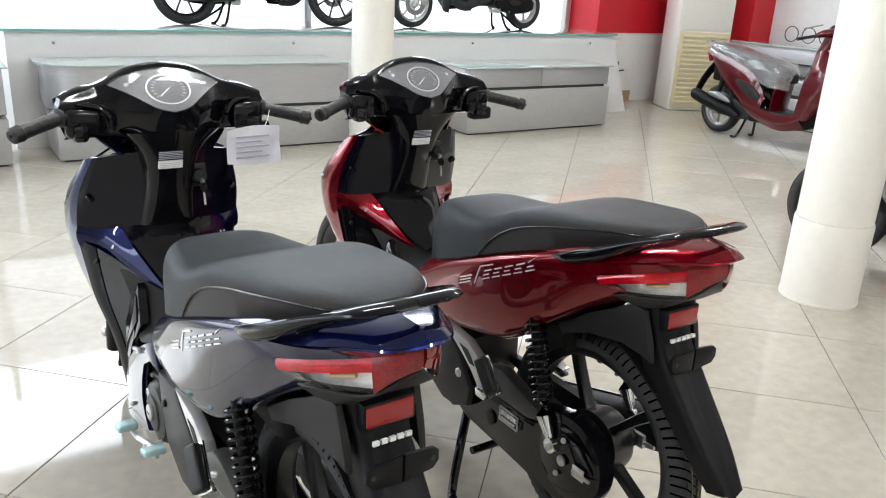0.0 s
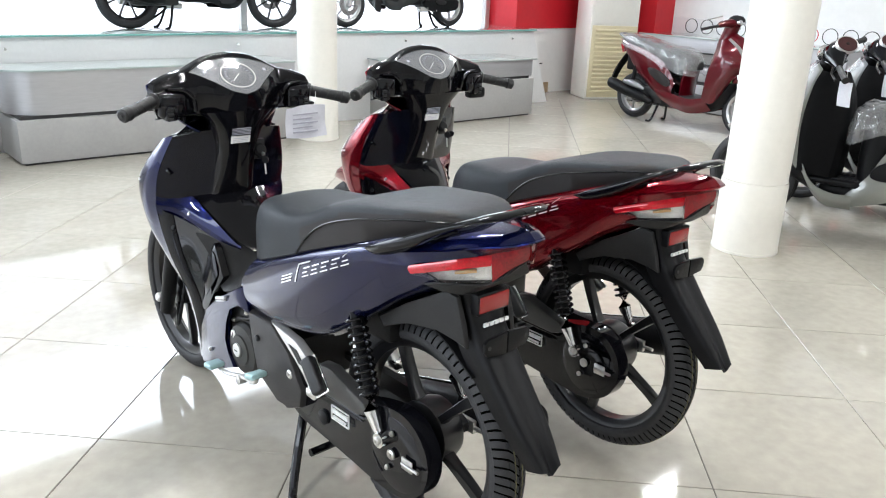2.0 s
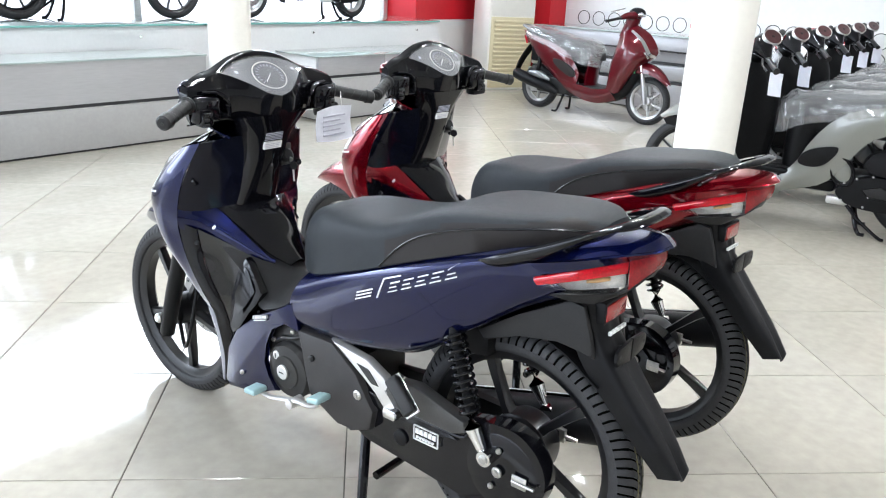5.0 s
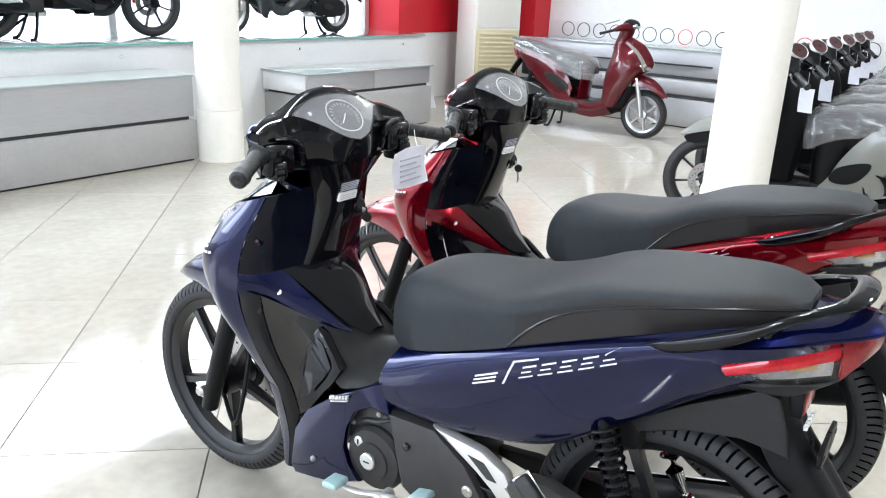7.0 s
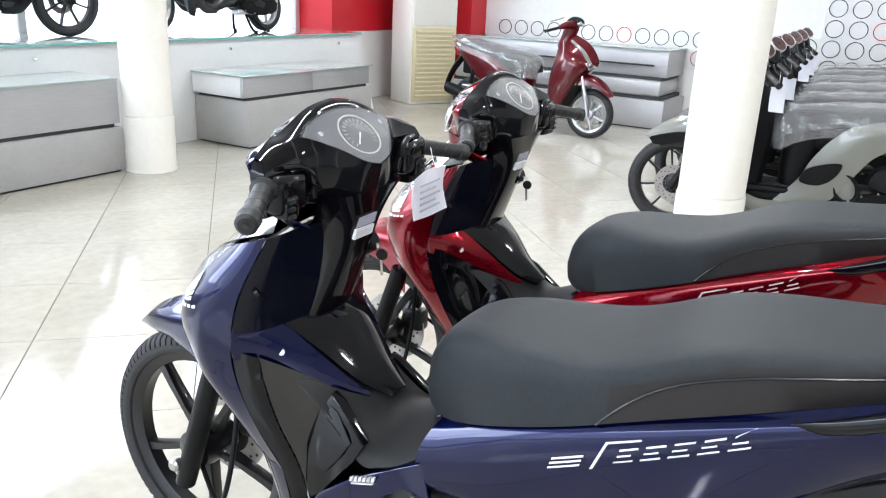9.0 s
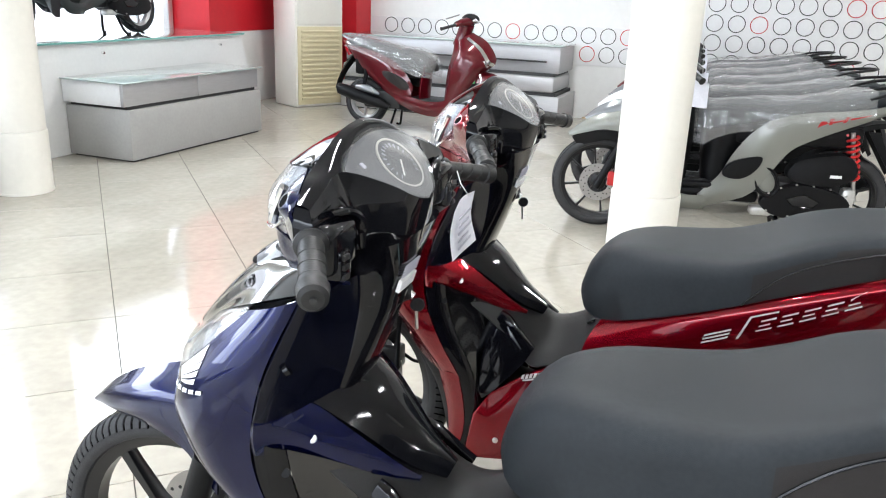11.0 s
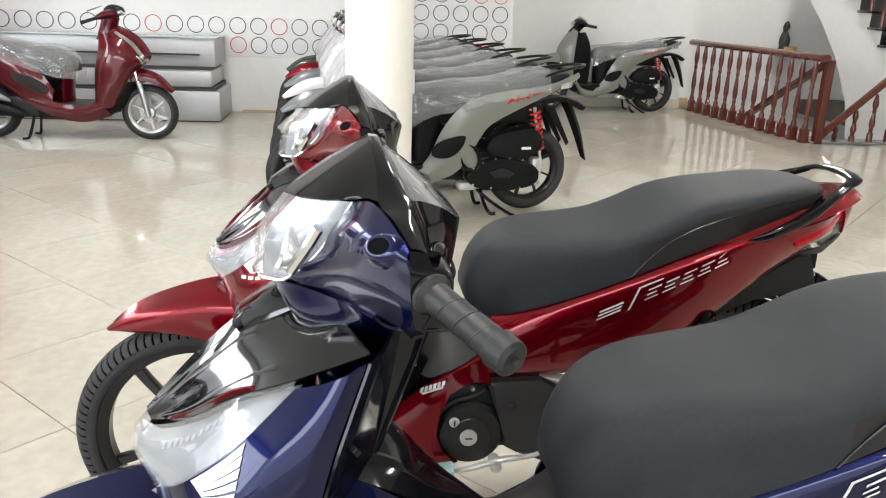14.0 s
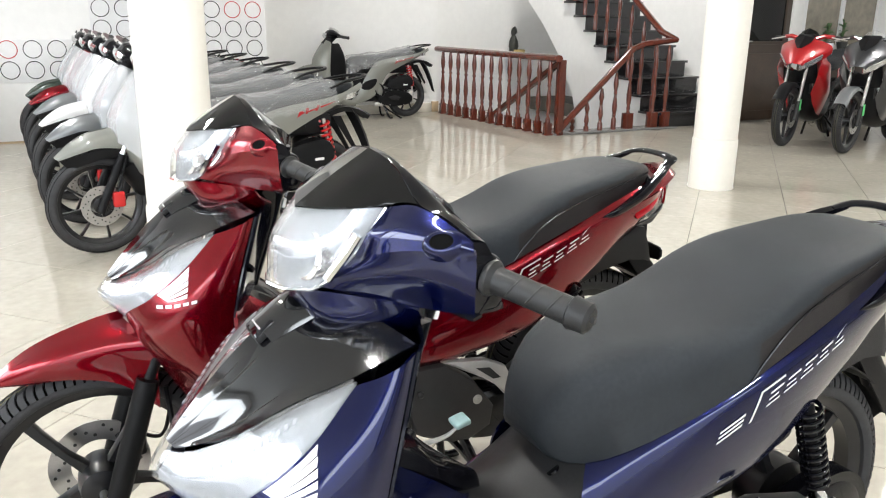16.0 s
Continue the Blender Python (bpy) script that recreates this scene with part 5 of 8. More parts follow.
    clr = tz([[(x, y, z - 0.006) for x, y, z in clr[0]], [(x, y, z - 0.002) for x, y, z in clr[1]], clr[2]])
    for k, ob in enumerate(both("rear_indicator", clr, GLASSC, b, "clear rear indicator lens", nu=12, nv=6, thick=0.002)):
        s = 1 - 2 * k
        ob.visible_shadow = False
        part("indicator_bowl", sk([[(x + 0.01, (y - 0.012 - 0.004 * (j == 1)) * s, z) for x, y, z in c] for j, c in enumerate(clr)], nu=12, nv=6, thick=0.002), INDIC, ob, "silver reflector bowl")
        part("inner_lens", tb([(-0.175, 0.088 * s, 0.773), (-0.195, 0.078 * s, 0.779), (-0.212, 0.065 * s, 0.783)], [0.003, 0.005, 0.004], 12), AMBER, ob, "amber bulb")
    both("brake_lamp", tz([[(-0.241, 0.050, 0.806), (-0.272, 0.028, 0.818), (-0.285, 0.0, 0.824)], [(-0.243, 0.053, 0.786), (-0.271, 0.030, 0.802), (-0.286, 0.0, 0.811)], [(-0.243, 0.050, 0.750), (-0.268, 0.028, 0.780), (-0.282, 0.0, 0.796)]]), REDDARK, b, "deep red brake lamp", nu=12, nv=6, thick=0.006)
    both("lamp_trim", tz([[(-0.145, 0.108, 0.733), (-0.185, 0.089, 0.737), (-0.243, 0.051, 0.748), (-0.280, 0.0, 0.793)], [(-0.11, 0.104, 0.720), (-0.16, 0.09, 0.714), (-0.195, 0.066, 0.716), (-0.205, 0.0, 0.722)]]), DARKG, b, nu=12, nv=3)
    # rear fender, reflector
    rf = [(-0.13, 0.082, 0.752, 0.04), (-0.175, 0.066, 0.738, 0.03), (-0.190, 0.054, 0.690, 0.03), (-0.205, 0.050, 0.64, 0.035), (-0.240, 0.053, 0.590, 0.04), (-0.290, 0.050, 0.525, 0.035), (-0.345, 0.043, 0.455, 0.025), (-0.388, 0.030, 0.392, 0.012)]
    part("rear_fender", sk([[(x + sg + 0.03, w, z - 0.012) for x, w, z, sg in rf], [(x + sg * 0.4, w * 0.97, z) for x, w, z, sg in rf], [(x - 0.002, w * 0.5, z) for x, w, z, sg in rf], [(x - (0.0 if z > 0.6 or z < 0.43 else -0.003), 0, z - (0.014 if z < 0.43 else 0)) for x, w, z, sg in rf], [(x - 0.002, -w * 0.5, z) for x, w, z, sg in rf], [(x + sg * 0.4, -w * 0.97, z) for x, w, z, sg in rf], [(x + sg + 0.03, -w, z - 0.012) for x, w, z, sg in rf]], nu=26, nv=24, thick=0.005), MATTB, b, "matt black rear fender")
    part("plate_holder", sk([[(x + 0.022, y, z) for x, y, z in c] for c in [[(-0.240, 0.022, 0.618), (-0.262, 0.026, 0.585), (-0.272, 0.018, 0.55), (-0.292, 0.007, 0.50)], [(-0.244, 0, 0.622), (-0.250, 0, 0.585), (-0.262, 0, 0.55), (-0.290, 0, 0.50)], [(-0.240, -0.022, 0.618), (-0.262, -0.026, 0.585), (-0.272, -0.018, 0.55), (-0.292, -0.007, 0.50)]]], nu=12, nv=8, thick=0.006), MATTB, b, "ribbed plate mount")
    for s in (1, -1):
        ear = part("plate_bracket", pl([(0.002, -0.026), (0.056, -0.020), (0.066, -0.008), (0.066, 0.010), (0.056, 0.018), (0.002, 0.022)], -0.004, 0.004, 0.002), MATTB, b, "black plate mounting tab")
        ear.matrix_local = Matrix(((0, -s, 0, -0.243), (s, 0, 0, 0), (0, 0, 1, 0.624), (0, 0, 0, 1)))
        # dark disc on the tab, painted as a shaded hole
        part("bracket_hole", lt([(0.0045, 0.0), (0.0045, 0.0012)], 12, pose(-0.2472, 0.054 * s, 0.624, 0, -90, 0)), GAPB, b)
        part("under_tail", pl([(0.07, 0.60), (-0.03, 0.662), (-0.14, 0.722), (-0.17, 0.715), (-0.188, 0.655), (-0.20, 0.61), (-0.175, 0.62), (-0.12, 0.632), (-0.03, 0.618), (0.05, 0.578)], 0.074 * s, 0.088 * s, 0.004, lambda a, z, s=s: s * 0.09 * min(0, a + 0.05)), DARKG, b, "dark grey under-tail cover")
    ref = part("rear_reflector", bx(-0.206, -0.182, -0.043, 0.043, 0.680, 0.717, 0.004), REDREF, b, "red rear reflector")
    part("reflector_frame", bx(-0.203, -0.175, -0.048, 0.048, 0.675, 0.722, 0.004), MATTB, ref)
    for k in range(5):
        bars(b, "name_bar", (-0.2105, 0.034, 0.650), (0, -1, 0), (0.14, 0, 0.95), [(k * 0.0148, k * 0.0148 + 0.0105, 0.002, 0.0095, 0.1)], WHITEP, 0.003)
    part("inner_fender", sk([[(0.30 * math.cos(a) * 1.05, l, 0.307 + 0.318 * math.sin(a)) for a in (2.3, 1.9, 1.5, 1.1, 0.7)] for l in (0.06, 0.0, -0.06)], nu=16, nv=6), MATTB, b, "black inner fender")
    part("frame_box", bx(0.05, 0.5, -0.07, 0.07, 0.52, 0.62, 0.02), MATTB, b)
    # rear suspension and drive
    for s in (1, -1):
        y0, y1 = 0.130 * s, 0.132 * s
        sp_ = part("shock_absorber", tb([(0.105, y0, 0.615), (0.045, (y0 + y1) / 2, 0.43)], 0.012, 12), MATTB, b, "rear shock absorber with black spring")
        part("coil", spring(bmesh.new(), (0.102, y0, 0.605), (0.045, y1, 0.425), 0.0225, 11, 0.0042), GLOSSB, sp_)
        part("sleeve", tb([(0.046, y1, 0.428), (0.036, y1, 0.39), (0.010, y1, 0.345)], [0.021, 0.019, 0.011], 14), CHROME, sp_, "chrome lower sleeve")
        part("eye", lt([(0.018, -0.014), (0.018, 0.014)], 16, across(-0.004, y1, 0.333)), CHROME, sp_)
        bolt(sp_, -0.004, y1 + 0.014 * s, 0.333, 0.010, side=s)
        part("swing_arm", pl(rounded([(0.42, 0.34), (0.42, 0.30), (0.05, 0.285), (-0.06, 0.285), (-0.06, 0.33), (0.05, 0.335)], 1), 0.066 * s, 0.092 * s, 0.004), MATTB, b)
        part("chain_adjuster", bx(-0.075, -0.02, 0.094 * s - 0.006, 0.094 * s + 0.006, 0.29, 0.325, 0.003), STEEL, b)
        part("adjuster_bolt", tb([(-0.06, 0.094 * s, 0.307), (-0.105, 0.094 * s, 0.307)], 0.005, 8), STEEL, b)
        bolt(b, 0.0, 0.10 * s, 0.307, 0.014, name="axle_nut", side=s)
    case = [(0.44, 0.375), (0.30, 0.376), (0.12, 0.372), (0.04, 0.398), (-0.04, 0.415), (-0.10, 0.398), (-0.142, 0.345), (-0.145, 0.285), (-0.115, 0.225), (-0.05, 0.192), (0.04, 0.190), (0.14, 0.202), (0.30, 0.215), (0.42, 0.225)]
    cc = part("chain_case", pl(rounded(case, 2), 0.075, 0.118, 0.007), GLOSSB, b, "black chain case")
    part("case_step", pl(rounded([(0.42, 0.362), (0.14, 0.352), (0.06, 0.325), (0.36, 0.318)], 1), 0.118, 0.123, 0.003), GLOSSB, cc)
    part("case_plug", lt([(0.020, 0), (0.020, 0.004), (0.016, 0.006)], 20, across(0.250, 0.118, 0.270)), MATTB, cc)
    part("case_round", lt([(0.098, -0.01), (0.098, 0.002), (0.086, 0.008), (0.03, 0.008)], 36, across(-0.035, 0.1125, 0.300)), GLOSSB, cc)
    part("case_cover", pl([(0.300, 0.388), (0.245, 0.425), (0.200, 0.430), (0.060, 0.392), (0.052, 0.368), (0.090, 0.352), (0.260, 0.352)], 0.100, 0.136, 0.006), SATIN, cc, "satin dark grey upper chain cover")
    part("case_rail", tb([(0.26, 0.130, 0.352), (0.16, 0.131, 0.352), (0.07, 0.130, 0.352), (0.05, 0.126, 0.366)], 0.005, 8, 16), GLOSSB, cc)
    for x, z in ((0.385, 0.320), (-0.030, 0.355), (-0.015, 0.262)):
        bolt(cc, x, 0.124, z, 0.007)
    bolt(cc, -0.030, 0.126, 0.303, 0.013)
    part("adjuster_plate", bx(-0.105, -0.068, 0.126, 0.130, 0.288, 0.318, 0.002), STEEL, cc, "chain adjuster plate")
    part("adjuster_rod", tb([(-0.07, 0.130, 0.302), (-0.125, 0.130, 0.302)], 0.004, 8), STEEL, cc)
    bars(cc, "notice_label", (0.205, 0.126, 0.290), (-1, 0, 0.0), (0, 0, 1), [(0, 0.072, 0.0, 0.002, 0), (0, 0.072, 0.036, 0.038, 0), (0, 0.002, 0, 0.038, 0), (0.070, 0.072, 0, 0.038, 0)] + [(0.006 + 0.0125 * k, 0.0155 + 0.0125 * k, 0.018, 0.030, 0) for k in range(5)] + [(0.008 + 0.009 * k, 0.014 + 0.009 * k, 0.006, 0.011, 0) for k in range(6)], WHITEP, 0.002, "small white framed notice")
    # engine
    eng = part("engine", bx(0.42, 0.72, -0.11, 0.11, 0.262, 0.41, 0.025), ENGINE, b, "dark grey engine")
    part("cylinder", tb([(0.70, 0, 0.30), (0.86, 0, 0.34)], [0.075, 0.065], 16), ENGINE, eng)
    part("crankcase_cover", lt([(0.078, -0.03), (0.078, 0.014), (0.070, 0.026), (0.046, 0.030), (0.044, 0.034), (0.02, 0.035)], 40, across(0.626, 0.112, 0.321)), ENGINE, eng, "round dark grey crankcase cover")
    cap = part("cover_cap", lt([(0.020, 0), (0.020, 0.006), (0.017, 0.008)], 28, across(0.632, 0.146, 0.321)), ALU, eng, "round silver inspection cap")
    part("slot", bx(0.624, 0.640, 0.1535, 0.1552, 0.3195, 0.3225, m=pose(0, 0, 0)), ENGINE, cap)
    small = part("timing_cap", lt([(0.012, 0), (0.012, 0.005), (0.009, 0.007)], 20, across(0.664, 0.138, 0.357)), ALU, eng)
    part("slot", bx(0.662, 0.666, 0.1445, 0.1458, 0.350, 0.364), ENGINE, small)
    part("upper_cover", pl(rounded([(0.716, 0.335), (0.706, 0.40), (0.694, 0.452), (0.674, 0.460), (0.615, 0.445), (0.555, 0.405), (0.565, 0.36), (0.64, 0.33)], 1), 0.085, 0.118, 0.006), ENGINE, eng)
    part("cover_rib", tb([(0.690, 0.119, 0.382), (0.660, 0.122, 0.402), (0.622, 0.122, 0.412), (0.592, 0.120, 0.425)], [0.004, 0.007, 0.007, 0.004], 8, 14), ENGINE, eng)
    for x, z in ((0.680, 0.440), (0.697, 0.385), (0.622, 0.430), (0.703, 0.338), (0.565, 0.285), (0.585, 0.263)):
        bolt(eng, x, 0.118, z, 0.007)
    sprk = pl([(0.59, 0.452), (0.465, 0.455), (0.385, 0.40), (0.325, 0.315), (0.335, 0.262), (0.40, 0.232), (0.44, 0.250), (0.520, 0.268), (0.548, 0.285), (0.556, 0.34)], 0.085, 0.138, 0.010)
    spk = part("sprocket_cover", sprk, COVERG, b, "dark grey sprocket cover")
    part("cover_notch", lt([(0.009, -0.01), (0.009, 0.006), (0.005, 0.009)], 16, across(0.532, 0.138, 0.392)), RUBBER, spk)
    bolt(spk, 0.375, 0.136, 0.345, 0.013)
    part("right_crankcase", lt([(0.10, -0.03), (0.10, 0.012), (0.09, 0.022), (0.03, 0.024)], 32, across(0.56, -0.112, 0.31) @ pose(0, 0, 0, 180, 0, 0)), ENGINE, eng)
    # pegs, stands, pedals
    for s in (1, -1):
        bk = part("peg_bracket", pl([(0.472, 0.462), (0.35, 0.447), (0.292, 0.418), (0.258, 0.352), (0.292, 0.338), (0.320, 0.372), (0.355, 0.405)], 0.108 * s, 0.136 * s, 0.006), ALU, b, "silver passenger peg bracket")
        # dark sheet on the bracket, painted as a shaded slot
        part("bracket_slot", pl([(0.378, 0.430), (0.340, 0.425), (0.308, 0.392), (0.33, 0.392)], 0.1355 * s, 0.138 * s), GAPB, bk)
        pgm = pose(0.205, 0.178 * s, 0.425, 0, -42, 0) @ pose(0, 0, 0, 28 * s, 0, -6 * s)
        pg = part("passenger_peg", bx(-0.050, 0.046, -0.011, 0.012, -0.017, 0.017, 0.008, m=pgm, seg=3), RUBBER, bk, "folded passenger peg")
        part("peg_plate", bx(-0.053, 0.048, -0.016, -0.010, -0.019, 0.019, 0.002, m=pgm), CHROME, pg)
        part("peg_base", bx(0.245, 0.285, 0.13 * s - 0.012, 0.13 * s + 0.02, 0.325, 0.352, 0.006), CHROME, pg)
    sp_ = part("shift_pedal", tb([(0.690, 0.185, 0.262), (0.645, 0.180, 0.257), (0.600, 0.172, 0.264), (0.555, 0.170, 0.274), (0.50, 0.178, 0.284), (0.468, 0.185, 0.300), (0.455, 0.190, 0.322)], [0.006, 0.008, 0.009, 0.010, 0.008, 0.007, 0.006], 10, 24, 0.6), ALU, b, "silver rocking shift pedal")
    part("pedal_boss", lt([(0.013, -0.03), (0.013, 0.012), (0.008, 0.014)], 18, across(0.572, 0.172, 0.262)), ALU, sp_)
    for x, z, tilt in ((0.690, 0.268, 6), (0.452, 0.330, 14)):
        part("pedal_pad", bx(-0.021, 0.021, -0.024, 0.024, -0.008, 0.008, 0.006, m=pose(x, 0.193, z, 0, tilt, 0), seg=3), MINT, sp_, "pedal pad in pale blue wrap")
    for s in (1, -1):
        part("centre_stand", tb([(0.40, 0.075 * s, 0.24), (0.36, 0.13 * s, 0.12), (0.335, 0.165 * s, 0.015), (0.315, 0.175 * s, -0.002), (0.275, 0.178 * s, -0.006)], [0.013, 0.013, 0.012, 0.013, 0.011], 10, 24), GLOSSB, b, "black centre stand leg")
    part("stand_bar", tb([(0.345, -0.10, 0.11), (0.345, 0.10, 0.11)], 0.011, 10), GLOSSB, b)
    # exhaust
    ex = part("exhaust", tb([(0.80, -0.05, 0.27), (0.72, -0.08, 0.15), (0.55, -0.12, 0.16), (0.35, -0.14, 0.21)], 0.018, 12, 24), MATTB, b, "black exhaust pipe and muffler")
    mf = part("muffler", tb([(0.36, -0.14, 0.21), (0.30, -0.145, 0.23), (0.05, -0.155, 0.29), (-0.18, -0.165, 0.345), (-0.20, -0.166, 0.35)], [0.03, 0.045, 0.052, 0.05, 0.036], 22, 20), MATTB, ex)
    part("heat_shield", sk([[(0.32, -0.185, 0.27), (0.08, -0.20, 0.33), (-0.12, -0.208, 0.38)], [(0.32, -0.198, 0.24), (0.08, -0.214, 0.30), (-0.12, -0.22, 0.35)]], nu=8, nv=3), CHROME, mf, "chrome heat shield")
    part("tail_pipe", tb([(-0.19, -0.166, 0.348), (-0.225, -0.168, 0.355)], [0.016, 0.016], 14), GAPB, mf)
    # handlebar cowl
    r0 = [(0.914, 0.113, 1.060), (0.897, 0.150, 1.068), (0.882, 0.192, 1.060), (0.866, 0.240, 1.042)]
    r1 = [(0.955, 0.094, 0.993), (0.934, 0.148, 1.014), (0.908, 0.200, 1.026), (0.866, 0.248, 1.020)]
    r2 = [(0.977, 0.084, 0.976), (0.943, 0.132, 0.983), (0.907, 0.187, 0.987), (0.864, 0.243, 0.985)]
    r3 = [(0.993, 0.072, 0.957), (0.942, 0.104, 0.946), (0.896, 0.160, 0.942), (0.856, 0.228, 0.946)]
    lean2 = lambda p, q, dy: [tuple((a + c) / 2 + (0.004, dy, 0.004)[i] for i, (a, c) in enumerate(zip(m0, m1))) for m0, m1 in zip(p, q)]
    brow = [r0, lean2(r0, r1, 0.005), r1]
    cw = both("cowl", brow, paint, b, f"glossy {colour} handlebar cowl", nu=16, nv=8)
    both("cowl_lower", [r1, r2, r3], paint, b, f"{colour} lower cheek of the handlebar cowl", nu=16, nv=8)
    both("cowl_end", [[r0[3], r1[3], r2[3], r3[3]], [(0.848, 0.236, 1.038), (0.840, 0.244, 1.016), (0.838, 0.243, 0.985), (0.848, 0.232, 0.950)]], gloss, b, "black outer end of the handlebar cover", nu=10, nv=3)
    both("cowl_bottom", [[(1.012, 0.0, 0.944), (0.995, 0.0, 0.905), (0.94, 0.0, 0.885)], [(1.005, 0.05, 0.950), (0.98, 0.070, 0.91), (0.92, 0.078, 0.888)], [(0.942, 0.104, 0.946), (0.930, 0.106, 0.914), (0.89, 0.095, 0.890)], [(0.896, 0.160, 0.942), (0.880, 0.136, 0.920), (0.855, 0.11, 0.902)]], paint, b, f"{colour} round lower cowl", nu=10, nv=10)
    for k, s in ((0, 1), (1, -1)):
        cv, o = (brow, (0.2, 1, 0.6)) if s > 0 else (flip(brow), (0.2, -1, 0.6))
        at, nn = on_skin(cv, *spot(cv, 0.893, 1.040), 0.002, o)
        nn = (nn + Vector((0, 0, 0.35))).normalized()
        ax = Vector((-0.80, 0.58 * s, 0.0))
        ax = (ax - nn * ax.dot(nn)).normalized()
        mm = Matrix.Translation(at) @ Matrix((ax, nn.cross(ax), nn)).transposed().to_4x4()
        part("mirror_boss", lt([(0.025, -0.014), (0.019, -0.003), (0.0145, 0.0008), (0.0115, 0.0006), (0.0108, -0.004)], 36, mm @ Matrix.Diagonal((1.3, 0.80, 1, 1))), paint, cw[k], "moulded mirror mount", 60)
        # flush black disc in place of the shade inside the mount's hole
        part("mirror_hole", lt([(0.0116, -0.006), (0.0116, -0.0002)], 28, mm @ Matrix.Diagonal((1.28, 0.78, 1, 1))), HOLEB, cw[k])
    hl = [[(0.998, 0.0, 1.045), (0.978, 0.055, 1.052), (0.950, 0.094, 1.058), (0.916, 0.112, 1.059)], [(1.032, 0.0, 1.0), (1.018, 0.048, 1.003), (0.992, 0.080, 0.999), (0.957, 0.093, 0.993)], [(1.040, 0.0, 0.948), (1.031, 0.034, 0.949), (1.014, 0.058, 0.952), (0.995, 0.073, 0.957)]]
    for k, ob in enumerate(both("headlight", hl, LAMPGLASS, b, "large clear headlight lens", nu=14, nv=8, thick=0.003)):
        s = 1 - 2 * k
        ob.visible_shadow = False
        part("reflector_bowl", sk([[(x - 0.012 + 0.004 * (i % 2), y * 0.97 * s, z * 0.997 + 0.002) for i, (x, y, z) in enumerate(c)] for c in hl], nu=12, nv=8, thick=0.002), LAMPBED, ob, "faceted silver reflector")
        part("lamp_ring", lt([(0.030, -0.03), (0.034, 0.0), (0.030, 0.004), (0.026, -0.004), (0.012, -0.02)], 28, pose(1.000, 0.046 * s, 0.994, 0, 72, 8 * s) @ Matrix.Diagonal((1.0, 1.2, 1, 1))), LAMPIN, ob, "silver lamp ring")
        part("lamp_core", lt([(0.012, -0.02), (0.015, -0.004), (0.010, 0.004)], 18, pose(1.000, 0.046 * s, 0.994, 0, 72, 8 * s)), INDIC, ob)
        part("signal_strip", tb([(0.955, 0.112 * s, 1.030), (0.972, 0.103 * s, 1.0), (0.988, 0.090 * s, 0.972)], 0.007, 8, 10), CHROME, ob)
        part("lens_edge", tb([Vector((x, y * s, z)) for x, y, z in [hl[0][3], hl[1][3], hl[2][3], hl[2][2], hl[2][1], hl[2][0]]], 0.0022, 6, 24), CHROME, ob)
    visor = [[(0.998, 0.0, 1.047), (0.978, 0.055, 1.054), (0.950, 0.094, 1.060), (0.915, 0.113, 1.062)], [(0.950, 0.0, 1.080), (0.936, 0.052, 1.083), (0.917, 0.092, 1.079), (0.902, 0.128, 1.068)], [(0.893, 0.0, 1.114), (0.891, 0.048, 1.109), (0.889, 0.092, 1.097), (0.888, 0.150, 1.068)]]
    both("visor", visor, SMOKE, b, "smoked black headlight visor", nu=14, nv=8)
    both("meter_hood", [[(0.893, 0.0, 1.115), (0.891, 0.048, 1.110), (0.889, 0.092, 1.098), (0.890, 0.150, 1.069), (0.878, 0.195, 1.061), (0.864, 0.238, 1.044)], [(0.880, 0.0, 1.112), (0.878, 0.048, 1.107), (0.874, 0.092, 1.094), (0.868, 0.148, 1.069), (0.864, 0.195, 1.058), (0.856, 0.236, 1.042)], [(0.874, 0.0, 1.100), (0.872, 0.048, 1.096), (0.866, 0.092, 1.086), (0.856, 0.140, 1.066), (0.852, 0.190, 1.052), (0.848, 0.236, 1.038)]], gloss, b, "black rim over the instruments", nu=20, nv=6, thick=0.005)
    rear = [[(0.776, 0.0, 1.008), (0.784, 0.040, 1.018), (0.812, 0.085, 1.044), (0.852, 0.138, 1.066), (0.852, 0.190, 1.052), (0.848, 0.236, 1.038)],
            [(0.780, 0.0, 0.990), (0.787, 0.045, 0.996), (0.808, 0.088, 1.010), (0.838, 0.135, 1.024), (0.841, 0.19, 1.020), (0.840, 0.242, 1.012)],
            [(0.787, 0.0, 0.962), (0.793, 0.050, 0.964), (0.814, 0.088, 0.972), (0.836, 0.130, 0.978), (0.840, 0.19, 0.976), (0.839, 0.243, 0.978)],
            [(0.796, 0.0, 0.930), (0.802, 0.058, 0.933), (0.826, 0.088, 0.946), (0.842, 0.130, 0.956), (0.848, 0.19, 0.952), (0.849, 0.232, 0.950)]]
    bc = both("bar_cover", rear, gloss, b, "gloss black handlebar cover", nu=24, nv=12, thick=-0.004)
    for k, ob in enumerate(bc):
        s = 1 - 2 * k
        part("bar_cover_floor", sk([[(0.810, 0.058 * s, 0.934), (0.842, 0.130 * s, 0.955), (0.849, 0.232 * s, 0.950)], [(0.90, 0.06 * s, 0.935), (0.89, 0.13 * s, 0.944), (0.862, 0.234 * s, 0.947)]], nu=8, nv=4), gloss, ob)
        part("cover_scoop", tb([(0.836, 0.205 * s, 1.026), (0.828, 0.165 * s, 1.022), (0.824, 0.140 * s, 1.000), (0.826, 0.132 * s, 0.965)], [0.006, 0.009, 0.009, 0.006], 10, 14, 0.7), gloss, ob)
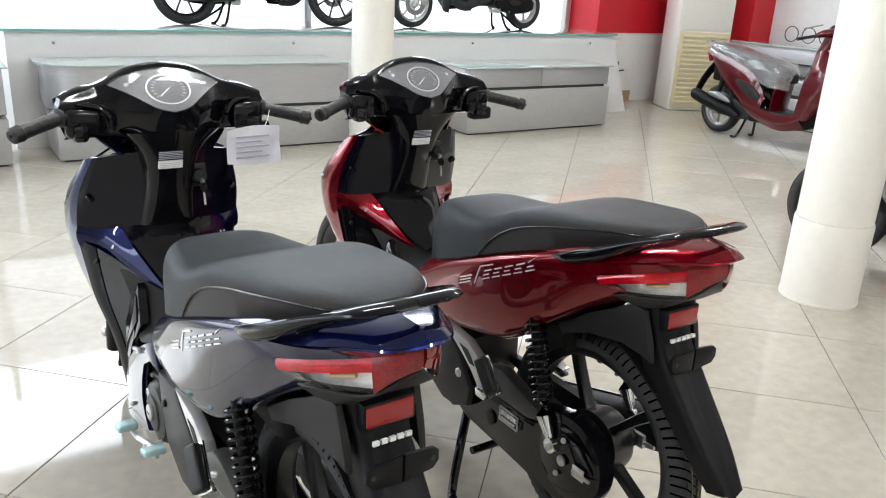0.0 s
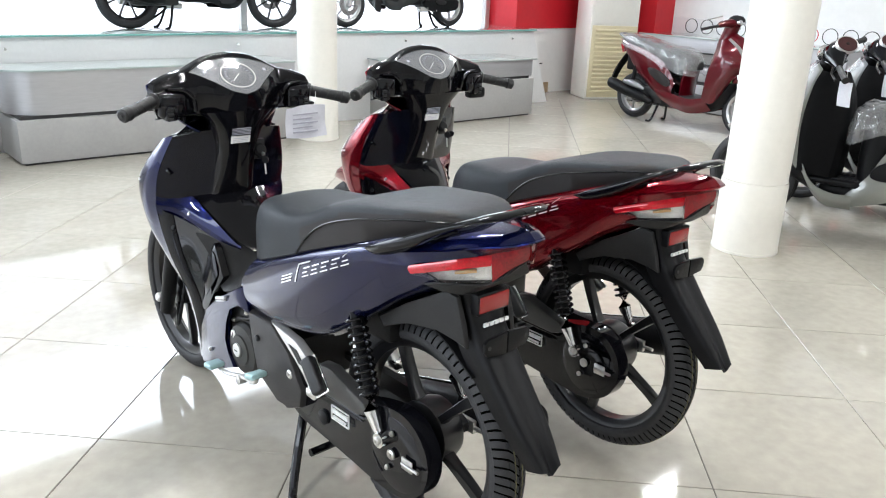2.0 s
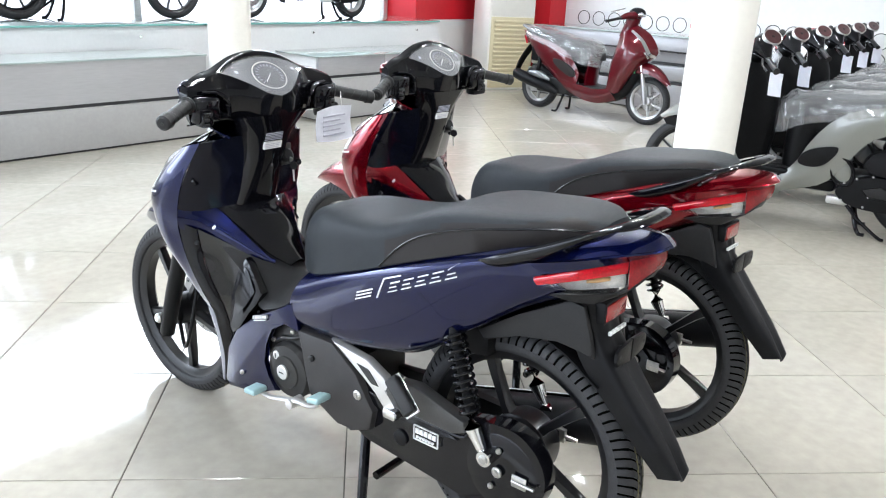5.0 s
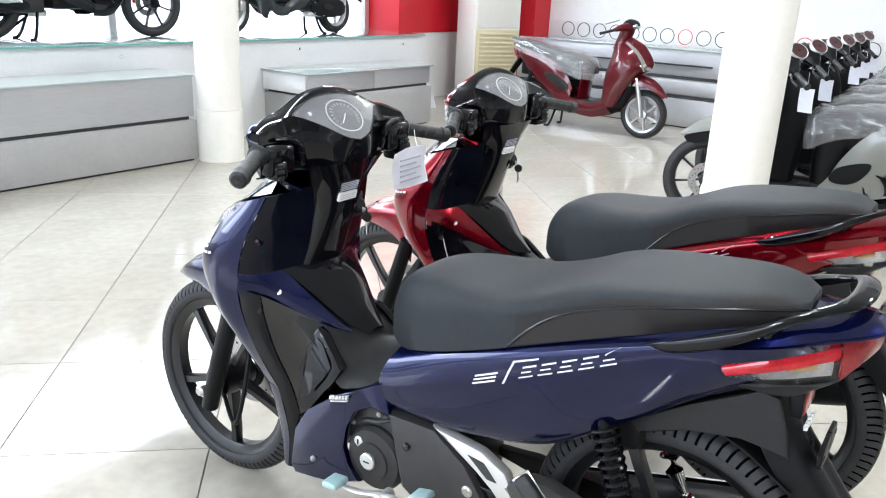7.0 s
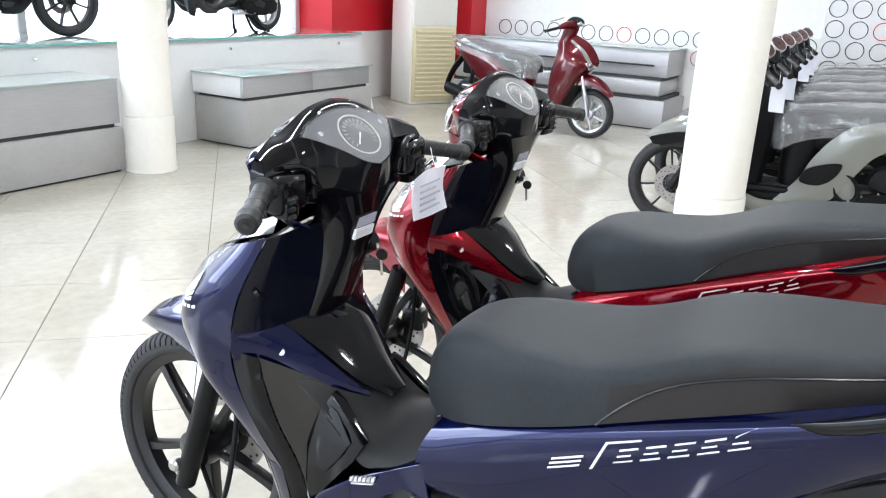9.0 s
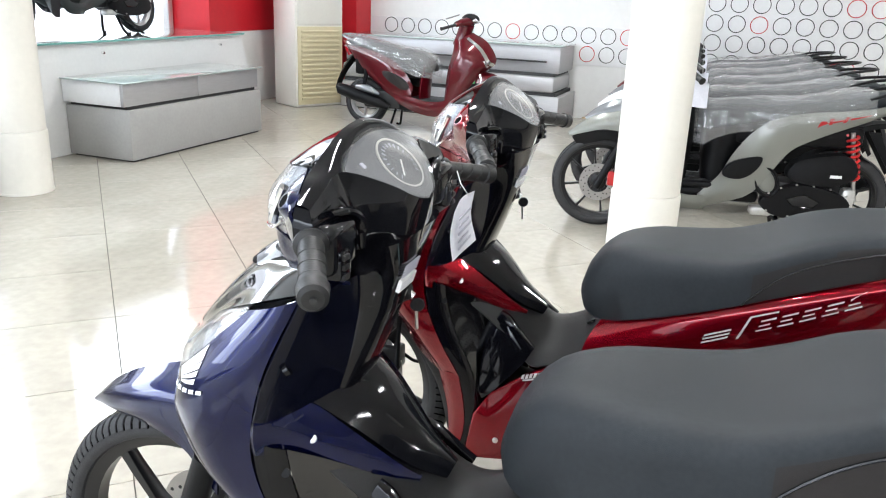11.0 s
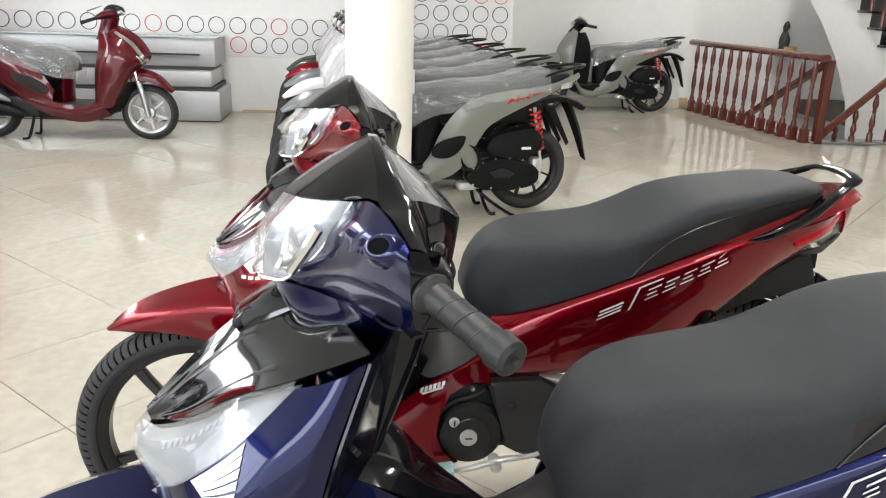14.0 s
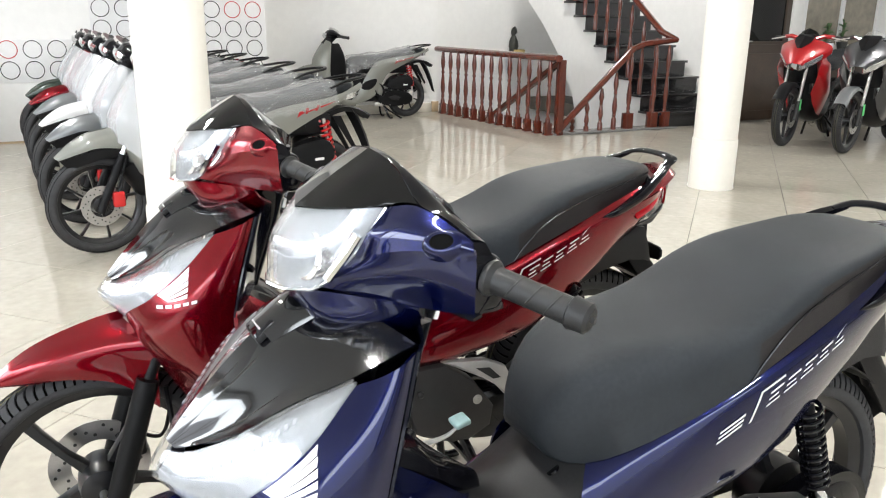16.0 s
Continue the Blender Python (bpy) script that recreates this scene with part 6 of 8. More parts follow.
        part("switch_housing", bx(0.818, 0.858, 0.196 * s - 0.040, 0.196 * s + 0.040, 0.950, 1.018, 0.014, seg=3), gloss, ob, "black switch housing")
    # instrument cluster
    face = [[(0.853, 0.130, 1.062), (0.857, 0.124, 1.067), (0.861, 0.110, 1.076)], [(0.820, 0.086, 1.042), (0.845, 0.088, 1.064), (0.867, 0.084, 1.084)], [(0.790, 0.042, 1.015), (0.830, 0.046, 1.054), (0.871, 0.046, 1.092)], [(0.782, 0.0, 1.006), (0.827, 0.0, 1.053), (0.873, 0.0, 1.095)]]
    face += [[(x, -y, z) for x, y, z in c] for c in face[2::-1]]
    met = part("instrument_panel", sk(face, nu=8, nv=24, thick=-0.004), METERB, b, "instrument panel with round speedometer")
    dm = pose(0.828, 0.0, 1.0540, 0, -45, 0) @ Matrix.Diagonal((0.95, 1.12, 1, 1))
    part("dial", lt([(0.043, -0.004), (0.043, 0.003)], 40, dm), DIALB, met, "dark speedometer dial")
    part("dial_rim", lt([(0.043, -0.004), (0.0475, -0.004), (0.047, 0.004), (0.044, 0.004)], 40, dm, True), ALU, met, "silver dial rim")
    marks = bmesh.new()
    for k in range(17):
        a = radians(-130 + k * 16.25)
        box(marks, 0.030, 0.037, -0.0008, 0.0008, 0.003, 0.0042, m=dm @ Euler((0, 0, a)).to_matrix().to_4x4())
    part("dial_marks", marks, INKG, met, smooth=0)
    part("needle", bx(-0.004, 0.030, -0.001, 0.001, 0.0045, 0.006, m=dm @ Euler((0, 0, 2.4)).to_matrix().to_4x4()), WHITEP, met, "pale needle", 0)
    for y in (0.078, 0.092, -0.078, -0.092):
        part("gauge", bx(0.0, 0.010, -0.005, 0.005, 0.0, 0.002, 0.001, m=pose(0.840, y, 1.0625, 0, -42, 0)), INKG, met, "small side gauge")
    gl_ = [[(0.853, 0.134, 1.0665), (0.858, 0.128, 1.072), (0.864, 0.112, 1.082)], [(0.816, 0.088, 1.0475), (0.842, 0.090, 1.070), (0.869, 0.085, 1.0895)], [(0.786, 0.042, 1.0215), (0.826, 0.046, 1.061), (0.873, 0.046, 1.098)], [(0.778, 0.0, 1.012), (0.822, 0.0, 1.060), (0.875, 0.0, 1.102)]]
    gl_ += [[(x, -y, z) for x, y, z in c] for c in gl_[2::-1]]
    part("meter_glass", sk(gl_, nu=12, nv=24, thick=0.002), METERG, met, "clear domed meter glass").visible_shadow = False
    # grips and switches
    for s in (1, -1):
        p0, p1 = Vector((0.846, 0.238 * s, 0.998)), Vector((0.783, 0.352 * s, 0.973))
        g = part("grip", tb([p0, p0.lerp(p1, 0.03), p0.lerp(p1, 0.06), p0.lerp(p1, 0.10), p0.lerp(p1, 0.5), p0.lerp(p1, 0.80), p0.lerp(p1, 0.82), p0.lerp(p1, 0.84), p0.lerp(p1, 0.86), p0.lerp(p1, 0.97), p1], [0.020, 0.0225, 0.0225, 0.0165, 0.016, 0.0165, 0.0195, 0.0195, 0.0185, 0.018, 0.013], 20), RUBBER, b, "black rubber handlebar grip")
        u = (p1 - p0).normalized()
        for k in range(3):
            c = p0.lerp(p1, 0.28 + 0.19 * k)
            part("grip_rib", lt([(0.0160, -0.0016), (0.0172, 0), (0.0160, 0.0016)], 20, Matrix.Translation(c) @ (u.to_track_quat("Z", "Y").to_matrix().to_4x4()) @ pose(0, 0, 0, 26, 0, 0) @ Matrix.Diagonal((1, 1.08, 1, 1))), RUBBER, g)
        part("grip_end", lt([(0.004, 0), (0.004, 0.004)], 10, Matrix.Translation(p1) @ u.to_track_quat("Z", "Y").to_matrix().to_4x4()), GAPB, g)
        sw = part("switch_block", bx(0.812, 0.85, 0.205 * s - 0.018, 0.205 * s + 0.018, 0.942, 0.985, 0.010), GLOSSB, b, "black switch block")
        for k in range(3):
            part("switch_button", bx(0.810, 0.818, 0.212 * s - 0.010, 0.212 * s + 0.006, 0.945 + 0.013 * k, 0.953 + 0.013 * k, 0.002), DARKG, sw)
    part("lever_clamp", bx(0.832, 0.872, -0.262, -0.19, 0.925, 0.965, 0.01), MATTB, b)
    if tag:
        tg = thing("paper_tag", m @ pose(0.785, -0.195, 0.965, 0, 0, 4), "white printed paper tag hanging from a handlebar", "paper tag")
        part("sheet", sk([[(0.0, -0.072, -0.006), (0.005, 0.0, -0.002), (0.0, 0.072, -0.010)], [(0.006, -0.074, -0.05), (0.0, 0.0, -0.052), (0.006, 0.072, -0.05)], [(-0.006, -0.073, -0.098), (0.004, 0.0, -0.102), (0.0, 0.074, -0.094)]], nu=8, nv=8, thick=0.0008), PAPER, tg)
        part("string", tb([(0.0, -0.03, -0.006), (0.02, -0.05, 0.01), (0.03, -0.06, 0.03)], 0.001, 5), WHITEP, tg)
        bars(tg, "print_bar", (-0.0035, 0.05, -0.03), (0, -1, 0), (0, 0, 1), [(0.0, 0.09 - 0.02 * (k % 2), -0.013 * k, -0.013 * k + 0.004, 0) for k in range(5)], INKG, 0.0008)
    return b


underbone(pose(0.482, 1.070, 0.014, 0, 0.75, 92.1), BLUE, "dark blue", True)
underbone(pose(1.188, 1.097, 0.02, 0, 1.0, 90), RED, "dark red", False)

# ---- scooters ----


def wrap_mesh(bm, stations, seed, lift=0.02, droop=0.05):
    """A crumpled clear sheet over a seat."""
    keys = [catmull([(s[0], s[i], 0) for s in stations], 34) for i in (1, 2, 3)]
    n = 26
    rows = []
    for i in range(35):
        x, w, zb, zt = keys[0][i].x, keys[0][i].y + lift, keys[1][i].y - droop, keys[2][i].y + lift
        row = []
        for k in range(n + 1):
            a = math.pi * k / n
            c, s = math.cos(a), math.sin(a)
            p = Vector((x, -w * math.copysign(abs(c) ** 0.5, c), zb + (zt - zb) * abs(s) ** 0.5))
            q = p * 13 + Vector((seed * 7.3, 0, 0))
            d = noise.noise(q) * 0.018 + noise.noise(q * 2.7) * 0.009 + abs(noise.noise(Vector((q.x * 0.5, q.y * 2.4, q.z * 2.4)))) * 0.014
            row.append(bm.verts.new(p + Vector((noise.noise(q + Vector((9, 0, 0))) * 0.012, -c * d, s * d))))
        rows.append(row)
    for r0, r1 in zip(rows, rows[1:]):
        for k in range(n):
            bm.faces.new((r0[k], r0[k + 1], r1[k + 1], r1[k]))
    return bm


SCOOT_SEAT = [(0.76, 0.06, 0.64, 0.685, 0.7), (0.735, 0.09, 0.635, 0.735, 0.55), (0.64, 0.12, 0.66, 0.775, 0.45), (0.46, 0.14, 0.70, 0.785, 0.42), (0.26, 0.148, 0.745, 0.80, 0.42),
              (0.06, 0.14, 0.775, 0.838, 0.42), (-0.10, 0.12, 0.80, 0.862, 0.42), (-0.24, 0.08, 0.825, 0.872, 0.5), (-0.29, 0.04, 0.835, 0.862, 0.7)]


def scooter(m, paint, colour, group, seed, lead=False, stage=False, label=None, turned=False):
    rf, rr_, wb = (0.225, 0.215, 1.30) if lead else (0.272, 0.265, 1.30)
    rim = RIMS if lead else RIMB
    b = thing("scooter", m, label or f"{colour} scooter with a plastic wrapped seat", "scooter", group)
    wheel(b, "front_wheel", wb, rf, rf, 0.085 if lead else 0.082, 8 if not lead else 6, rim, "front tyre and rim", 10 + seed * 13, 0.016 if not lead else 0.026, disc=0.06, blocks=False)
    wheel(b, "rear_wheel", -0.05, rr_, rr_, 0.098, 8 if not lead else 5, rim, "rear tyre and rim", 25, 0.018 if not lead else 0.03, blocks=False)
    top = Vector((wb - 0.34, 0, 1.0))
    for s in (1, -1):
        ax = Vector((wb, 0.075 * s, rf))
        up = (Vector((top.x, 0.075 * s, top.z)) - ax).normalized()
        f = part("fork_leg", tb([ax - up * 0.03, ax + up * 0.16, ax + up * 0.30], [0.022, 0.024, 0.020], 14), RIMS if lead else MATTB, b, "fork leg")
        part("fork_tube", tb([ax + up * 0.28, ax + up * 0.46], 0.014, 10), CHROME, f)
    part("brake_caliper", bx(wb - 0.115, wb - 0.05, 0.07, 0.105, rf - 0.01, rf + 0.075, 0.012), REDSPR if not lead else STEEL, b, "red brake caliper" if not lead else "steel brake caliper")
    part("brake_hose", tb([(wb - 0.08, 0.09, rf + 0.07), (wb - 0.12, 0.10, rf + 0.2), (wb - 0.17, 0.05, rf + 0.33)], 0.005, 8, 12), MATTB, b)
    beak = [[(wb + 0.20, 0.004, 0.545), (wb + 0.12, 0.012, 0.612), (wb + 0.02, 0.018, 0.662), (wb - 0.13, 0.018, 0.690)], [(wb + 0.195, 0.026, 0.540), (wb + 0.11, 0.056, 0.590), (wb + 0.01, 0.066, 0.632), (wb - 0.13, 0.066, 0.655)], [(wb + 0.185, 0.030, 0.528), (wb + 0.09, 0.064, 0.562), (wb - 0.01, 0.074, 0.585), (wb - 0.13, 0.078, 0.575)]]
    if lead:
        beak = [[(x + 0.03, y, z - 0.095) for x, y, z in c] for c in beak]
    both("front_fender", beak, paint, b, f"{colour} pointed front fender", nu=16, nv=6)
    both("fender_lip", [[(x - 0.01, y * 0.98, z - 0.004) for x, y, z in beak[2]], [(x - 0.05, y * 0.95, z - 0.055) for x, y, z in beak[2]]], MATTB, b, nu=10, nv=3)
    # apron and leg shield
    wv = 1.12 if lead else 1.0
    low = 0.15 if lead else 0.36
    ap = [[(1.035, 0.0, 0.975), (1.115, 0.0, 0.87), (1.19, 0.0, 0.74), (1.195, 0.0, 0.62), (1.13, 0.0, 0.48)],
          [(1.025, 0.055 * wv, 0.965), (1.095, 0.085 * wv, 0.865), (1.165, 0.095 * wv, 0.73), (1.165, 0.085 * wv, 0.60), (1.11, 0.07 * wv, 0.45)],
          [(0.995, 0.095 * wv, 0.945), (1.04, 0.145 * wv, 0.845), (1.085, 0.165 * wv, 0.70), (1.085, 0.165 * wv, 0.52), (1.06, 0.14 * wv, low + 0.04)],
          [(0.985, 0.106 * wv, 0.93), (1.01, 0.150 * wv, 0.83), (1.03, 0.168 * wv, 0.68), (1.03, 0.168 * wv, 0.50), (1.015, 0.15 * wv, low)]]
    if lead:
        ap[3] = [(0.955, 0.108 * wv, 0.925), (0.955, 0.150 * wv, 0.82), (0.965, 0.168 * wv, 0.67), (0.97, 0.168 * wv, 0.50), (0.985, 0.15 * wv, low)]
    both("apron", ap, paint, b, f"glossy {colour} front apron", nu=18, nv=10)
    if turned:
        both("front_wrap", [[(x + 0.018 + 0.010 * noise.noise(Vector((x * 9 + seed, y * 9, z * 11))), y * 1.06 + 0.006, z + 0.012 * noise.noise(Vector((x * 7, y * 8 + seed, z * 9)))) for x, y, z in c[:4]] for c in ap], WRAPF, b, "crumpled clear wrap over the apron", nu=18, nv=12, thick=0.001)
    both("front_lamp", [[(1.10, 0.075 * wv, 0.80), (1.14, 0.07 * wv, 0.735), (1.165, 0.05, 0.665)], [(1.062, 0.115 * wv, 0.79), (1.11, 0.11 * wv, 0.72), (1.15, 0.08 * wv, 0.65)]], CLEARL, b, "clear front lamp", nu=8, nv=4, thick=-0.006)
    both("shield_back", [[(0.87, 0.0, 0.93), (0.815, 0.0, 0.78), (0.80, 0.0, 0.56), (0.82, 0.0, 0.33)], [(0.885, 0.075, 0.92), (0.835, 0.11, 0.79), (0.82, 0.125, 0.58), (0.835, 0.115, 0.33)], [(0.957, 0.112 * wv, 0.928), (0.957, 0.155 * wv, 0.82), (0.967, 0.174 * wv, 0.60), (0.985, 0.156 * wv, 0.36)]] + ([] if lead else [[(0.988, 0.108, 0.932), (1.013, 0.152, 0.832), (1.033, 0.171, 0.62), (1.018, 0.153, 0.36)]]), DEEPB, b, "dark leg shield inner panel", nu=12, nv=8, thick=-0.004)
    part("lower_front", tb([(1.12, 0, 0.50), (1.02, 0, 0.38), (0.9, 0, 0.30)], [0.09, 0.11, 0.09], 14), MATTB, b)
    # floor, skirts
    part("floorboard", bx(0.42, 0.95, -0.145, 0.145, 0.30, 0.335, 0.012), MATTB, b, "black rubber floorboard")
    for s in (1, -1):
        for k in range(3):
            part("floor_rib", bx(0.52, 0.84, s * (0.035 + 0.035 * k) - 0.006, s * (0.035 + 0.035 * k) + 0.006, 0.334, 0.340, 0.002), RUBBER, b)
    both("side_skirt", [[(1.00, 0.165 * wv, 0.42), (0.93, 0.168 * wv, 0.31), (0.82, 0.165, 0.262), (0.70, 0.16, 0.262)], [(1.00, 0.15, 0.37), (0.92, 0.162, 0.26), (0.82, 0.162, 0.215), (0.70, 0.158, 0.215)], [(0.98, 0.12, 0.33), (0.90, 0.13, 0.215), (0.82, 0.13, 0.175), (0.70, 0.13, 0.175)]], paint, b, "floor skirt", nu=14, nv=6)
    part("belly", bx(0.40, 0.9, -0.11, 0.11, 0.22, 0.30, 0.03), MATTB, b)
    # rear body
    sd = [[(0.74, 0.125, 0.262), (0.642, 0.148, 0.385), (0.585, 0.155, 0.51), (0.50, 0.158, 0.632), (0.39, 0.158, 0.713), (0.21, 0.154, 0.757), (-0.10, 0.135, 0.792), (-0.345, 0.05, 0.862)],
          [(0.745, 0.158, 0.222), (0.565, 0.172, 0.34), (0.50, 0.176, 0.45), (0.425, 0.176, 0.565), (0.325, 0.174, 0.645), (0.17, 0.168, 0.70), (-0.09, 0.142, 0.752), (-0.35, 0.055, 0.832)],
          [(0.75, 0.135, 0.178), (0.49, 0.152, 0.27), (0.395, 0.156, 0.38), (0.335, 0.156, 0.475), (0.265, 0.152, 0.56), (0.10, 0.146, 0.645), (-0.08, 0.118, 0.715), (-0.30, 0.045, 0.795)]]
    sp = both("side_panel", sd, paint, b, f"glossy {colour} rear side panel", nu=22, nv=10)
    for s in (1, -1):
        part("knee_panel", pl(rounded([(0.645, 0.385), (0.60, 0.472), (0.43, 0.518), (0.425, 0.47), (0.49, 0.385), (0.56, 0.37)], 2), 0.150 * s, 0.182 * s, 0.006), MATTB if not lead else SEATS, b, "dark oval side insert")
        if not lead:
            cv, o = (sd, (0, 1, 0)) if s > 0 else (flip(sd), (0, -1, 0))
            for q in [[(0.70, 0.62), (0.745, 0.52), (0.742, 0.40), (0.728, 0.40)], [(0.742, 0.60), (0.752, 0.60), (0.768, 0.32), (0.756, 0.32)], [(0.758, 0.56), (0.79, 0.50), (0.79, 0.42), (0.758, 0.47)], [(0.782, 0.60), (0.792, 0.60), (0.806, 0.30), (0.796, 0.30)], [(0.805, 0.50), (0.86, 0.42), (0.86, 0.36), (0.805, 0.40)]]:
                decal(sp[0 if s > 0 else 1], "name_bar", cv, [q], RED_P, o, 0.002, "red slanted bar", 3)
    part("seat_pedestal", tb([(0.62, 0, 0.26), (0.625, 0, 0.45), (0.61, 0, 0.66)], [0.10, 0.108, 0.12], 16), MATTB, b, "dark underseat panel")
    part("core", bx(-0.1, 0.60, -0.11, 0.11, 0.56, 0.69, 0.03), MATTB, b)
    part("seat", seat_mesh(bmesh.new(), SCOOT_SEAT), SEATS if lead else SEAT, b, "dark vinyl seat", 60)
    wr = wrap_mesh(bmesh.new(), [(0.80, 0.07, 0.60, 0.68), (0.75, 0.12, 0.60, 0.745)] + [q[:4] for q in SCOOT_SEAT[2:6]] + [(-0.03, 0.135, 0.80, 0.858), (-0.12, 0.125, 0.80, 0.868)], seed)
    part("seat_wrap", wr, WRAP, b, "crumpled clear plastic wrap over the seat", 50)
    for s in (1, -1):
        part("grab_rail", tb([(-0.08, 0.135 * s, 0.845), (-0.20, 0.115 * s, 0.880), (-0.34, 0.08 * s, 0.900), (-0.40, 0.0, 0.905)], [0.012, 0.016, 0.016, 0.016], 10, 18, 0.6), SILVER_P if lead else MATTB, b, "grab rail")
    both("tail_lamp", [[(-0.20, 0.105, 0.795), (-0.28, 0.075, 0.815), (-0.345, 0.0, 0.83)], [(-0.20, 0.10, 0.765), (-0.28, 0.07, 0.775), (-0.335, 0.0, 0.785)]], REDLENS if lead else CLEARL, b, "tail lamp lens", nu=8, nv=4, thick=-0.008)
    part("under_tail", sk([[(0.10, 0.11, 0.645), (-0.03, 0.095, 0.68), (-0.20, 0.07, 0.715), (-0.33, 0.05, 0.69), (-0.42, 0.04, 0.645)], [(0.08, 0.0, 0.635), (-0.05, 0.0, 0.67), (-0.20, 0.0, 0.72), (-0.34, 0.0, 0.70), (-0.44, 0.0, 0.65)], [(0.10, -0.11, 0.645), (-0.03, -0.095, 0.68), (-0.20, -0.07, 0.715), (-0.33, -0.05, 0.69), (-0.42, -0.04, 0.645)]], nu=16, nv=8, thick=0.03), MATTB, b, "black under-tail cover")
    part("rear_fender", sk([[(-0.27, 0.06, 0.70), (-0.33, 0.055, 0.60), (-0.385, 0.045, 0.48), (-0.45, 0.03, 0.32)], [(-0.31, 0.0, 0.71), (-0.365, 0.0, 0.61), (-0.42, 0.0, 0.485), (-0.47, 0.0, 0.30)], [(-0.27, -0.06, 0.70), (-0.33, -0.055, 0.60), (-0.385, -0.045, 0.48), (-0.45, -0.03, 0.32)]], nu=12, nv=8, thick=0.006), MATTB, b, "black rear fender")
    for s in (1, -1):
        part("fender_stay", pl([(-0.13, 0.66), (-0.19, 0.66), (-0.31, 0.43), (-0.295, 0.41)], 0.05 * s, 0.058 * s, 0.002), MATTB, b)
    part("hugger", sk([[(rr_ * 1.07 * math.cos(a), l, rr_ + rr_ * 1.07 * math.sin(a)) for a in (2.2, 1.8, 1.4, 1.0, 0.5)] for l in (0.055, 0.0, -0.055)], nu=12, nv=5), MATTB, b)
    # engine side
    cv = part("drive_cover", pl(rounded([(0.41, 0.235), (0.385, 0.29), (0.225, 0.362), (0.08, 0.345), (-0.06, 0.305), (-0.085, 0.24), (-0.06, 0.18), (0.16, 0.15), (0.34, 0.175)], 2), 0.085, 0.15, 0.014), MATTB, b, "transmission cover")
    part("cover_inset", pl([(0.26, 0.275), (0.17, 0.30), (0.09, 0.265), (0.12, 0.235), (0.22, 0.24)], 0.15, 0.154, 0.002), DARKG, cv)
    part("inset_edge", tb([(0.265, 0.152, 0.275), (0.17, 0.152, 0.305), (0.085, 0.152, 0.265), (0.12, 0.152, 0.23), (0.225, 0.152, 0.235), (0.265, 0.152, 0.275)], 0.003, 6), GLOSSB, cv)
    part("rear_hub_casting", bx(-0.10, -0.03, 0.06, 0.14, 0.19, 0.35, 0.02), ALU, b, "bare alloy casting")
    part("crank_casting", bx(0.30, 0.44, 0.05, 0.13, 0.16, 0.21, 0.015), ALU, b, "bare alloy casting")
    for x, z in ((0.36, 0.30), (0.30, 0.335), (0.22, 0.358), (0.13, 0.358), (0.04, 0.345), (-0.05, 0.31), (0.36, 0.20), (0.24, 0.175), (0.05, 0.17), (-0.06, 0.19)):
        bolt(cv, x, 0.148, z, 0.007)
    ab = part("air_box", pl(rounded([(0.29, 0.41), (0.27, 0.47), (0.21, 0.508), (0.06, 0.535), (-0.02, 0.54), (-0.075, 0.50), (-0.09, 0.41), (0.0, 0.37), (0.13, 0.36), (0.25, 0.38)], 2), 0.07, 0.165, 0.016), MATTB, b, "black air box")
    bars(ab, "badge", (0.06, 0.167, 0.412), (-1, 0, 0), (0, 0, 1), [(0, 0.06, 0, 0.016, 0)], WHITEP, 0.002)
    rg = across(0.385, 0.140, 0.365) @ Euler((0, 0, 0.45)).to_matrix().to_4x4() @ Matrix.Diagonal((0.78, 1.12, 1, 1))
    part("ring_cover", lt([(0.082, -0.03), (0.086, 0.012), (0.076, 0.024), (0.066, 0.020), (0.064, 0.004)], 32, rg), MATTB, b, "black rubber ring")
    part("ring_face", lt([(0.066, -0.01), (0.066, 0.002), (0.03, 0.012)], 28, rg), paint, b)
    part("engine", bx(-0.04, 0.36, -0.09, 0.085, 0.19, 0.36, 0.03), ENGINE, b)
    for s in (1, -1):
        sh = part("shock_absorber", tb([(-0.03, 0.118 * s, 0.66), (-0.10, 0.118 * s, 0.28)], 0.012, 10), STEEL, b, "rear shock absorber with red spring" if not lead else "rear shock absorber")
        part("coil", spring(bmesh.new(), (-0.032, 0.118 * s, 0.65), (-0.078, 0.118 * s, 0.40), 0.028, 8, 0.008), MATTB if lead else REDSPR, sh)
    mf = part("muffler", tb([(0.20, -0.13, 0.24), (0.10, -0.15, 0.26), (-0.10, -0.16, 0.31), (-0.24, -0.165, 0.345), (-0.27, -0.165, 0.35)], [0.03, 0.055, 0.06, 0.058, 0.04], 20, 16), MATTB, b, "muffler with bright shield")
    part("heat_shield", tb([(0.14, -0.175, 0.275), (0.0, -0.19, 0.30), (-0.12, -0.196, 0.33)], [0.02, 0.042, 0.03], 14, 10), CHROME, mf, "silver heat shield")
    # stand
    for s in (1, -1):
        part("centre_stand", tb([(0.30, 0.07 * s, 0.20), (0.26, 0.11 * s, 0.06), (0.23, 0.13 * s, 0.01), (0.20, 0.14 * s, 0.008)], 0.012, 8, 14), GLOSSB, b)
    part("side_stand", tb([(0.36, 0.10, 0.20), (0.25, 0.16, 0.10), (0.13, 0.20, 0.02), (0.10, 0.20, 0.012)], 0.010, 8, 14), GLOSSB, b, "side stand")
    # head
    nk = paint if lead else MATTB
    part("neck", tb([(1.03, 0, 0.90), (0.985, 0, 0.96), (0.955, 0, 1.02)], [0.06, 0.052, 0.075], 14), nk, b)
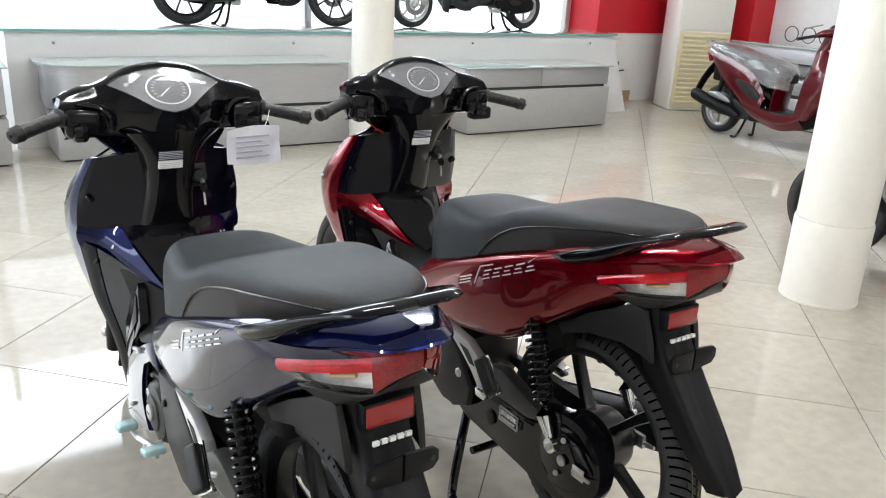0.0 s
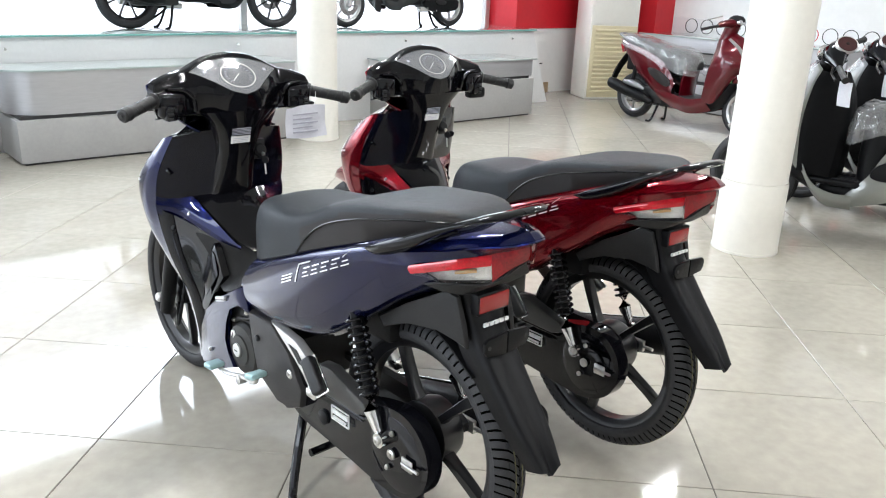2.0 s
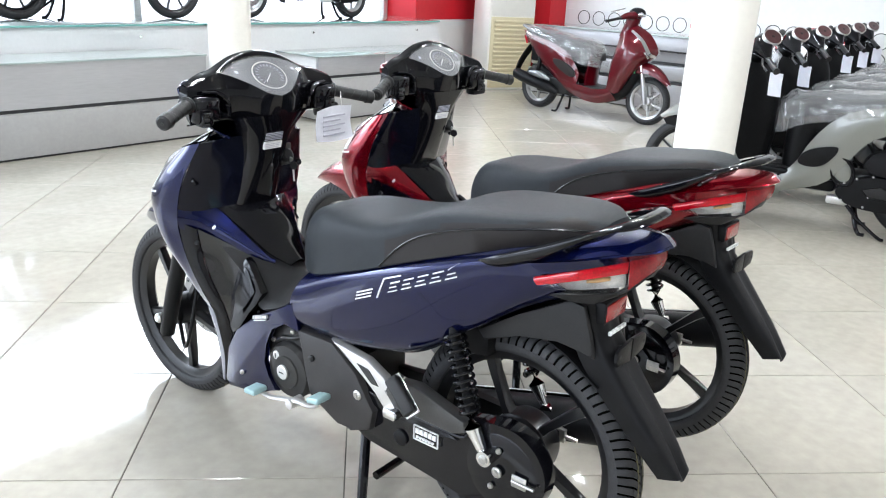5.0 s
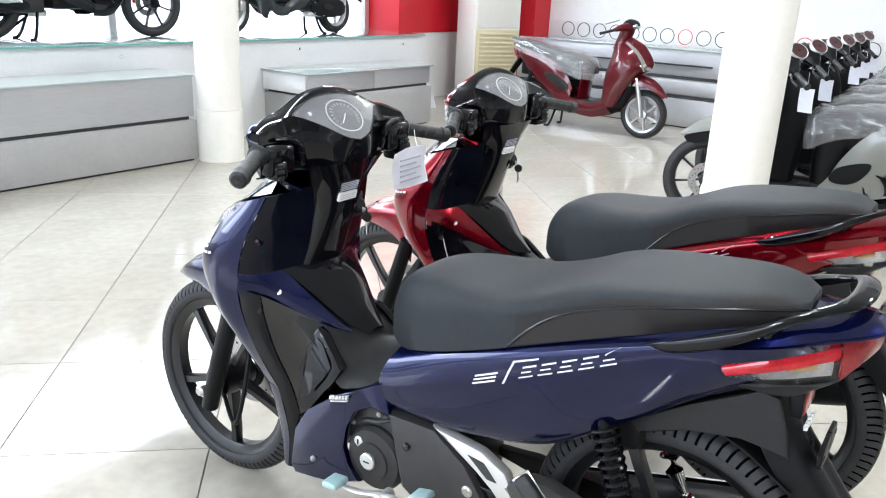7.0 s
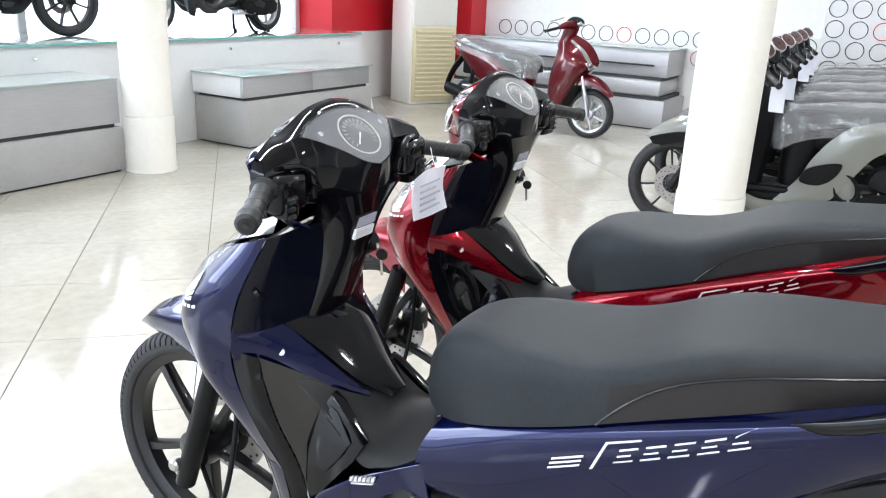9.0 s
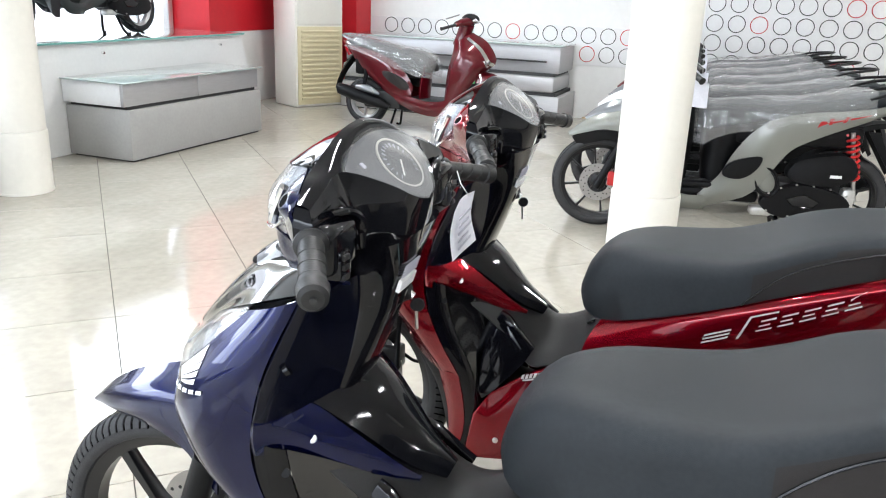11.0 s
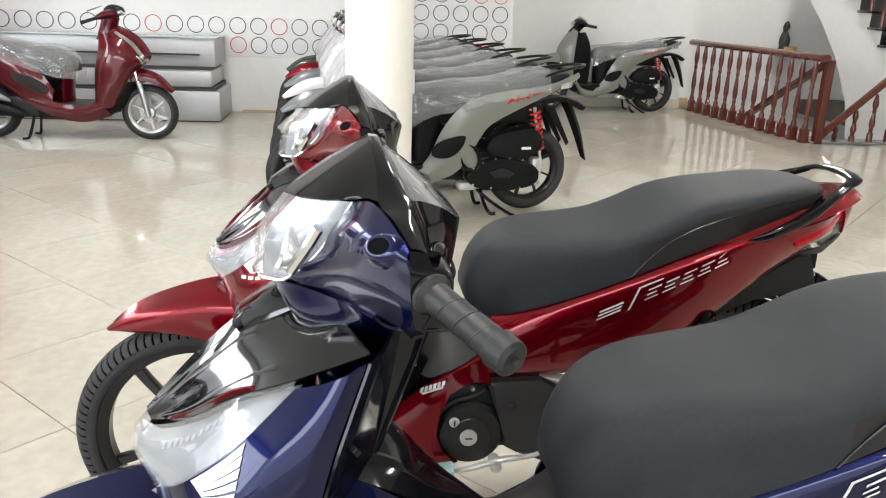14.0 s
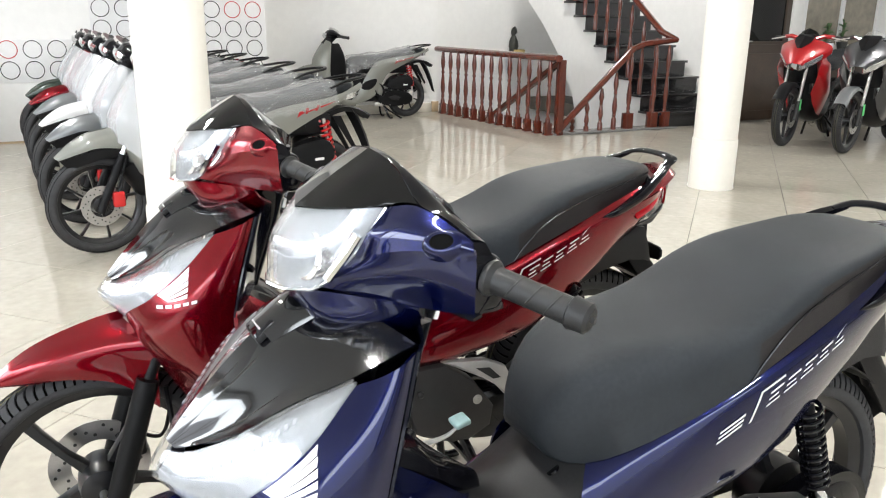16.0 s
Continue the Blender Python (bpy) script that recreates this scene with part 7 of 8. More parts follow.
    both("handlebar_cover", [[(1.03, 0.0, 1.035), (1.02, 0.06, 1.035), (0.98, 0.12, 1.03), (0.93, 0.19, 1.02)], [(0.985, 0.0, 1.085), (0.975, 0.06, 1.08), (0.95, 0.12, 1.06), (0.915, 0.19, 1.035)], [(0.91, 0.0, 1.075), (0.905, 0.06, 1.07), (0.90, 0.12, 1.05), (0.895, 0.19, 1.025)], [(0.895, 0.0, 1.01), (0.90, 0.06, 1.01), (0.90, 0.12, 1.005), (0.90, 0.19, 1.0)], [(0.955, 0.0, 0.985), (0.955, 0.06, 0.985), (0.94, 0.12, 0.99), (0.92, 0.19, 0.998)], [(1.02, 0.0, 1.0), (1.01, 0.06, 1.0), (0.97, 0.12, 1.005), (0.93, 0.19, 1.01)]], paint if lead else GLOSSB, b, "handlebar cover", nu=12, nv=20)
    part("headlight", sk([[(1.032, 0.065, 1.05), (1.045, 0, 1.055), (1.032, -0.065, 1.05)], [(1.045, 0.06, 1.02), (1.058, 0, 1.02), (1.045, -0.06, 1.02)], [(1.03, 0.05, 0.995), (1.045, 0, 0.99), (1.03, -0.05, 0.995)]], nu=10, nv=6, thick=0.02), CLEARL, b, "clear headlight")
    mm = pose(0.908, 0.0, 1.082, 0, 0, -18 if turned else 0) @ pose(0, 0, 0, 0, -30, 0) @ Matrix.Diagonal((0.92, 1.4, 1.0, 1))
    mt = part("meter", lt([(0.060, -0.015), (0.0625, 0.0), (0.060, 0.008), (0.0565, 0.004)], 28, mm), ALU if not lead else MATTB, b, "oval meter with a pale rim")
    part("meter_face", lt([(0.0565, 0.002), (0.054, 0.0065)], 28, mm), DIALR, mt, "dark reddish dial")
    part("needle", bx(-0.002, 0.035, -0.0015, 0.0015, 0.004, 0.006, m=mm @ Euler((0, 0, 2.2)).to_matrix().to_4x4()), WHITEP, mt)
    part("meter_hub", lt([(0.010, 0.004), (0.010, 0.0075), (0.008, 0.008)], 20, mm), DARKG, mt, "pale dial centre")
    for s in (1, -1):
        g0, g1 = Vector((0.91, 0.19 * s, 1.015)), Vector((0.855, 0.325 * s, 1.0))
        g = part("grip", tb([g0, g0.lerp(g1, 0.1), g0.lerp(g1, 0.9), g1], [0.018, 0.0165, 0.0165, 0.02], 14), RUBBER, b, "black grip")
        part("brake_lever", tb([g0 + Vector((0.03, 0, 0)), g0.lerp(g1, 0.5) + Vector((0.055, 0, 0)), g1 + Vector((0.05, 0, -0.005))], [0.007, 0.006, 0.007], 8), CHROME if lead else MATTB, b)
    if turned:
        hm = pose(0.97, 0, 1.0) @ pose(0, 0, 0, -17, 0, 6) @ pose(-0.97, 0, -1.0)
        for ob in b.children:
            if ob.name.split(".")[0] in ("handlebar_cover", "headlight", "meter", "grip", "brake_lever"):
                ob.matrix_basis = hm @ ob.matrix_basis
    return b


def city_scooter(m, paint):
    """A broad maroon scooter; x points forward from the rear axle, y to its left."""
    b = thing("scooter", m, "maroon scooter with silver rims in front of the metal bench", "scooter", "scooters beside the wall")
    wb, rf = 1.30, 0.235
    wheel(b, "front_wheel", wb, rf, rf, 0.085, 6, RIMS, "front tyre on a silver rim", 20, 0.026, disc=0.06)
    wheel(b, "rear_wheel", 0.0, 0.23, 0.23, 0.098, 5, RIMS, "rear tyre on a silver rim", 25, 0.03)
    for s in (1, -1):
        f = part("fork_leg", tb([(1.305, 0.075 * s, 0.21), (1.27, 0.075 * s, 0.38), (1.235, 0.07 * s, 0.50)], [0.022, 0.026, 0.020], 14), RIMS, b, "silver fork leg")
        part("fork_tube", tb([(1.24, 0.07 * s, 0.48), (1.19, 0.06 * s, 0.66)], 0.014, 10), CHROME, f)
    part("brake_caliper", bx(1.20, 1.26, 0.07, 0.105, 0.23, 0.31, 0.012), STEEL, b, "steel brake caliper")
    part("sticker", bx(1.12, 1.18, -0.112, -0.108, 0.50, 0.56, 0.002), mat("pale_green_sticker", (0.14, 0.6, 0.22), 0.4), b, "small green sticker")
    fd = [[(1.52, 0.004, 0.425), (1.44, 0.012, 0.52), (1.33, 0.02, 0.585), (1.18, 0.02, 0.61)], [(1.51, 0.03, 0.42), (1.43, 0.058, 0.50), (1.32, 0.068, 0.56), (1.18, 0.07, 0.585)], [(1.50, 0.036, 0.405), (1.41, 0.068, 0.465), (1.30, 0.08, 0.505), (1.18, 0.085, 0.50)]]
    both("front_fender", fd, paint, b, "maroon front fender", nu=16, nv=7)
    ap = [[(1.10, 0.0, 1.03), (1.25, 0.0, 0.93), (1.345, 0.0, 0.75), (1.28, 0.0, 0.64), (1.15, 0.0, 0.55)],
          [(1.08, 0.06, 1.01), (1.22, 0.09, 0.89), (1.30, 0.09, 0.73), (1.25, 0.08, 0.625), (1.13, 0.08, 0.48)],
          [(1.04, 0.10, 0.97), (1.13, 0.17, 0.84), (1.17, 0.19, 0.68), (1.12, 0.195, 0.50), (1.05, 0.17, 0.30)],
          [(1.0, 0.10, 0.95), (1.05, 0.18, 0.83), (1.0, 0.205, 0.66), (0.96, 0.20, 0.46), (0.93, 0.178, 0.30)],
          [(0.98, 0.08, 0.95), (1.01, 0.15, 0.83), (0.965, 0.18, 0.66), (0.93, 0.175, 0.46), (0.90, 0.16, 0.32)]]
    both("apron", ap, paint, b, "glossy maroon front apron", nu=20, nv=14)
    both("apron_chrome", [[(1.10, 0.112, 0.985), (1.23, 0.108, 0.875), (1.315, 0.098, 0.735), (1.33, 0.0, 0.70)], [(1.085, 0.122, 0.965), (1.21, 0.128, 0.855), (1.30, 0.118, 0.705), (1.318, 0.0, 0.665)]], CHROME, b, "chrome trim of the apron", nu=14, nv=3, thick=0.010)
    both("front_lamp", [[(1.26, 0.095, 0.80), (1.30, 0.088, 0.735), (1.30, 0.06, 0.68)], [(1.22, 0.140, 0.78), (1.27, 0.125, 0.71), (1.285, 0.09, 0.655)]], LAMPIN, b, "clear front lamp", nu=8, nv=4, thick=0.012)
    both("shield_back", [[(0.93, 0.0, 0.97), (0.92, 0.0, 0.80), (0.88, 0.0, 0.58), (0.87, 0.0, 0.32)], [(0.94, 0.05, 0.96), (0.94, 0.09, 0.81), (0.90, 0.11, 0.58), (0.88, 0.11, 0.32)], [(0.982, 0.083, 0.952), (1.01, 0.152, 0.83), (0.966, 0.182, 0.64), (0.90, 0.16, 0.32)]], paint, b, "maroon inner shield", nu=12, nv=8)
    part("floorboard", bx(0.50, 0.95, -0.16, 0.16, 0.285, 0.315, 0.012), DARKG, b, "dark grey floor mat")
    part("lower_front", tb([(1.15, 0, 0.52), (1.04, 0, 0.36), (0.9, 0, 0.26)], [0.08, 0.11, 0.09], 14), MATTB, b)
    both("sill", [[(0.36, 0.165, 0.385), (0.58, 0.172, 0.325), (0.78, 0.172, 0.300), (0.95, 0.178, 0.335)], [(0.37, 0.172, 0.32), (0.58, 0.178, 0.26), (0.78, 0.178, 0.225), (0.98, 0.182, 0.285)], [(0.42, 0.14, 0.25), (0.6, 0.145, 0.185), (0.80, 0.145, 0.160), (1.02, 0.135, 0.215)]], paint, b, "maroon floor sill", nu=14, nv=7)
    part("belly", bx(0.40, 0.95, -0.12, 0.12, 0.18, 0.285, 0.03), MATTB, b)
    sd = [[(-0.225, 0.045, 0.90), (-0.05, 0.105, 0.86), (0.18, 0.145, 0.80), (0.38, 0.155, 0.70), (0.50, 0.155, 0.57), (0.57, 0.145, 0.42)],
          [(-0.215, 0.058, 0.875), (-0.05, 0.135, 0.79), (0.15, 0.168, 0.70), (0.33, 0.178, 0.58), (0.46, 0.176, 0.46), (0.56, 0.165, 0.37)],
          [(-0.20, 0.05, 0.845), (-0.08, 0.105, 0.71), (0.08, 0.148, 0.58), (0.23, 0.170, 0.46), (0.38, 0.176, 0.375), (0.56, 0.172, 0.325)],
          [(-0.18, 0.04, 0.82), (-0.08, 0.075, 0.67), (0.03, 0.105, 0.545), (0.215, 0.135, 0.40), (0.36, 0.155, 0.315), (0.56, 0.155, 0.275)]]
    both("side_panel", sd, paint, b, "glossy maroon rear side panel", nu=22, nv=12)
    for s in (1, -1):
        part("knee_panel", pl(rounded([(0.55, 0.40), (0.50, 0.50), (0.38, 0.575), (0.26, 0.60), (0.24, 0.56), (0.34, 0.46), (0.46, 0.385)], 2), 0.150 * s, 0.184 * s, 0.008), SEATS, b, "dark grey side insert")
        part("grab_rail", tb([(0.0, 0.13 * s, 0.885), (-0.12, 0.11 * s, 0.925), (-0.22, 0.075 * s, 0.96), (-0.27, 0.0, 0.97)], [0.012, 0.02, 0.02, 0.018], 12, 18, 0.6), SILVER_P, b, "silver grab rail")
        part("tail_trim", tb([(-0.06, 0.128 * s, 0.85), (-0.15, 0.098 * s, 0.88), (-0.235, 0.05 * s, 0.905)], [0.006, 0.016, 0.008], 10, 10, 0.6), CHROME, b, "chrome tail trim")
        part("shock_absorber", tb([(0.06, 0.12 * s, 0.56), (0.0, 0.12 * s, 0.25)], 0.022, 12), MATTB, b, "rear shock absorber")
        part("centre_stand", tb([(0.36, 0.07 * s, 0.20), (0.33, 0.11 * s, 0.06), (0.31, 0.13 * s, 0.01), (0.27, 0.14 * s, 0.008)], 0.012, 8, 14), GLOSSB, b)
        part("handlebar", tb([(1.05, 0.03 * s, 1.14), (1.02, 0.11 * s, 1.135), (0.985, 0.17 * s, 1.11)], [0.055, 0.040, 0.024], 14, 10), paint, b, "maroon handlebar cover")
        g = part("grip", tb([(0.99, 0.165 * s, 1.11), (0.975, 0.185 * s, 1.105), (0.915, 0.31 * s, 1.07), (0.91, 0.32 * s, 1.068)], [0.018, 0.0165, 0.0165, 0.02], 14), RUBBER, b, "black grip")
        part("brake_lever", tb([(1.02, 0.17 * s, 1.11), (0.99, 0.25 * s, 1.09), (0.955, 0.325 * s, 1.07)], 0.006, 8), CHROME, g)
    part("seat_pedestal", sk([[(0.62, 0.12, 0.30), (0.63, 0.125, 0.45), (0.66, 0.12, 0.64)], [(0.66, 0.0, 0.30), (0.67, 0.0, 0.45), (0.69, 0.0, 0.64)], [(0.62, -0.12, 0.30), (0.63, -0.125, 0.45), (0.66, -0.12, 0.64)]], nu=8, nv=8, thick=-0.02), paint, b, "maroon underseat panel")
    part("core", bx(-0.08, 0.62, -0.12, 0.12, 0.52, 0.74, 0.03), MATTB, b)
    st = [(0.745, 0.06, 0.62, 0.68, 0.7), (0.70, 0.11, 0.61, 0.78, 0.5), (0.58, 0.15, 0.63, 0.835, 0.42), (0.40, 0.158, 0.70, 0.86, 0.42), (0.20, 0.15, 0.79, 0.905, 0.42), (0.0, 0.13, 0.85, 0.945, 0.42), (-0.14, 0.09, 0.89, 0.96, 0.5), (-0.20, 0.05, 0.905, 0.955, 0.7)]
    part("seat", seat_mesh(bmesh.new(), st), SEATS, b, "dark brown-grey vinyl seat", 60)
    part("seat_wrap", wrap_mesh(bmesh.new(), [(0.765, 0.06, 0.60, 0.70)] + [q[:4] for q in st[1:]], 9.0, 0.02, 0.07), WRAP, b, "crumpled clear plastic wrap over the seat", 50)
    part("tail_lamp", sk([[(-0.20, 0.06, 0.84), (-0.235, 0.0, 0.85), (-0.20, -0.06, 0.84)], [(-0.15, 0.08, 0.74), (-0.19, 0.0, 0.74), (-0.15, -0.08, 0.74)]], nu=6, nv=8, thick=0.02), REDLENS, b, "red tail lamp")
    part("rear_fender", sk([[(-0.12, 0.07, 0.74), (-0.20, 0.065, 0.62), (-0.27, 0.06, 0.50), (-0.33, 0.045, 0.34)], [(-0.16, 0.0, 0.75), (-0.24, 0.0, 0.63), (-0.30, 0.0, 0.50), (-0.36, 0.0, 0.33)], [(-0.12, -0.07, 0.74), (-0.20, -0.065, 0.62), (-0.27, -0.06, 0.50), (-0.33, -0.045, 0.34)]], nu=12, nv=8, thick=0.006), MATTB, b, "black rear fender")
    part("engine", bx(0.0, 0.42, -0.09, 0.12, 0.18, 0.36, 0.03), ENGINE, b, "dark engine and drive case")
    mf = part("muffler", tb([(0.30, -0.12, 0.20), (0.18, -0.15, 0.25), (-0.02, -0.165, 0.30), (-0.20, -0.17, 0.35), (-0.23, -0.17, 0.355)], [0.028, 0.05, 0.06, 0.056, 0.04], 20, 16), MATTB, b, "black muffler")
    part("heat_shield", tb([(0.22, -0.17, 0.33), (0.10, -0.19, 0.375), (-0.02, -0.195, 0.385)], [0.012, 0.036, 0.02], 14, 10), SILVER_P, mf, "silver heat shield")
    part("neck", tb([(0.99, 0, 0.88), (1.01, 0, 1.0), (1.045, 0, 1.13), (1.075, 0, 1.20)], [0.085, 0.07, 0.068, 0.045], 18, 14), paint, b, "maroon column cover")
    part("handlebar_head", tb([(1.0, 0, 1.165), (1.05, 0, 1.185), (1.11, 0, 1.175), (1.14, 0, 1.15)], [0.032, 0.05, 0.046, 0.024], 16, 10), MATTB, b, "black handlebar head with the meter")
    part("headlight", lt([(0.045, -0.02), (0.047, 0.006), (0.035, 0.016), (0.01, 0.02)], 24, pose(1.13, 0, 1.16, 0, 75, 0) @ Matrix.Diagonal((0.7, 1.3, 1, 1))), CLEARL, b, "clear headlight")
    for ob in b.children:
        if ob.name.split(".")[0] in ("side_panel", "seat", "seat_wrap", "grab_rail", "tail_trim", "tail_lamp", "core", "knee_panel", "rear_fender"):
            for v in ob.data.vertices:
                v.co.z -= 0.20 * max(0.0, v.co.z - 0.42)
        elif ob.type == "MESH":
            for v in ob.data.vertices:
                v.co.z -= 0.18 * max(0.0, v.co.z - 0.60)
    return b


row = [(GREY_P, "grey"), (SILVER_P, "silver grey"), (mat("paint_white", (0.7, 0.7, 0.7), 0.25, 0, 0.9, 0.03, 100), "white"), (SILVER_P, "silver grey"), (RED, "dark red"), (mat("paint_dark_green", (0.03, 0.045, 0.035), 0.25, 0.2, 0.9, 0.08, 300), "dark green")]
for k, (p, c) in enumerate(row):
    scooter(pose(4.335 + 0.70 * k, 0.955 + 0.045 * k, 0, 0, 0, 102 - 0.3 * k), p, c, "scooters parked in a row", k, turned=True)
    if k != 2:
        tg = thing("paper_tag", pose(4.335 + 0.70 * k, 0.955 + 0.045 * k, 0, 0, 0, 102 - 0.3 * k) @ pose(0.82, 0.27, 0.83, 0, 4, 62) @ Matrix.Diagonal((1.05, 1.05, 1.1, 1)), "white printed paper tag hanging from a scooter's handlebar", "paper tag")
        part("sheet", sk([[(0, -0.04, 0.06), (0.003, 0.0, 0.06), (0, 0.04, 0.06)], [(0.004, -0.04, 0), (0, 0, 0), (0.004, 0.04, 0)], [(0, -0.04, -0.06), (0.003, 0, -0.06), (0, 0.04, -0.06)]], nu=6, nv=6, thick=0.0008), PAPER, tg)
        part("string", tb([(0, 0, 0.058), (0.002, 0, 0.10), (0.004, 0, 0.14)], 0.001, 5), WHITEP, tg)
        bars(tg, "print_bar", (-0.003, 0.032, 0.03), (0, -1, 0), (0, 0, 1), [(0, 0.06, -0.016 * q, -0.016 * q + 0.006, 0) for q in range(5)], INKG, 0.003)
scooter(pose(9.08, -1.62, 0, 0, 0, 93), GREY_P, "grey", "scooters beside the wall", 8, label="grey scooter with a wrapped seat parked by the far wall")
city_scooter(pose(6.642, 5.045, 0, 0, 0, -91), MAROON)
scooter(pose(1.93, 6.75, 0.837, 0, 0, 0), GLOSSB, "black", "scooters on the window stage", 11, label="black scooter displayed on the window stage")
scooter(pose(5.33, 6.75, 0.837, 0, 0, 180), mat("paint_charcoal", (0.02, 0.021, 0.023), 0.3, 0.2, 0.7, 0.1, 200), "charcoal", "scooters on the window stage", 12, lead=True, label="charcoal scooter displayed on the window stage")


# ---- sport bikes by the far door ----


def sport_bike(m, paint, colour, seed):
    b = thing("sport_motorcycle", m, f"{colour} sport motorcycle with a pointed front fairing on its stand", "motorcycle", "sport motorcycles by the door")
    wheel(b, "front_wheel", 1.29, 0.285, 0.285, 0.084, 5, RIMB, "front tyre", 15, 0.03, disc=0.06)
    wheel(b, "rear_wheel", 0, 0.29, 0.29, 0.12, 5, RIMB, "rear tyre", 5, 0.03)
    for s in (1, -1):
        f = part("fork_leg", tb([(1.29, 0.085 * s, 0.25), (1.24, 0.085 * s, 0.42)], 0.024, 12), ENGINE, b, "dark fork leg")
        part("fork_tube", tb([(1.245, 0.085 * s, 0.40), (1.12, 0.085 * s, 0.76)], 0.015, 12), STEEL, f)
    part("fork_sticker", bx(1.225, 1.265, 0.108, 0.114, 0.34, 0.44, 0.003, m=pose(0, 0, 0)), mat("green_sticker", (0.12, 0.6, 0.2), 0.4), b, "small green sticker")
    both("front_fender", [[(1.29 + 0.315 * math.cos(a), l, 0.285 + 0.315 * math.sin(a) - dz) for a in (0.6, 1.1, 1.6, 2.2)] for l, dz in ((0.0, 0), (0.05, 0.008), (0.065, 0.04))], SILVER_P if seed else MATTB, b, "front fender", nu=12, nv=5)
    both("nose", [[(1.03, 0.0, 1.0), (1.16, 0.0, 0.90), (1.30, 0.0, 0.77)], [(1.02, 0.08, 0.99), (1.15, 0.075, 0.89), (1.29, 0.025, 0.765)], [(0.97, 0.23, 0.93), (1.07, 0.20, 0.86), (1.26, 0.07, 0.755)], [(0.96, 0.245, 0.86), (1.08, 0.185, 0.79), (1.22, 0.05, 0.715)]], paint, b, f"pointed {colour} front fairing", nu=14, nv=10)
    both("nose_vent", [[(1.05, 0.0, 1.005), (1.10, 0.0, 0.965), (1.17, 0.0, 0.905)], [(1.035, 0.085, 0.995), (1.09, 0.075, 0.955), (1.165, 0.02, 0.90)]], MATTB, b, "black nose vent", nu=8, nv=3, thick=-0.006)
    both("headlight", [[(1.255, 0.045, 0.752), (1.18, 0.125, 0.795), (1.09, 0.20, 0.850)], [(1.235, 0.045, 0.712), (1.16, 0.115, 0.745), (1.08, 0.185, 0.805)]], CLEARL, b, "slanted clear headlight", nu=8, nv=4, thick=-0.012)
    both("chin", [[(1.20, 0.0, 0.71), (1.14, 0.0, 0.64), (1.08, 0.0, 0.58)], [(1.18, 0.05, 0.70), (1.12, 0.09, 0.64), (1.06, 0.10, 0.58)], [(1.08, 0.15, 0.78), (1.05, 0.16, 0.68), (1.02, 0.15, 0.58)]], MATTB, b, "black lower front cover", nu=8, nv=6)
    both("side_fairing", [[(1.06, 0.20, 0.82), (0.90, 0.225, 0.76), (0.70, 0.18, 0.68)], [(1.13, 0.20, 0.70), (0.93, 0.24, 0.58), (0.72, 0.20, 0.50)], [(1.04, 0.15, 0.58), (0.90, 0.19, 0.42), (0.72, 0.16, 0.34)], [(1.0, 0.10, 0.46), (0.88, 0.14, 0.30), (0.70, 0.12, 0.25)]], paint, b, f"{colour} side fairing", nu=12, nv=10)
    part("belly", tb([(1.02, 0, 0.62), (0.90, 0, 0.40), (0.55, 0, 0.30), (0.3, 0, 0.34)], [0.10, 0.13, 0.13, 0.09], 14, 14), MATTB, b)
    part("radiator", bx(1.0, 1.03, -0.11, 0.11, 0.48, 0.68, 0.008), ENGINE, b)
    both("screen", [[(1.08, 0.0, 0.94), (1.02, 0.0, 1.02), (0.95, 0.0, 1.08)], [(1.06, 0.07, 0.93), (1.0, 0.075, 1.0), (0.94, 0.07, 1.05)], [(1.0, 0.12, 0.90), (0.95, 0.12, 0.95), (0.91, 0.10, 1.0)]], SMOKE if seed == 0 else LAMPGLASS, b, "small wind screen", nu=8, nv=6)
    part("tank_cover", tb([(0.95, 0, 0.86), (0.75, 0, 0.80), (0.55, 0, 0.72)], [0.10, 0.12, 0.10], 16, 14), paint, b)
    part("seat", seat_mesh(bmesh.new(), [(0.58, 0.06, 0.66, 0.74, 0.6), (0.4, 0.12, 0.68, 0.77, 0.5), (0.15, 0.13, 0.72, 0.80, 0.45), (-0.1, 0.11, 0.79, 0.86, 0.45), (-0.28, 0.06, 0.83, 0.87, 0.6)]), SEAT, b, "black seat", 60)
    both("tail", [[(0.3, 0.12, 0.70), (0.0, 0.12, 0.78), (-0.30, 0.05, 0.86)], [(0.3, 0.13, 0.60), (0.0, 0.11, 0.70), (-0.28, 0.05, 0.80)]], paint, b, nu=10, nv=5)
    for s in (1, -1):
        part("handlebar", tb([(0.98, 0.06 * s, 0.98), (0.97, 0.16 * s, 1.01), (0.92, 0.23 * s, 1.0)], 0.02, 10), paint, b)
        g = part("grip", tb([(0.925, 0.22 * s, 1.0), (0.89, 0.345 * s, 0.985)], 0.018, 12), RUBBER, b, "black grip")
        part("brake_lever", tb([(0.955, 0.22 * s, 1.0), (0.955, 0.30 * s, 0.985), (0.94, 0.36 * s, 0.975)], 0.006, 8), ALU, g)
    part("meter_pod", bx(0.95, 1.03, -0.08, 0.08, 0.97, 1.03, 0.02), MATTB, b)
    part("swing_arm", bx(0.0, 0.42, -0.10, 0.10, 0.27, 0.33, 0.015), MATTB, b)
    part("muffler", tb([(0.3, -0.15, 0.25), (0.0, -0.17, 0.34), (-0.25, -0.18, 0.42)], [0.03, 0.055, 0.05], 16, 10), MATTB, b)
    part("side_stand", tb([(0.55, 0.12, 0.24), (0.50, 0.24, 0.08), (0.50, 0.28, 0.01)], 0.012, 8), GLOSSB, b, "side stand")
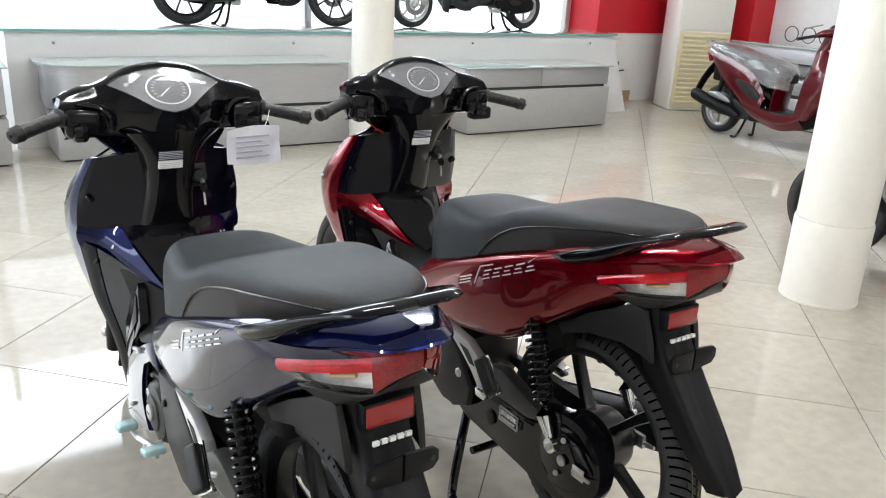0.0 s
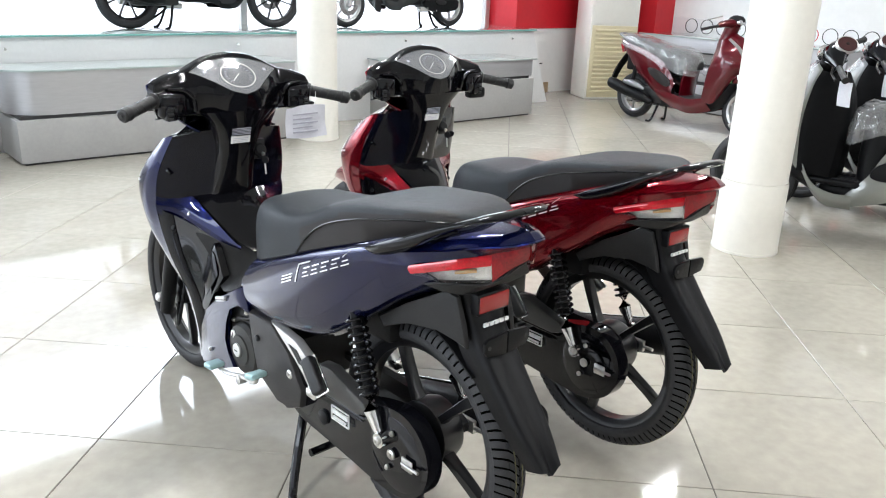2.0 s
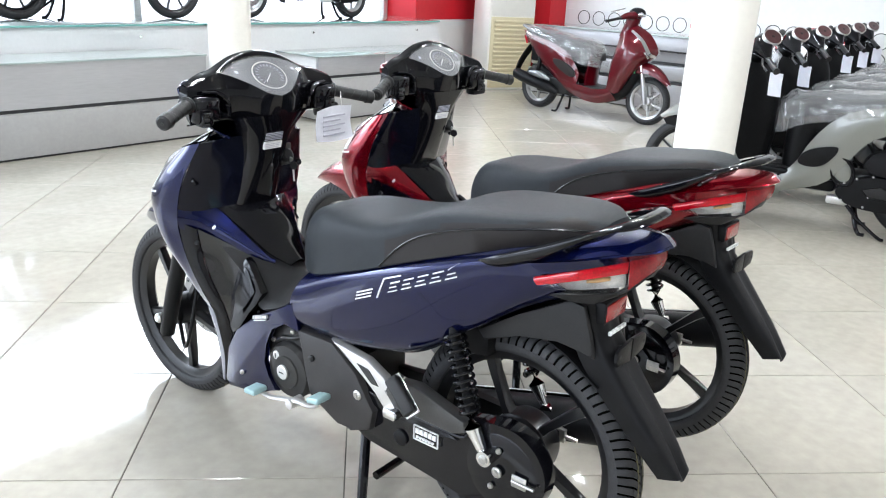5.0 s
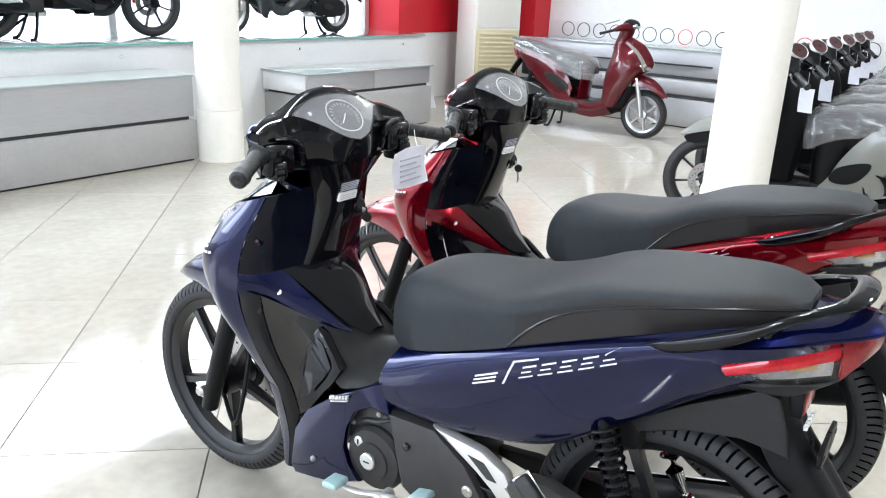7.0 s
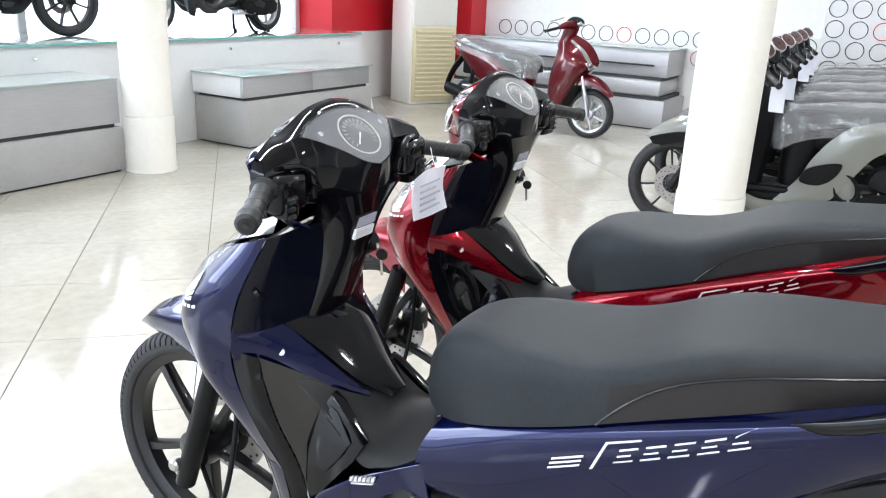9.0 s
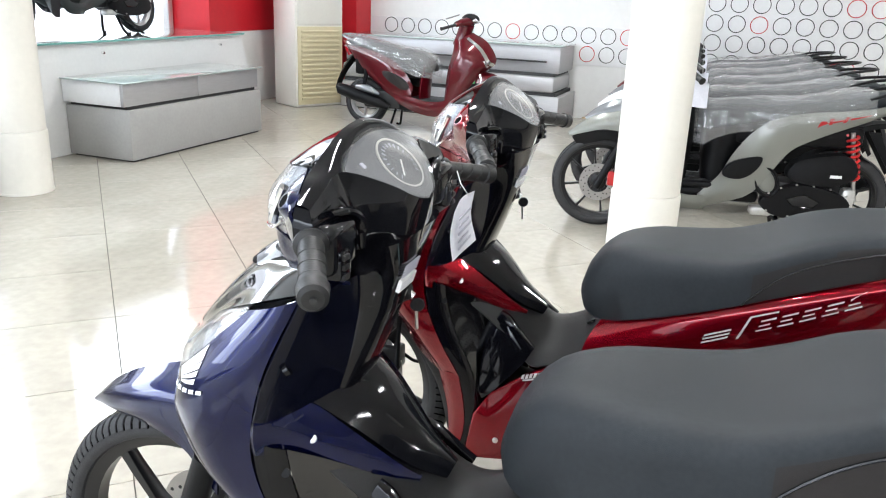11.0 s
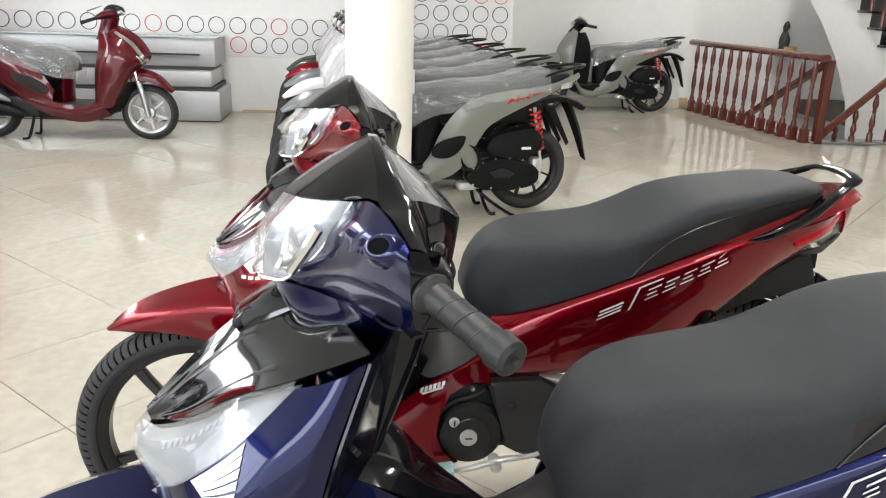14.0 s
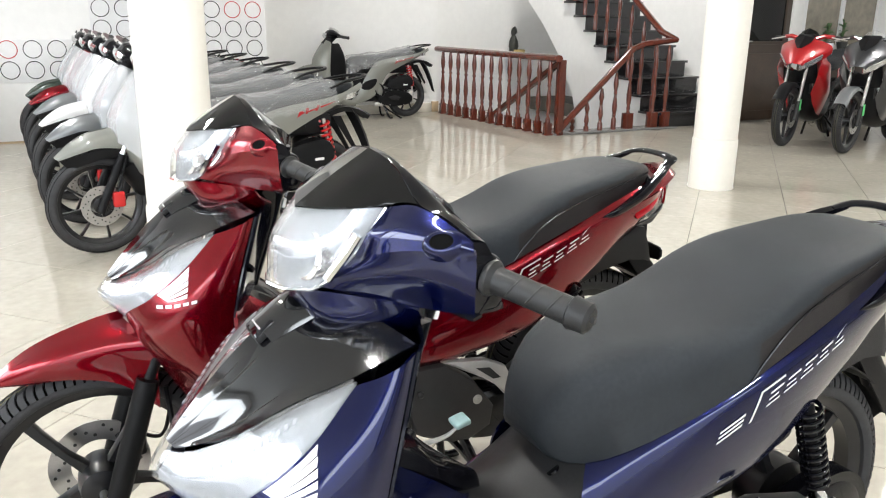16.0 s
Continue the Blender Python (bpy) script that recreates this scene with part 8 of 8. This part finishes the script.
    for s in (1, -1):
        part("centre_stand", tb([(0.40, 0.08 * s, 0.24), (0.36, 0.14 * s, 0.01)], 0.013, 8), GLOSSB, b)
    return b


def by_front(x, y, yaw):
    a = radians(yaw)
    return pose(x - 1.37 * math.cos(a), y - 1.37 * math.sin(a), 0, 0, 0, yaw) @ Matrix.Diagonal((1.06, 1.06, 1.1, 1))


sport_bike(by_front(5.46, -4.45, 112), RED_P, "bright red", 0)
sport_bike(by_front(4.885, -4.66, 108), mat("paint_gunmetal", (0.055, 0.057, 0.062), 0.28, 0.5, 0.8, 0.08, 400), "gunmetal", 1)
tg = thing("paper_tag", by_front(5.46, -4.45, 112) @ pose(0.93, 0.20, 0.90, 0, 0, 30), "white paper tag hanging from the red sport motorcycle", "paper tag")
part("sheet", sk([[(0, -0.035, 0.05), (0, 0.035, 0.05)], [(0.003, -0.035, 0), (0.003, 0.035, 0)], [(0, -0.035, -0.05), (0, 0.035, -0.05)]], nu=4, nv=4, thick=0.0008), PAPER, tg)
part("string", tb([(0, 0, 0.05), (0, 0, 0.10)], 0.001, 5), WHITEP, tg)
bars(tg, "print_bar", (-0.002, 0.025, 0.03), (0, -1, 0), (0, 0, 1), [(0, 0.05, -0.014 * q, -0.014 * q + 0.005, 0) for q in range(4)], INKG, 0.003)

# ---- floor tiles, laid on the diagonal ----
S = 0.6
h_ = S / 2 - 0.0016
bm = bmesh.new()
box(bm, -h_, h_, -h_, h_, -0.012, 0.0, 0.0012, seg=1)
tile_me = bpy.data.meshes.new("tile")
bmesh.ops.recalc_face_normals(bm, faces=bm.faces)
bm.to_mesh(tile_me), bm.free()
tile_me.materials.append(TILE)
cells = []
for a in range(-22, 26):
    for b in range(-22, 24):
        u, v = S * (a + 0.37 + 0.5), S * (b + 0.365 + 0.5)
        x, y = (u - v) / 2 ** 0.5, (u + v) / 2 ** 0.5
        if X0 - 0.3 < x < XE + 0.3 and Y0 - 0.3 < y < YN and not (x > 6.62 + 0.42 and y < -2.33 - 0.40 and not (x < 7.1 and y < -6)) and not (x > 7.06 and y < -2.75) and not (x > 8.2 and y > 0.4 and x > 8.8):
            cells.append((math.hypot(x - 2.2, y - 2.4), x, y))
cells.sort()
rest = bmesh.new()
for k, (d, x, y) in enumerate(cells):
    m = pose(x, y, 0.0, rr.uniform(-0.025, 0.025), rr.uniform(-0.025, 0.025), 45)
    if k < 300:
        ob = new("tile", tile_me)
        ob.parent, ob.matrix_basis = floor, m
    else:
        box(rest, -h_, h_, -h_, h_, -0.012, 0.0, m=m)
ob = part("tiles", rest, TILE, floor, "further glossy cream floor tiles", 0)
ob["kind"] = "stuff"
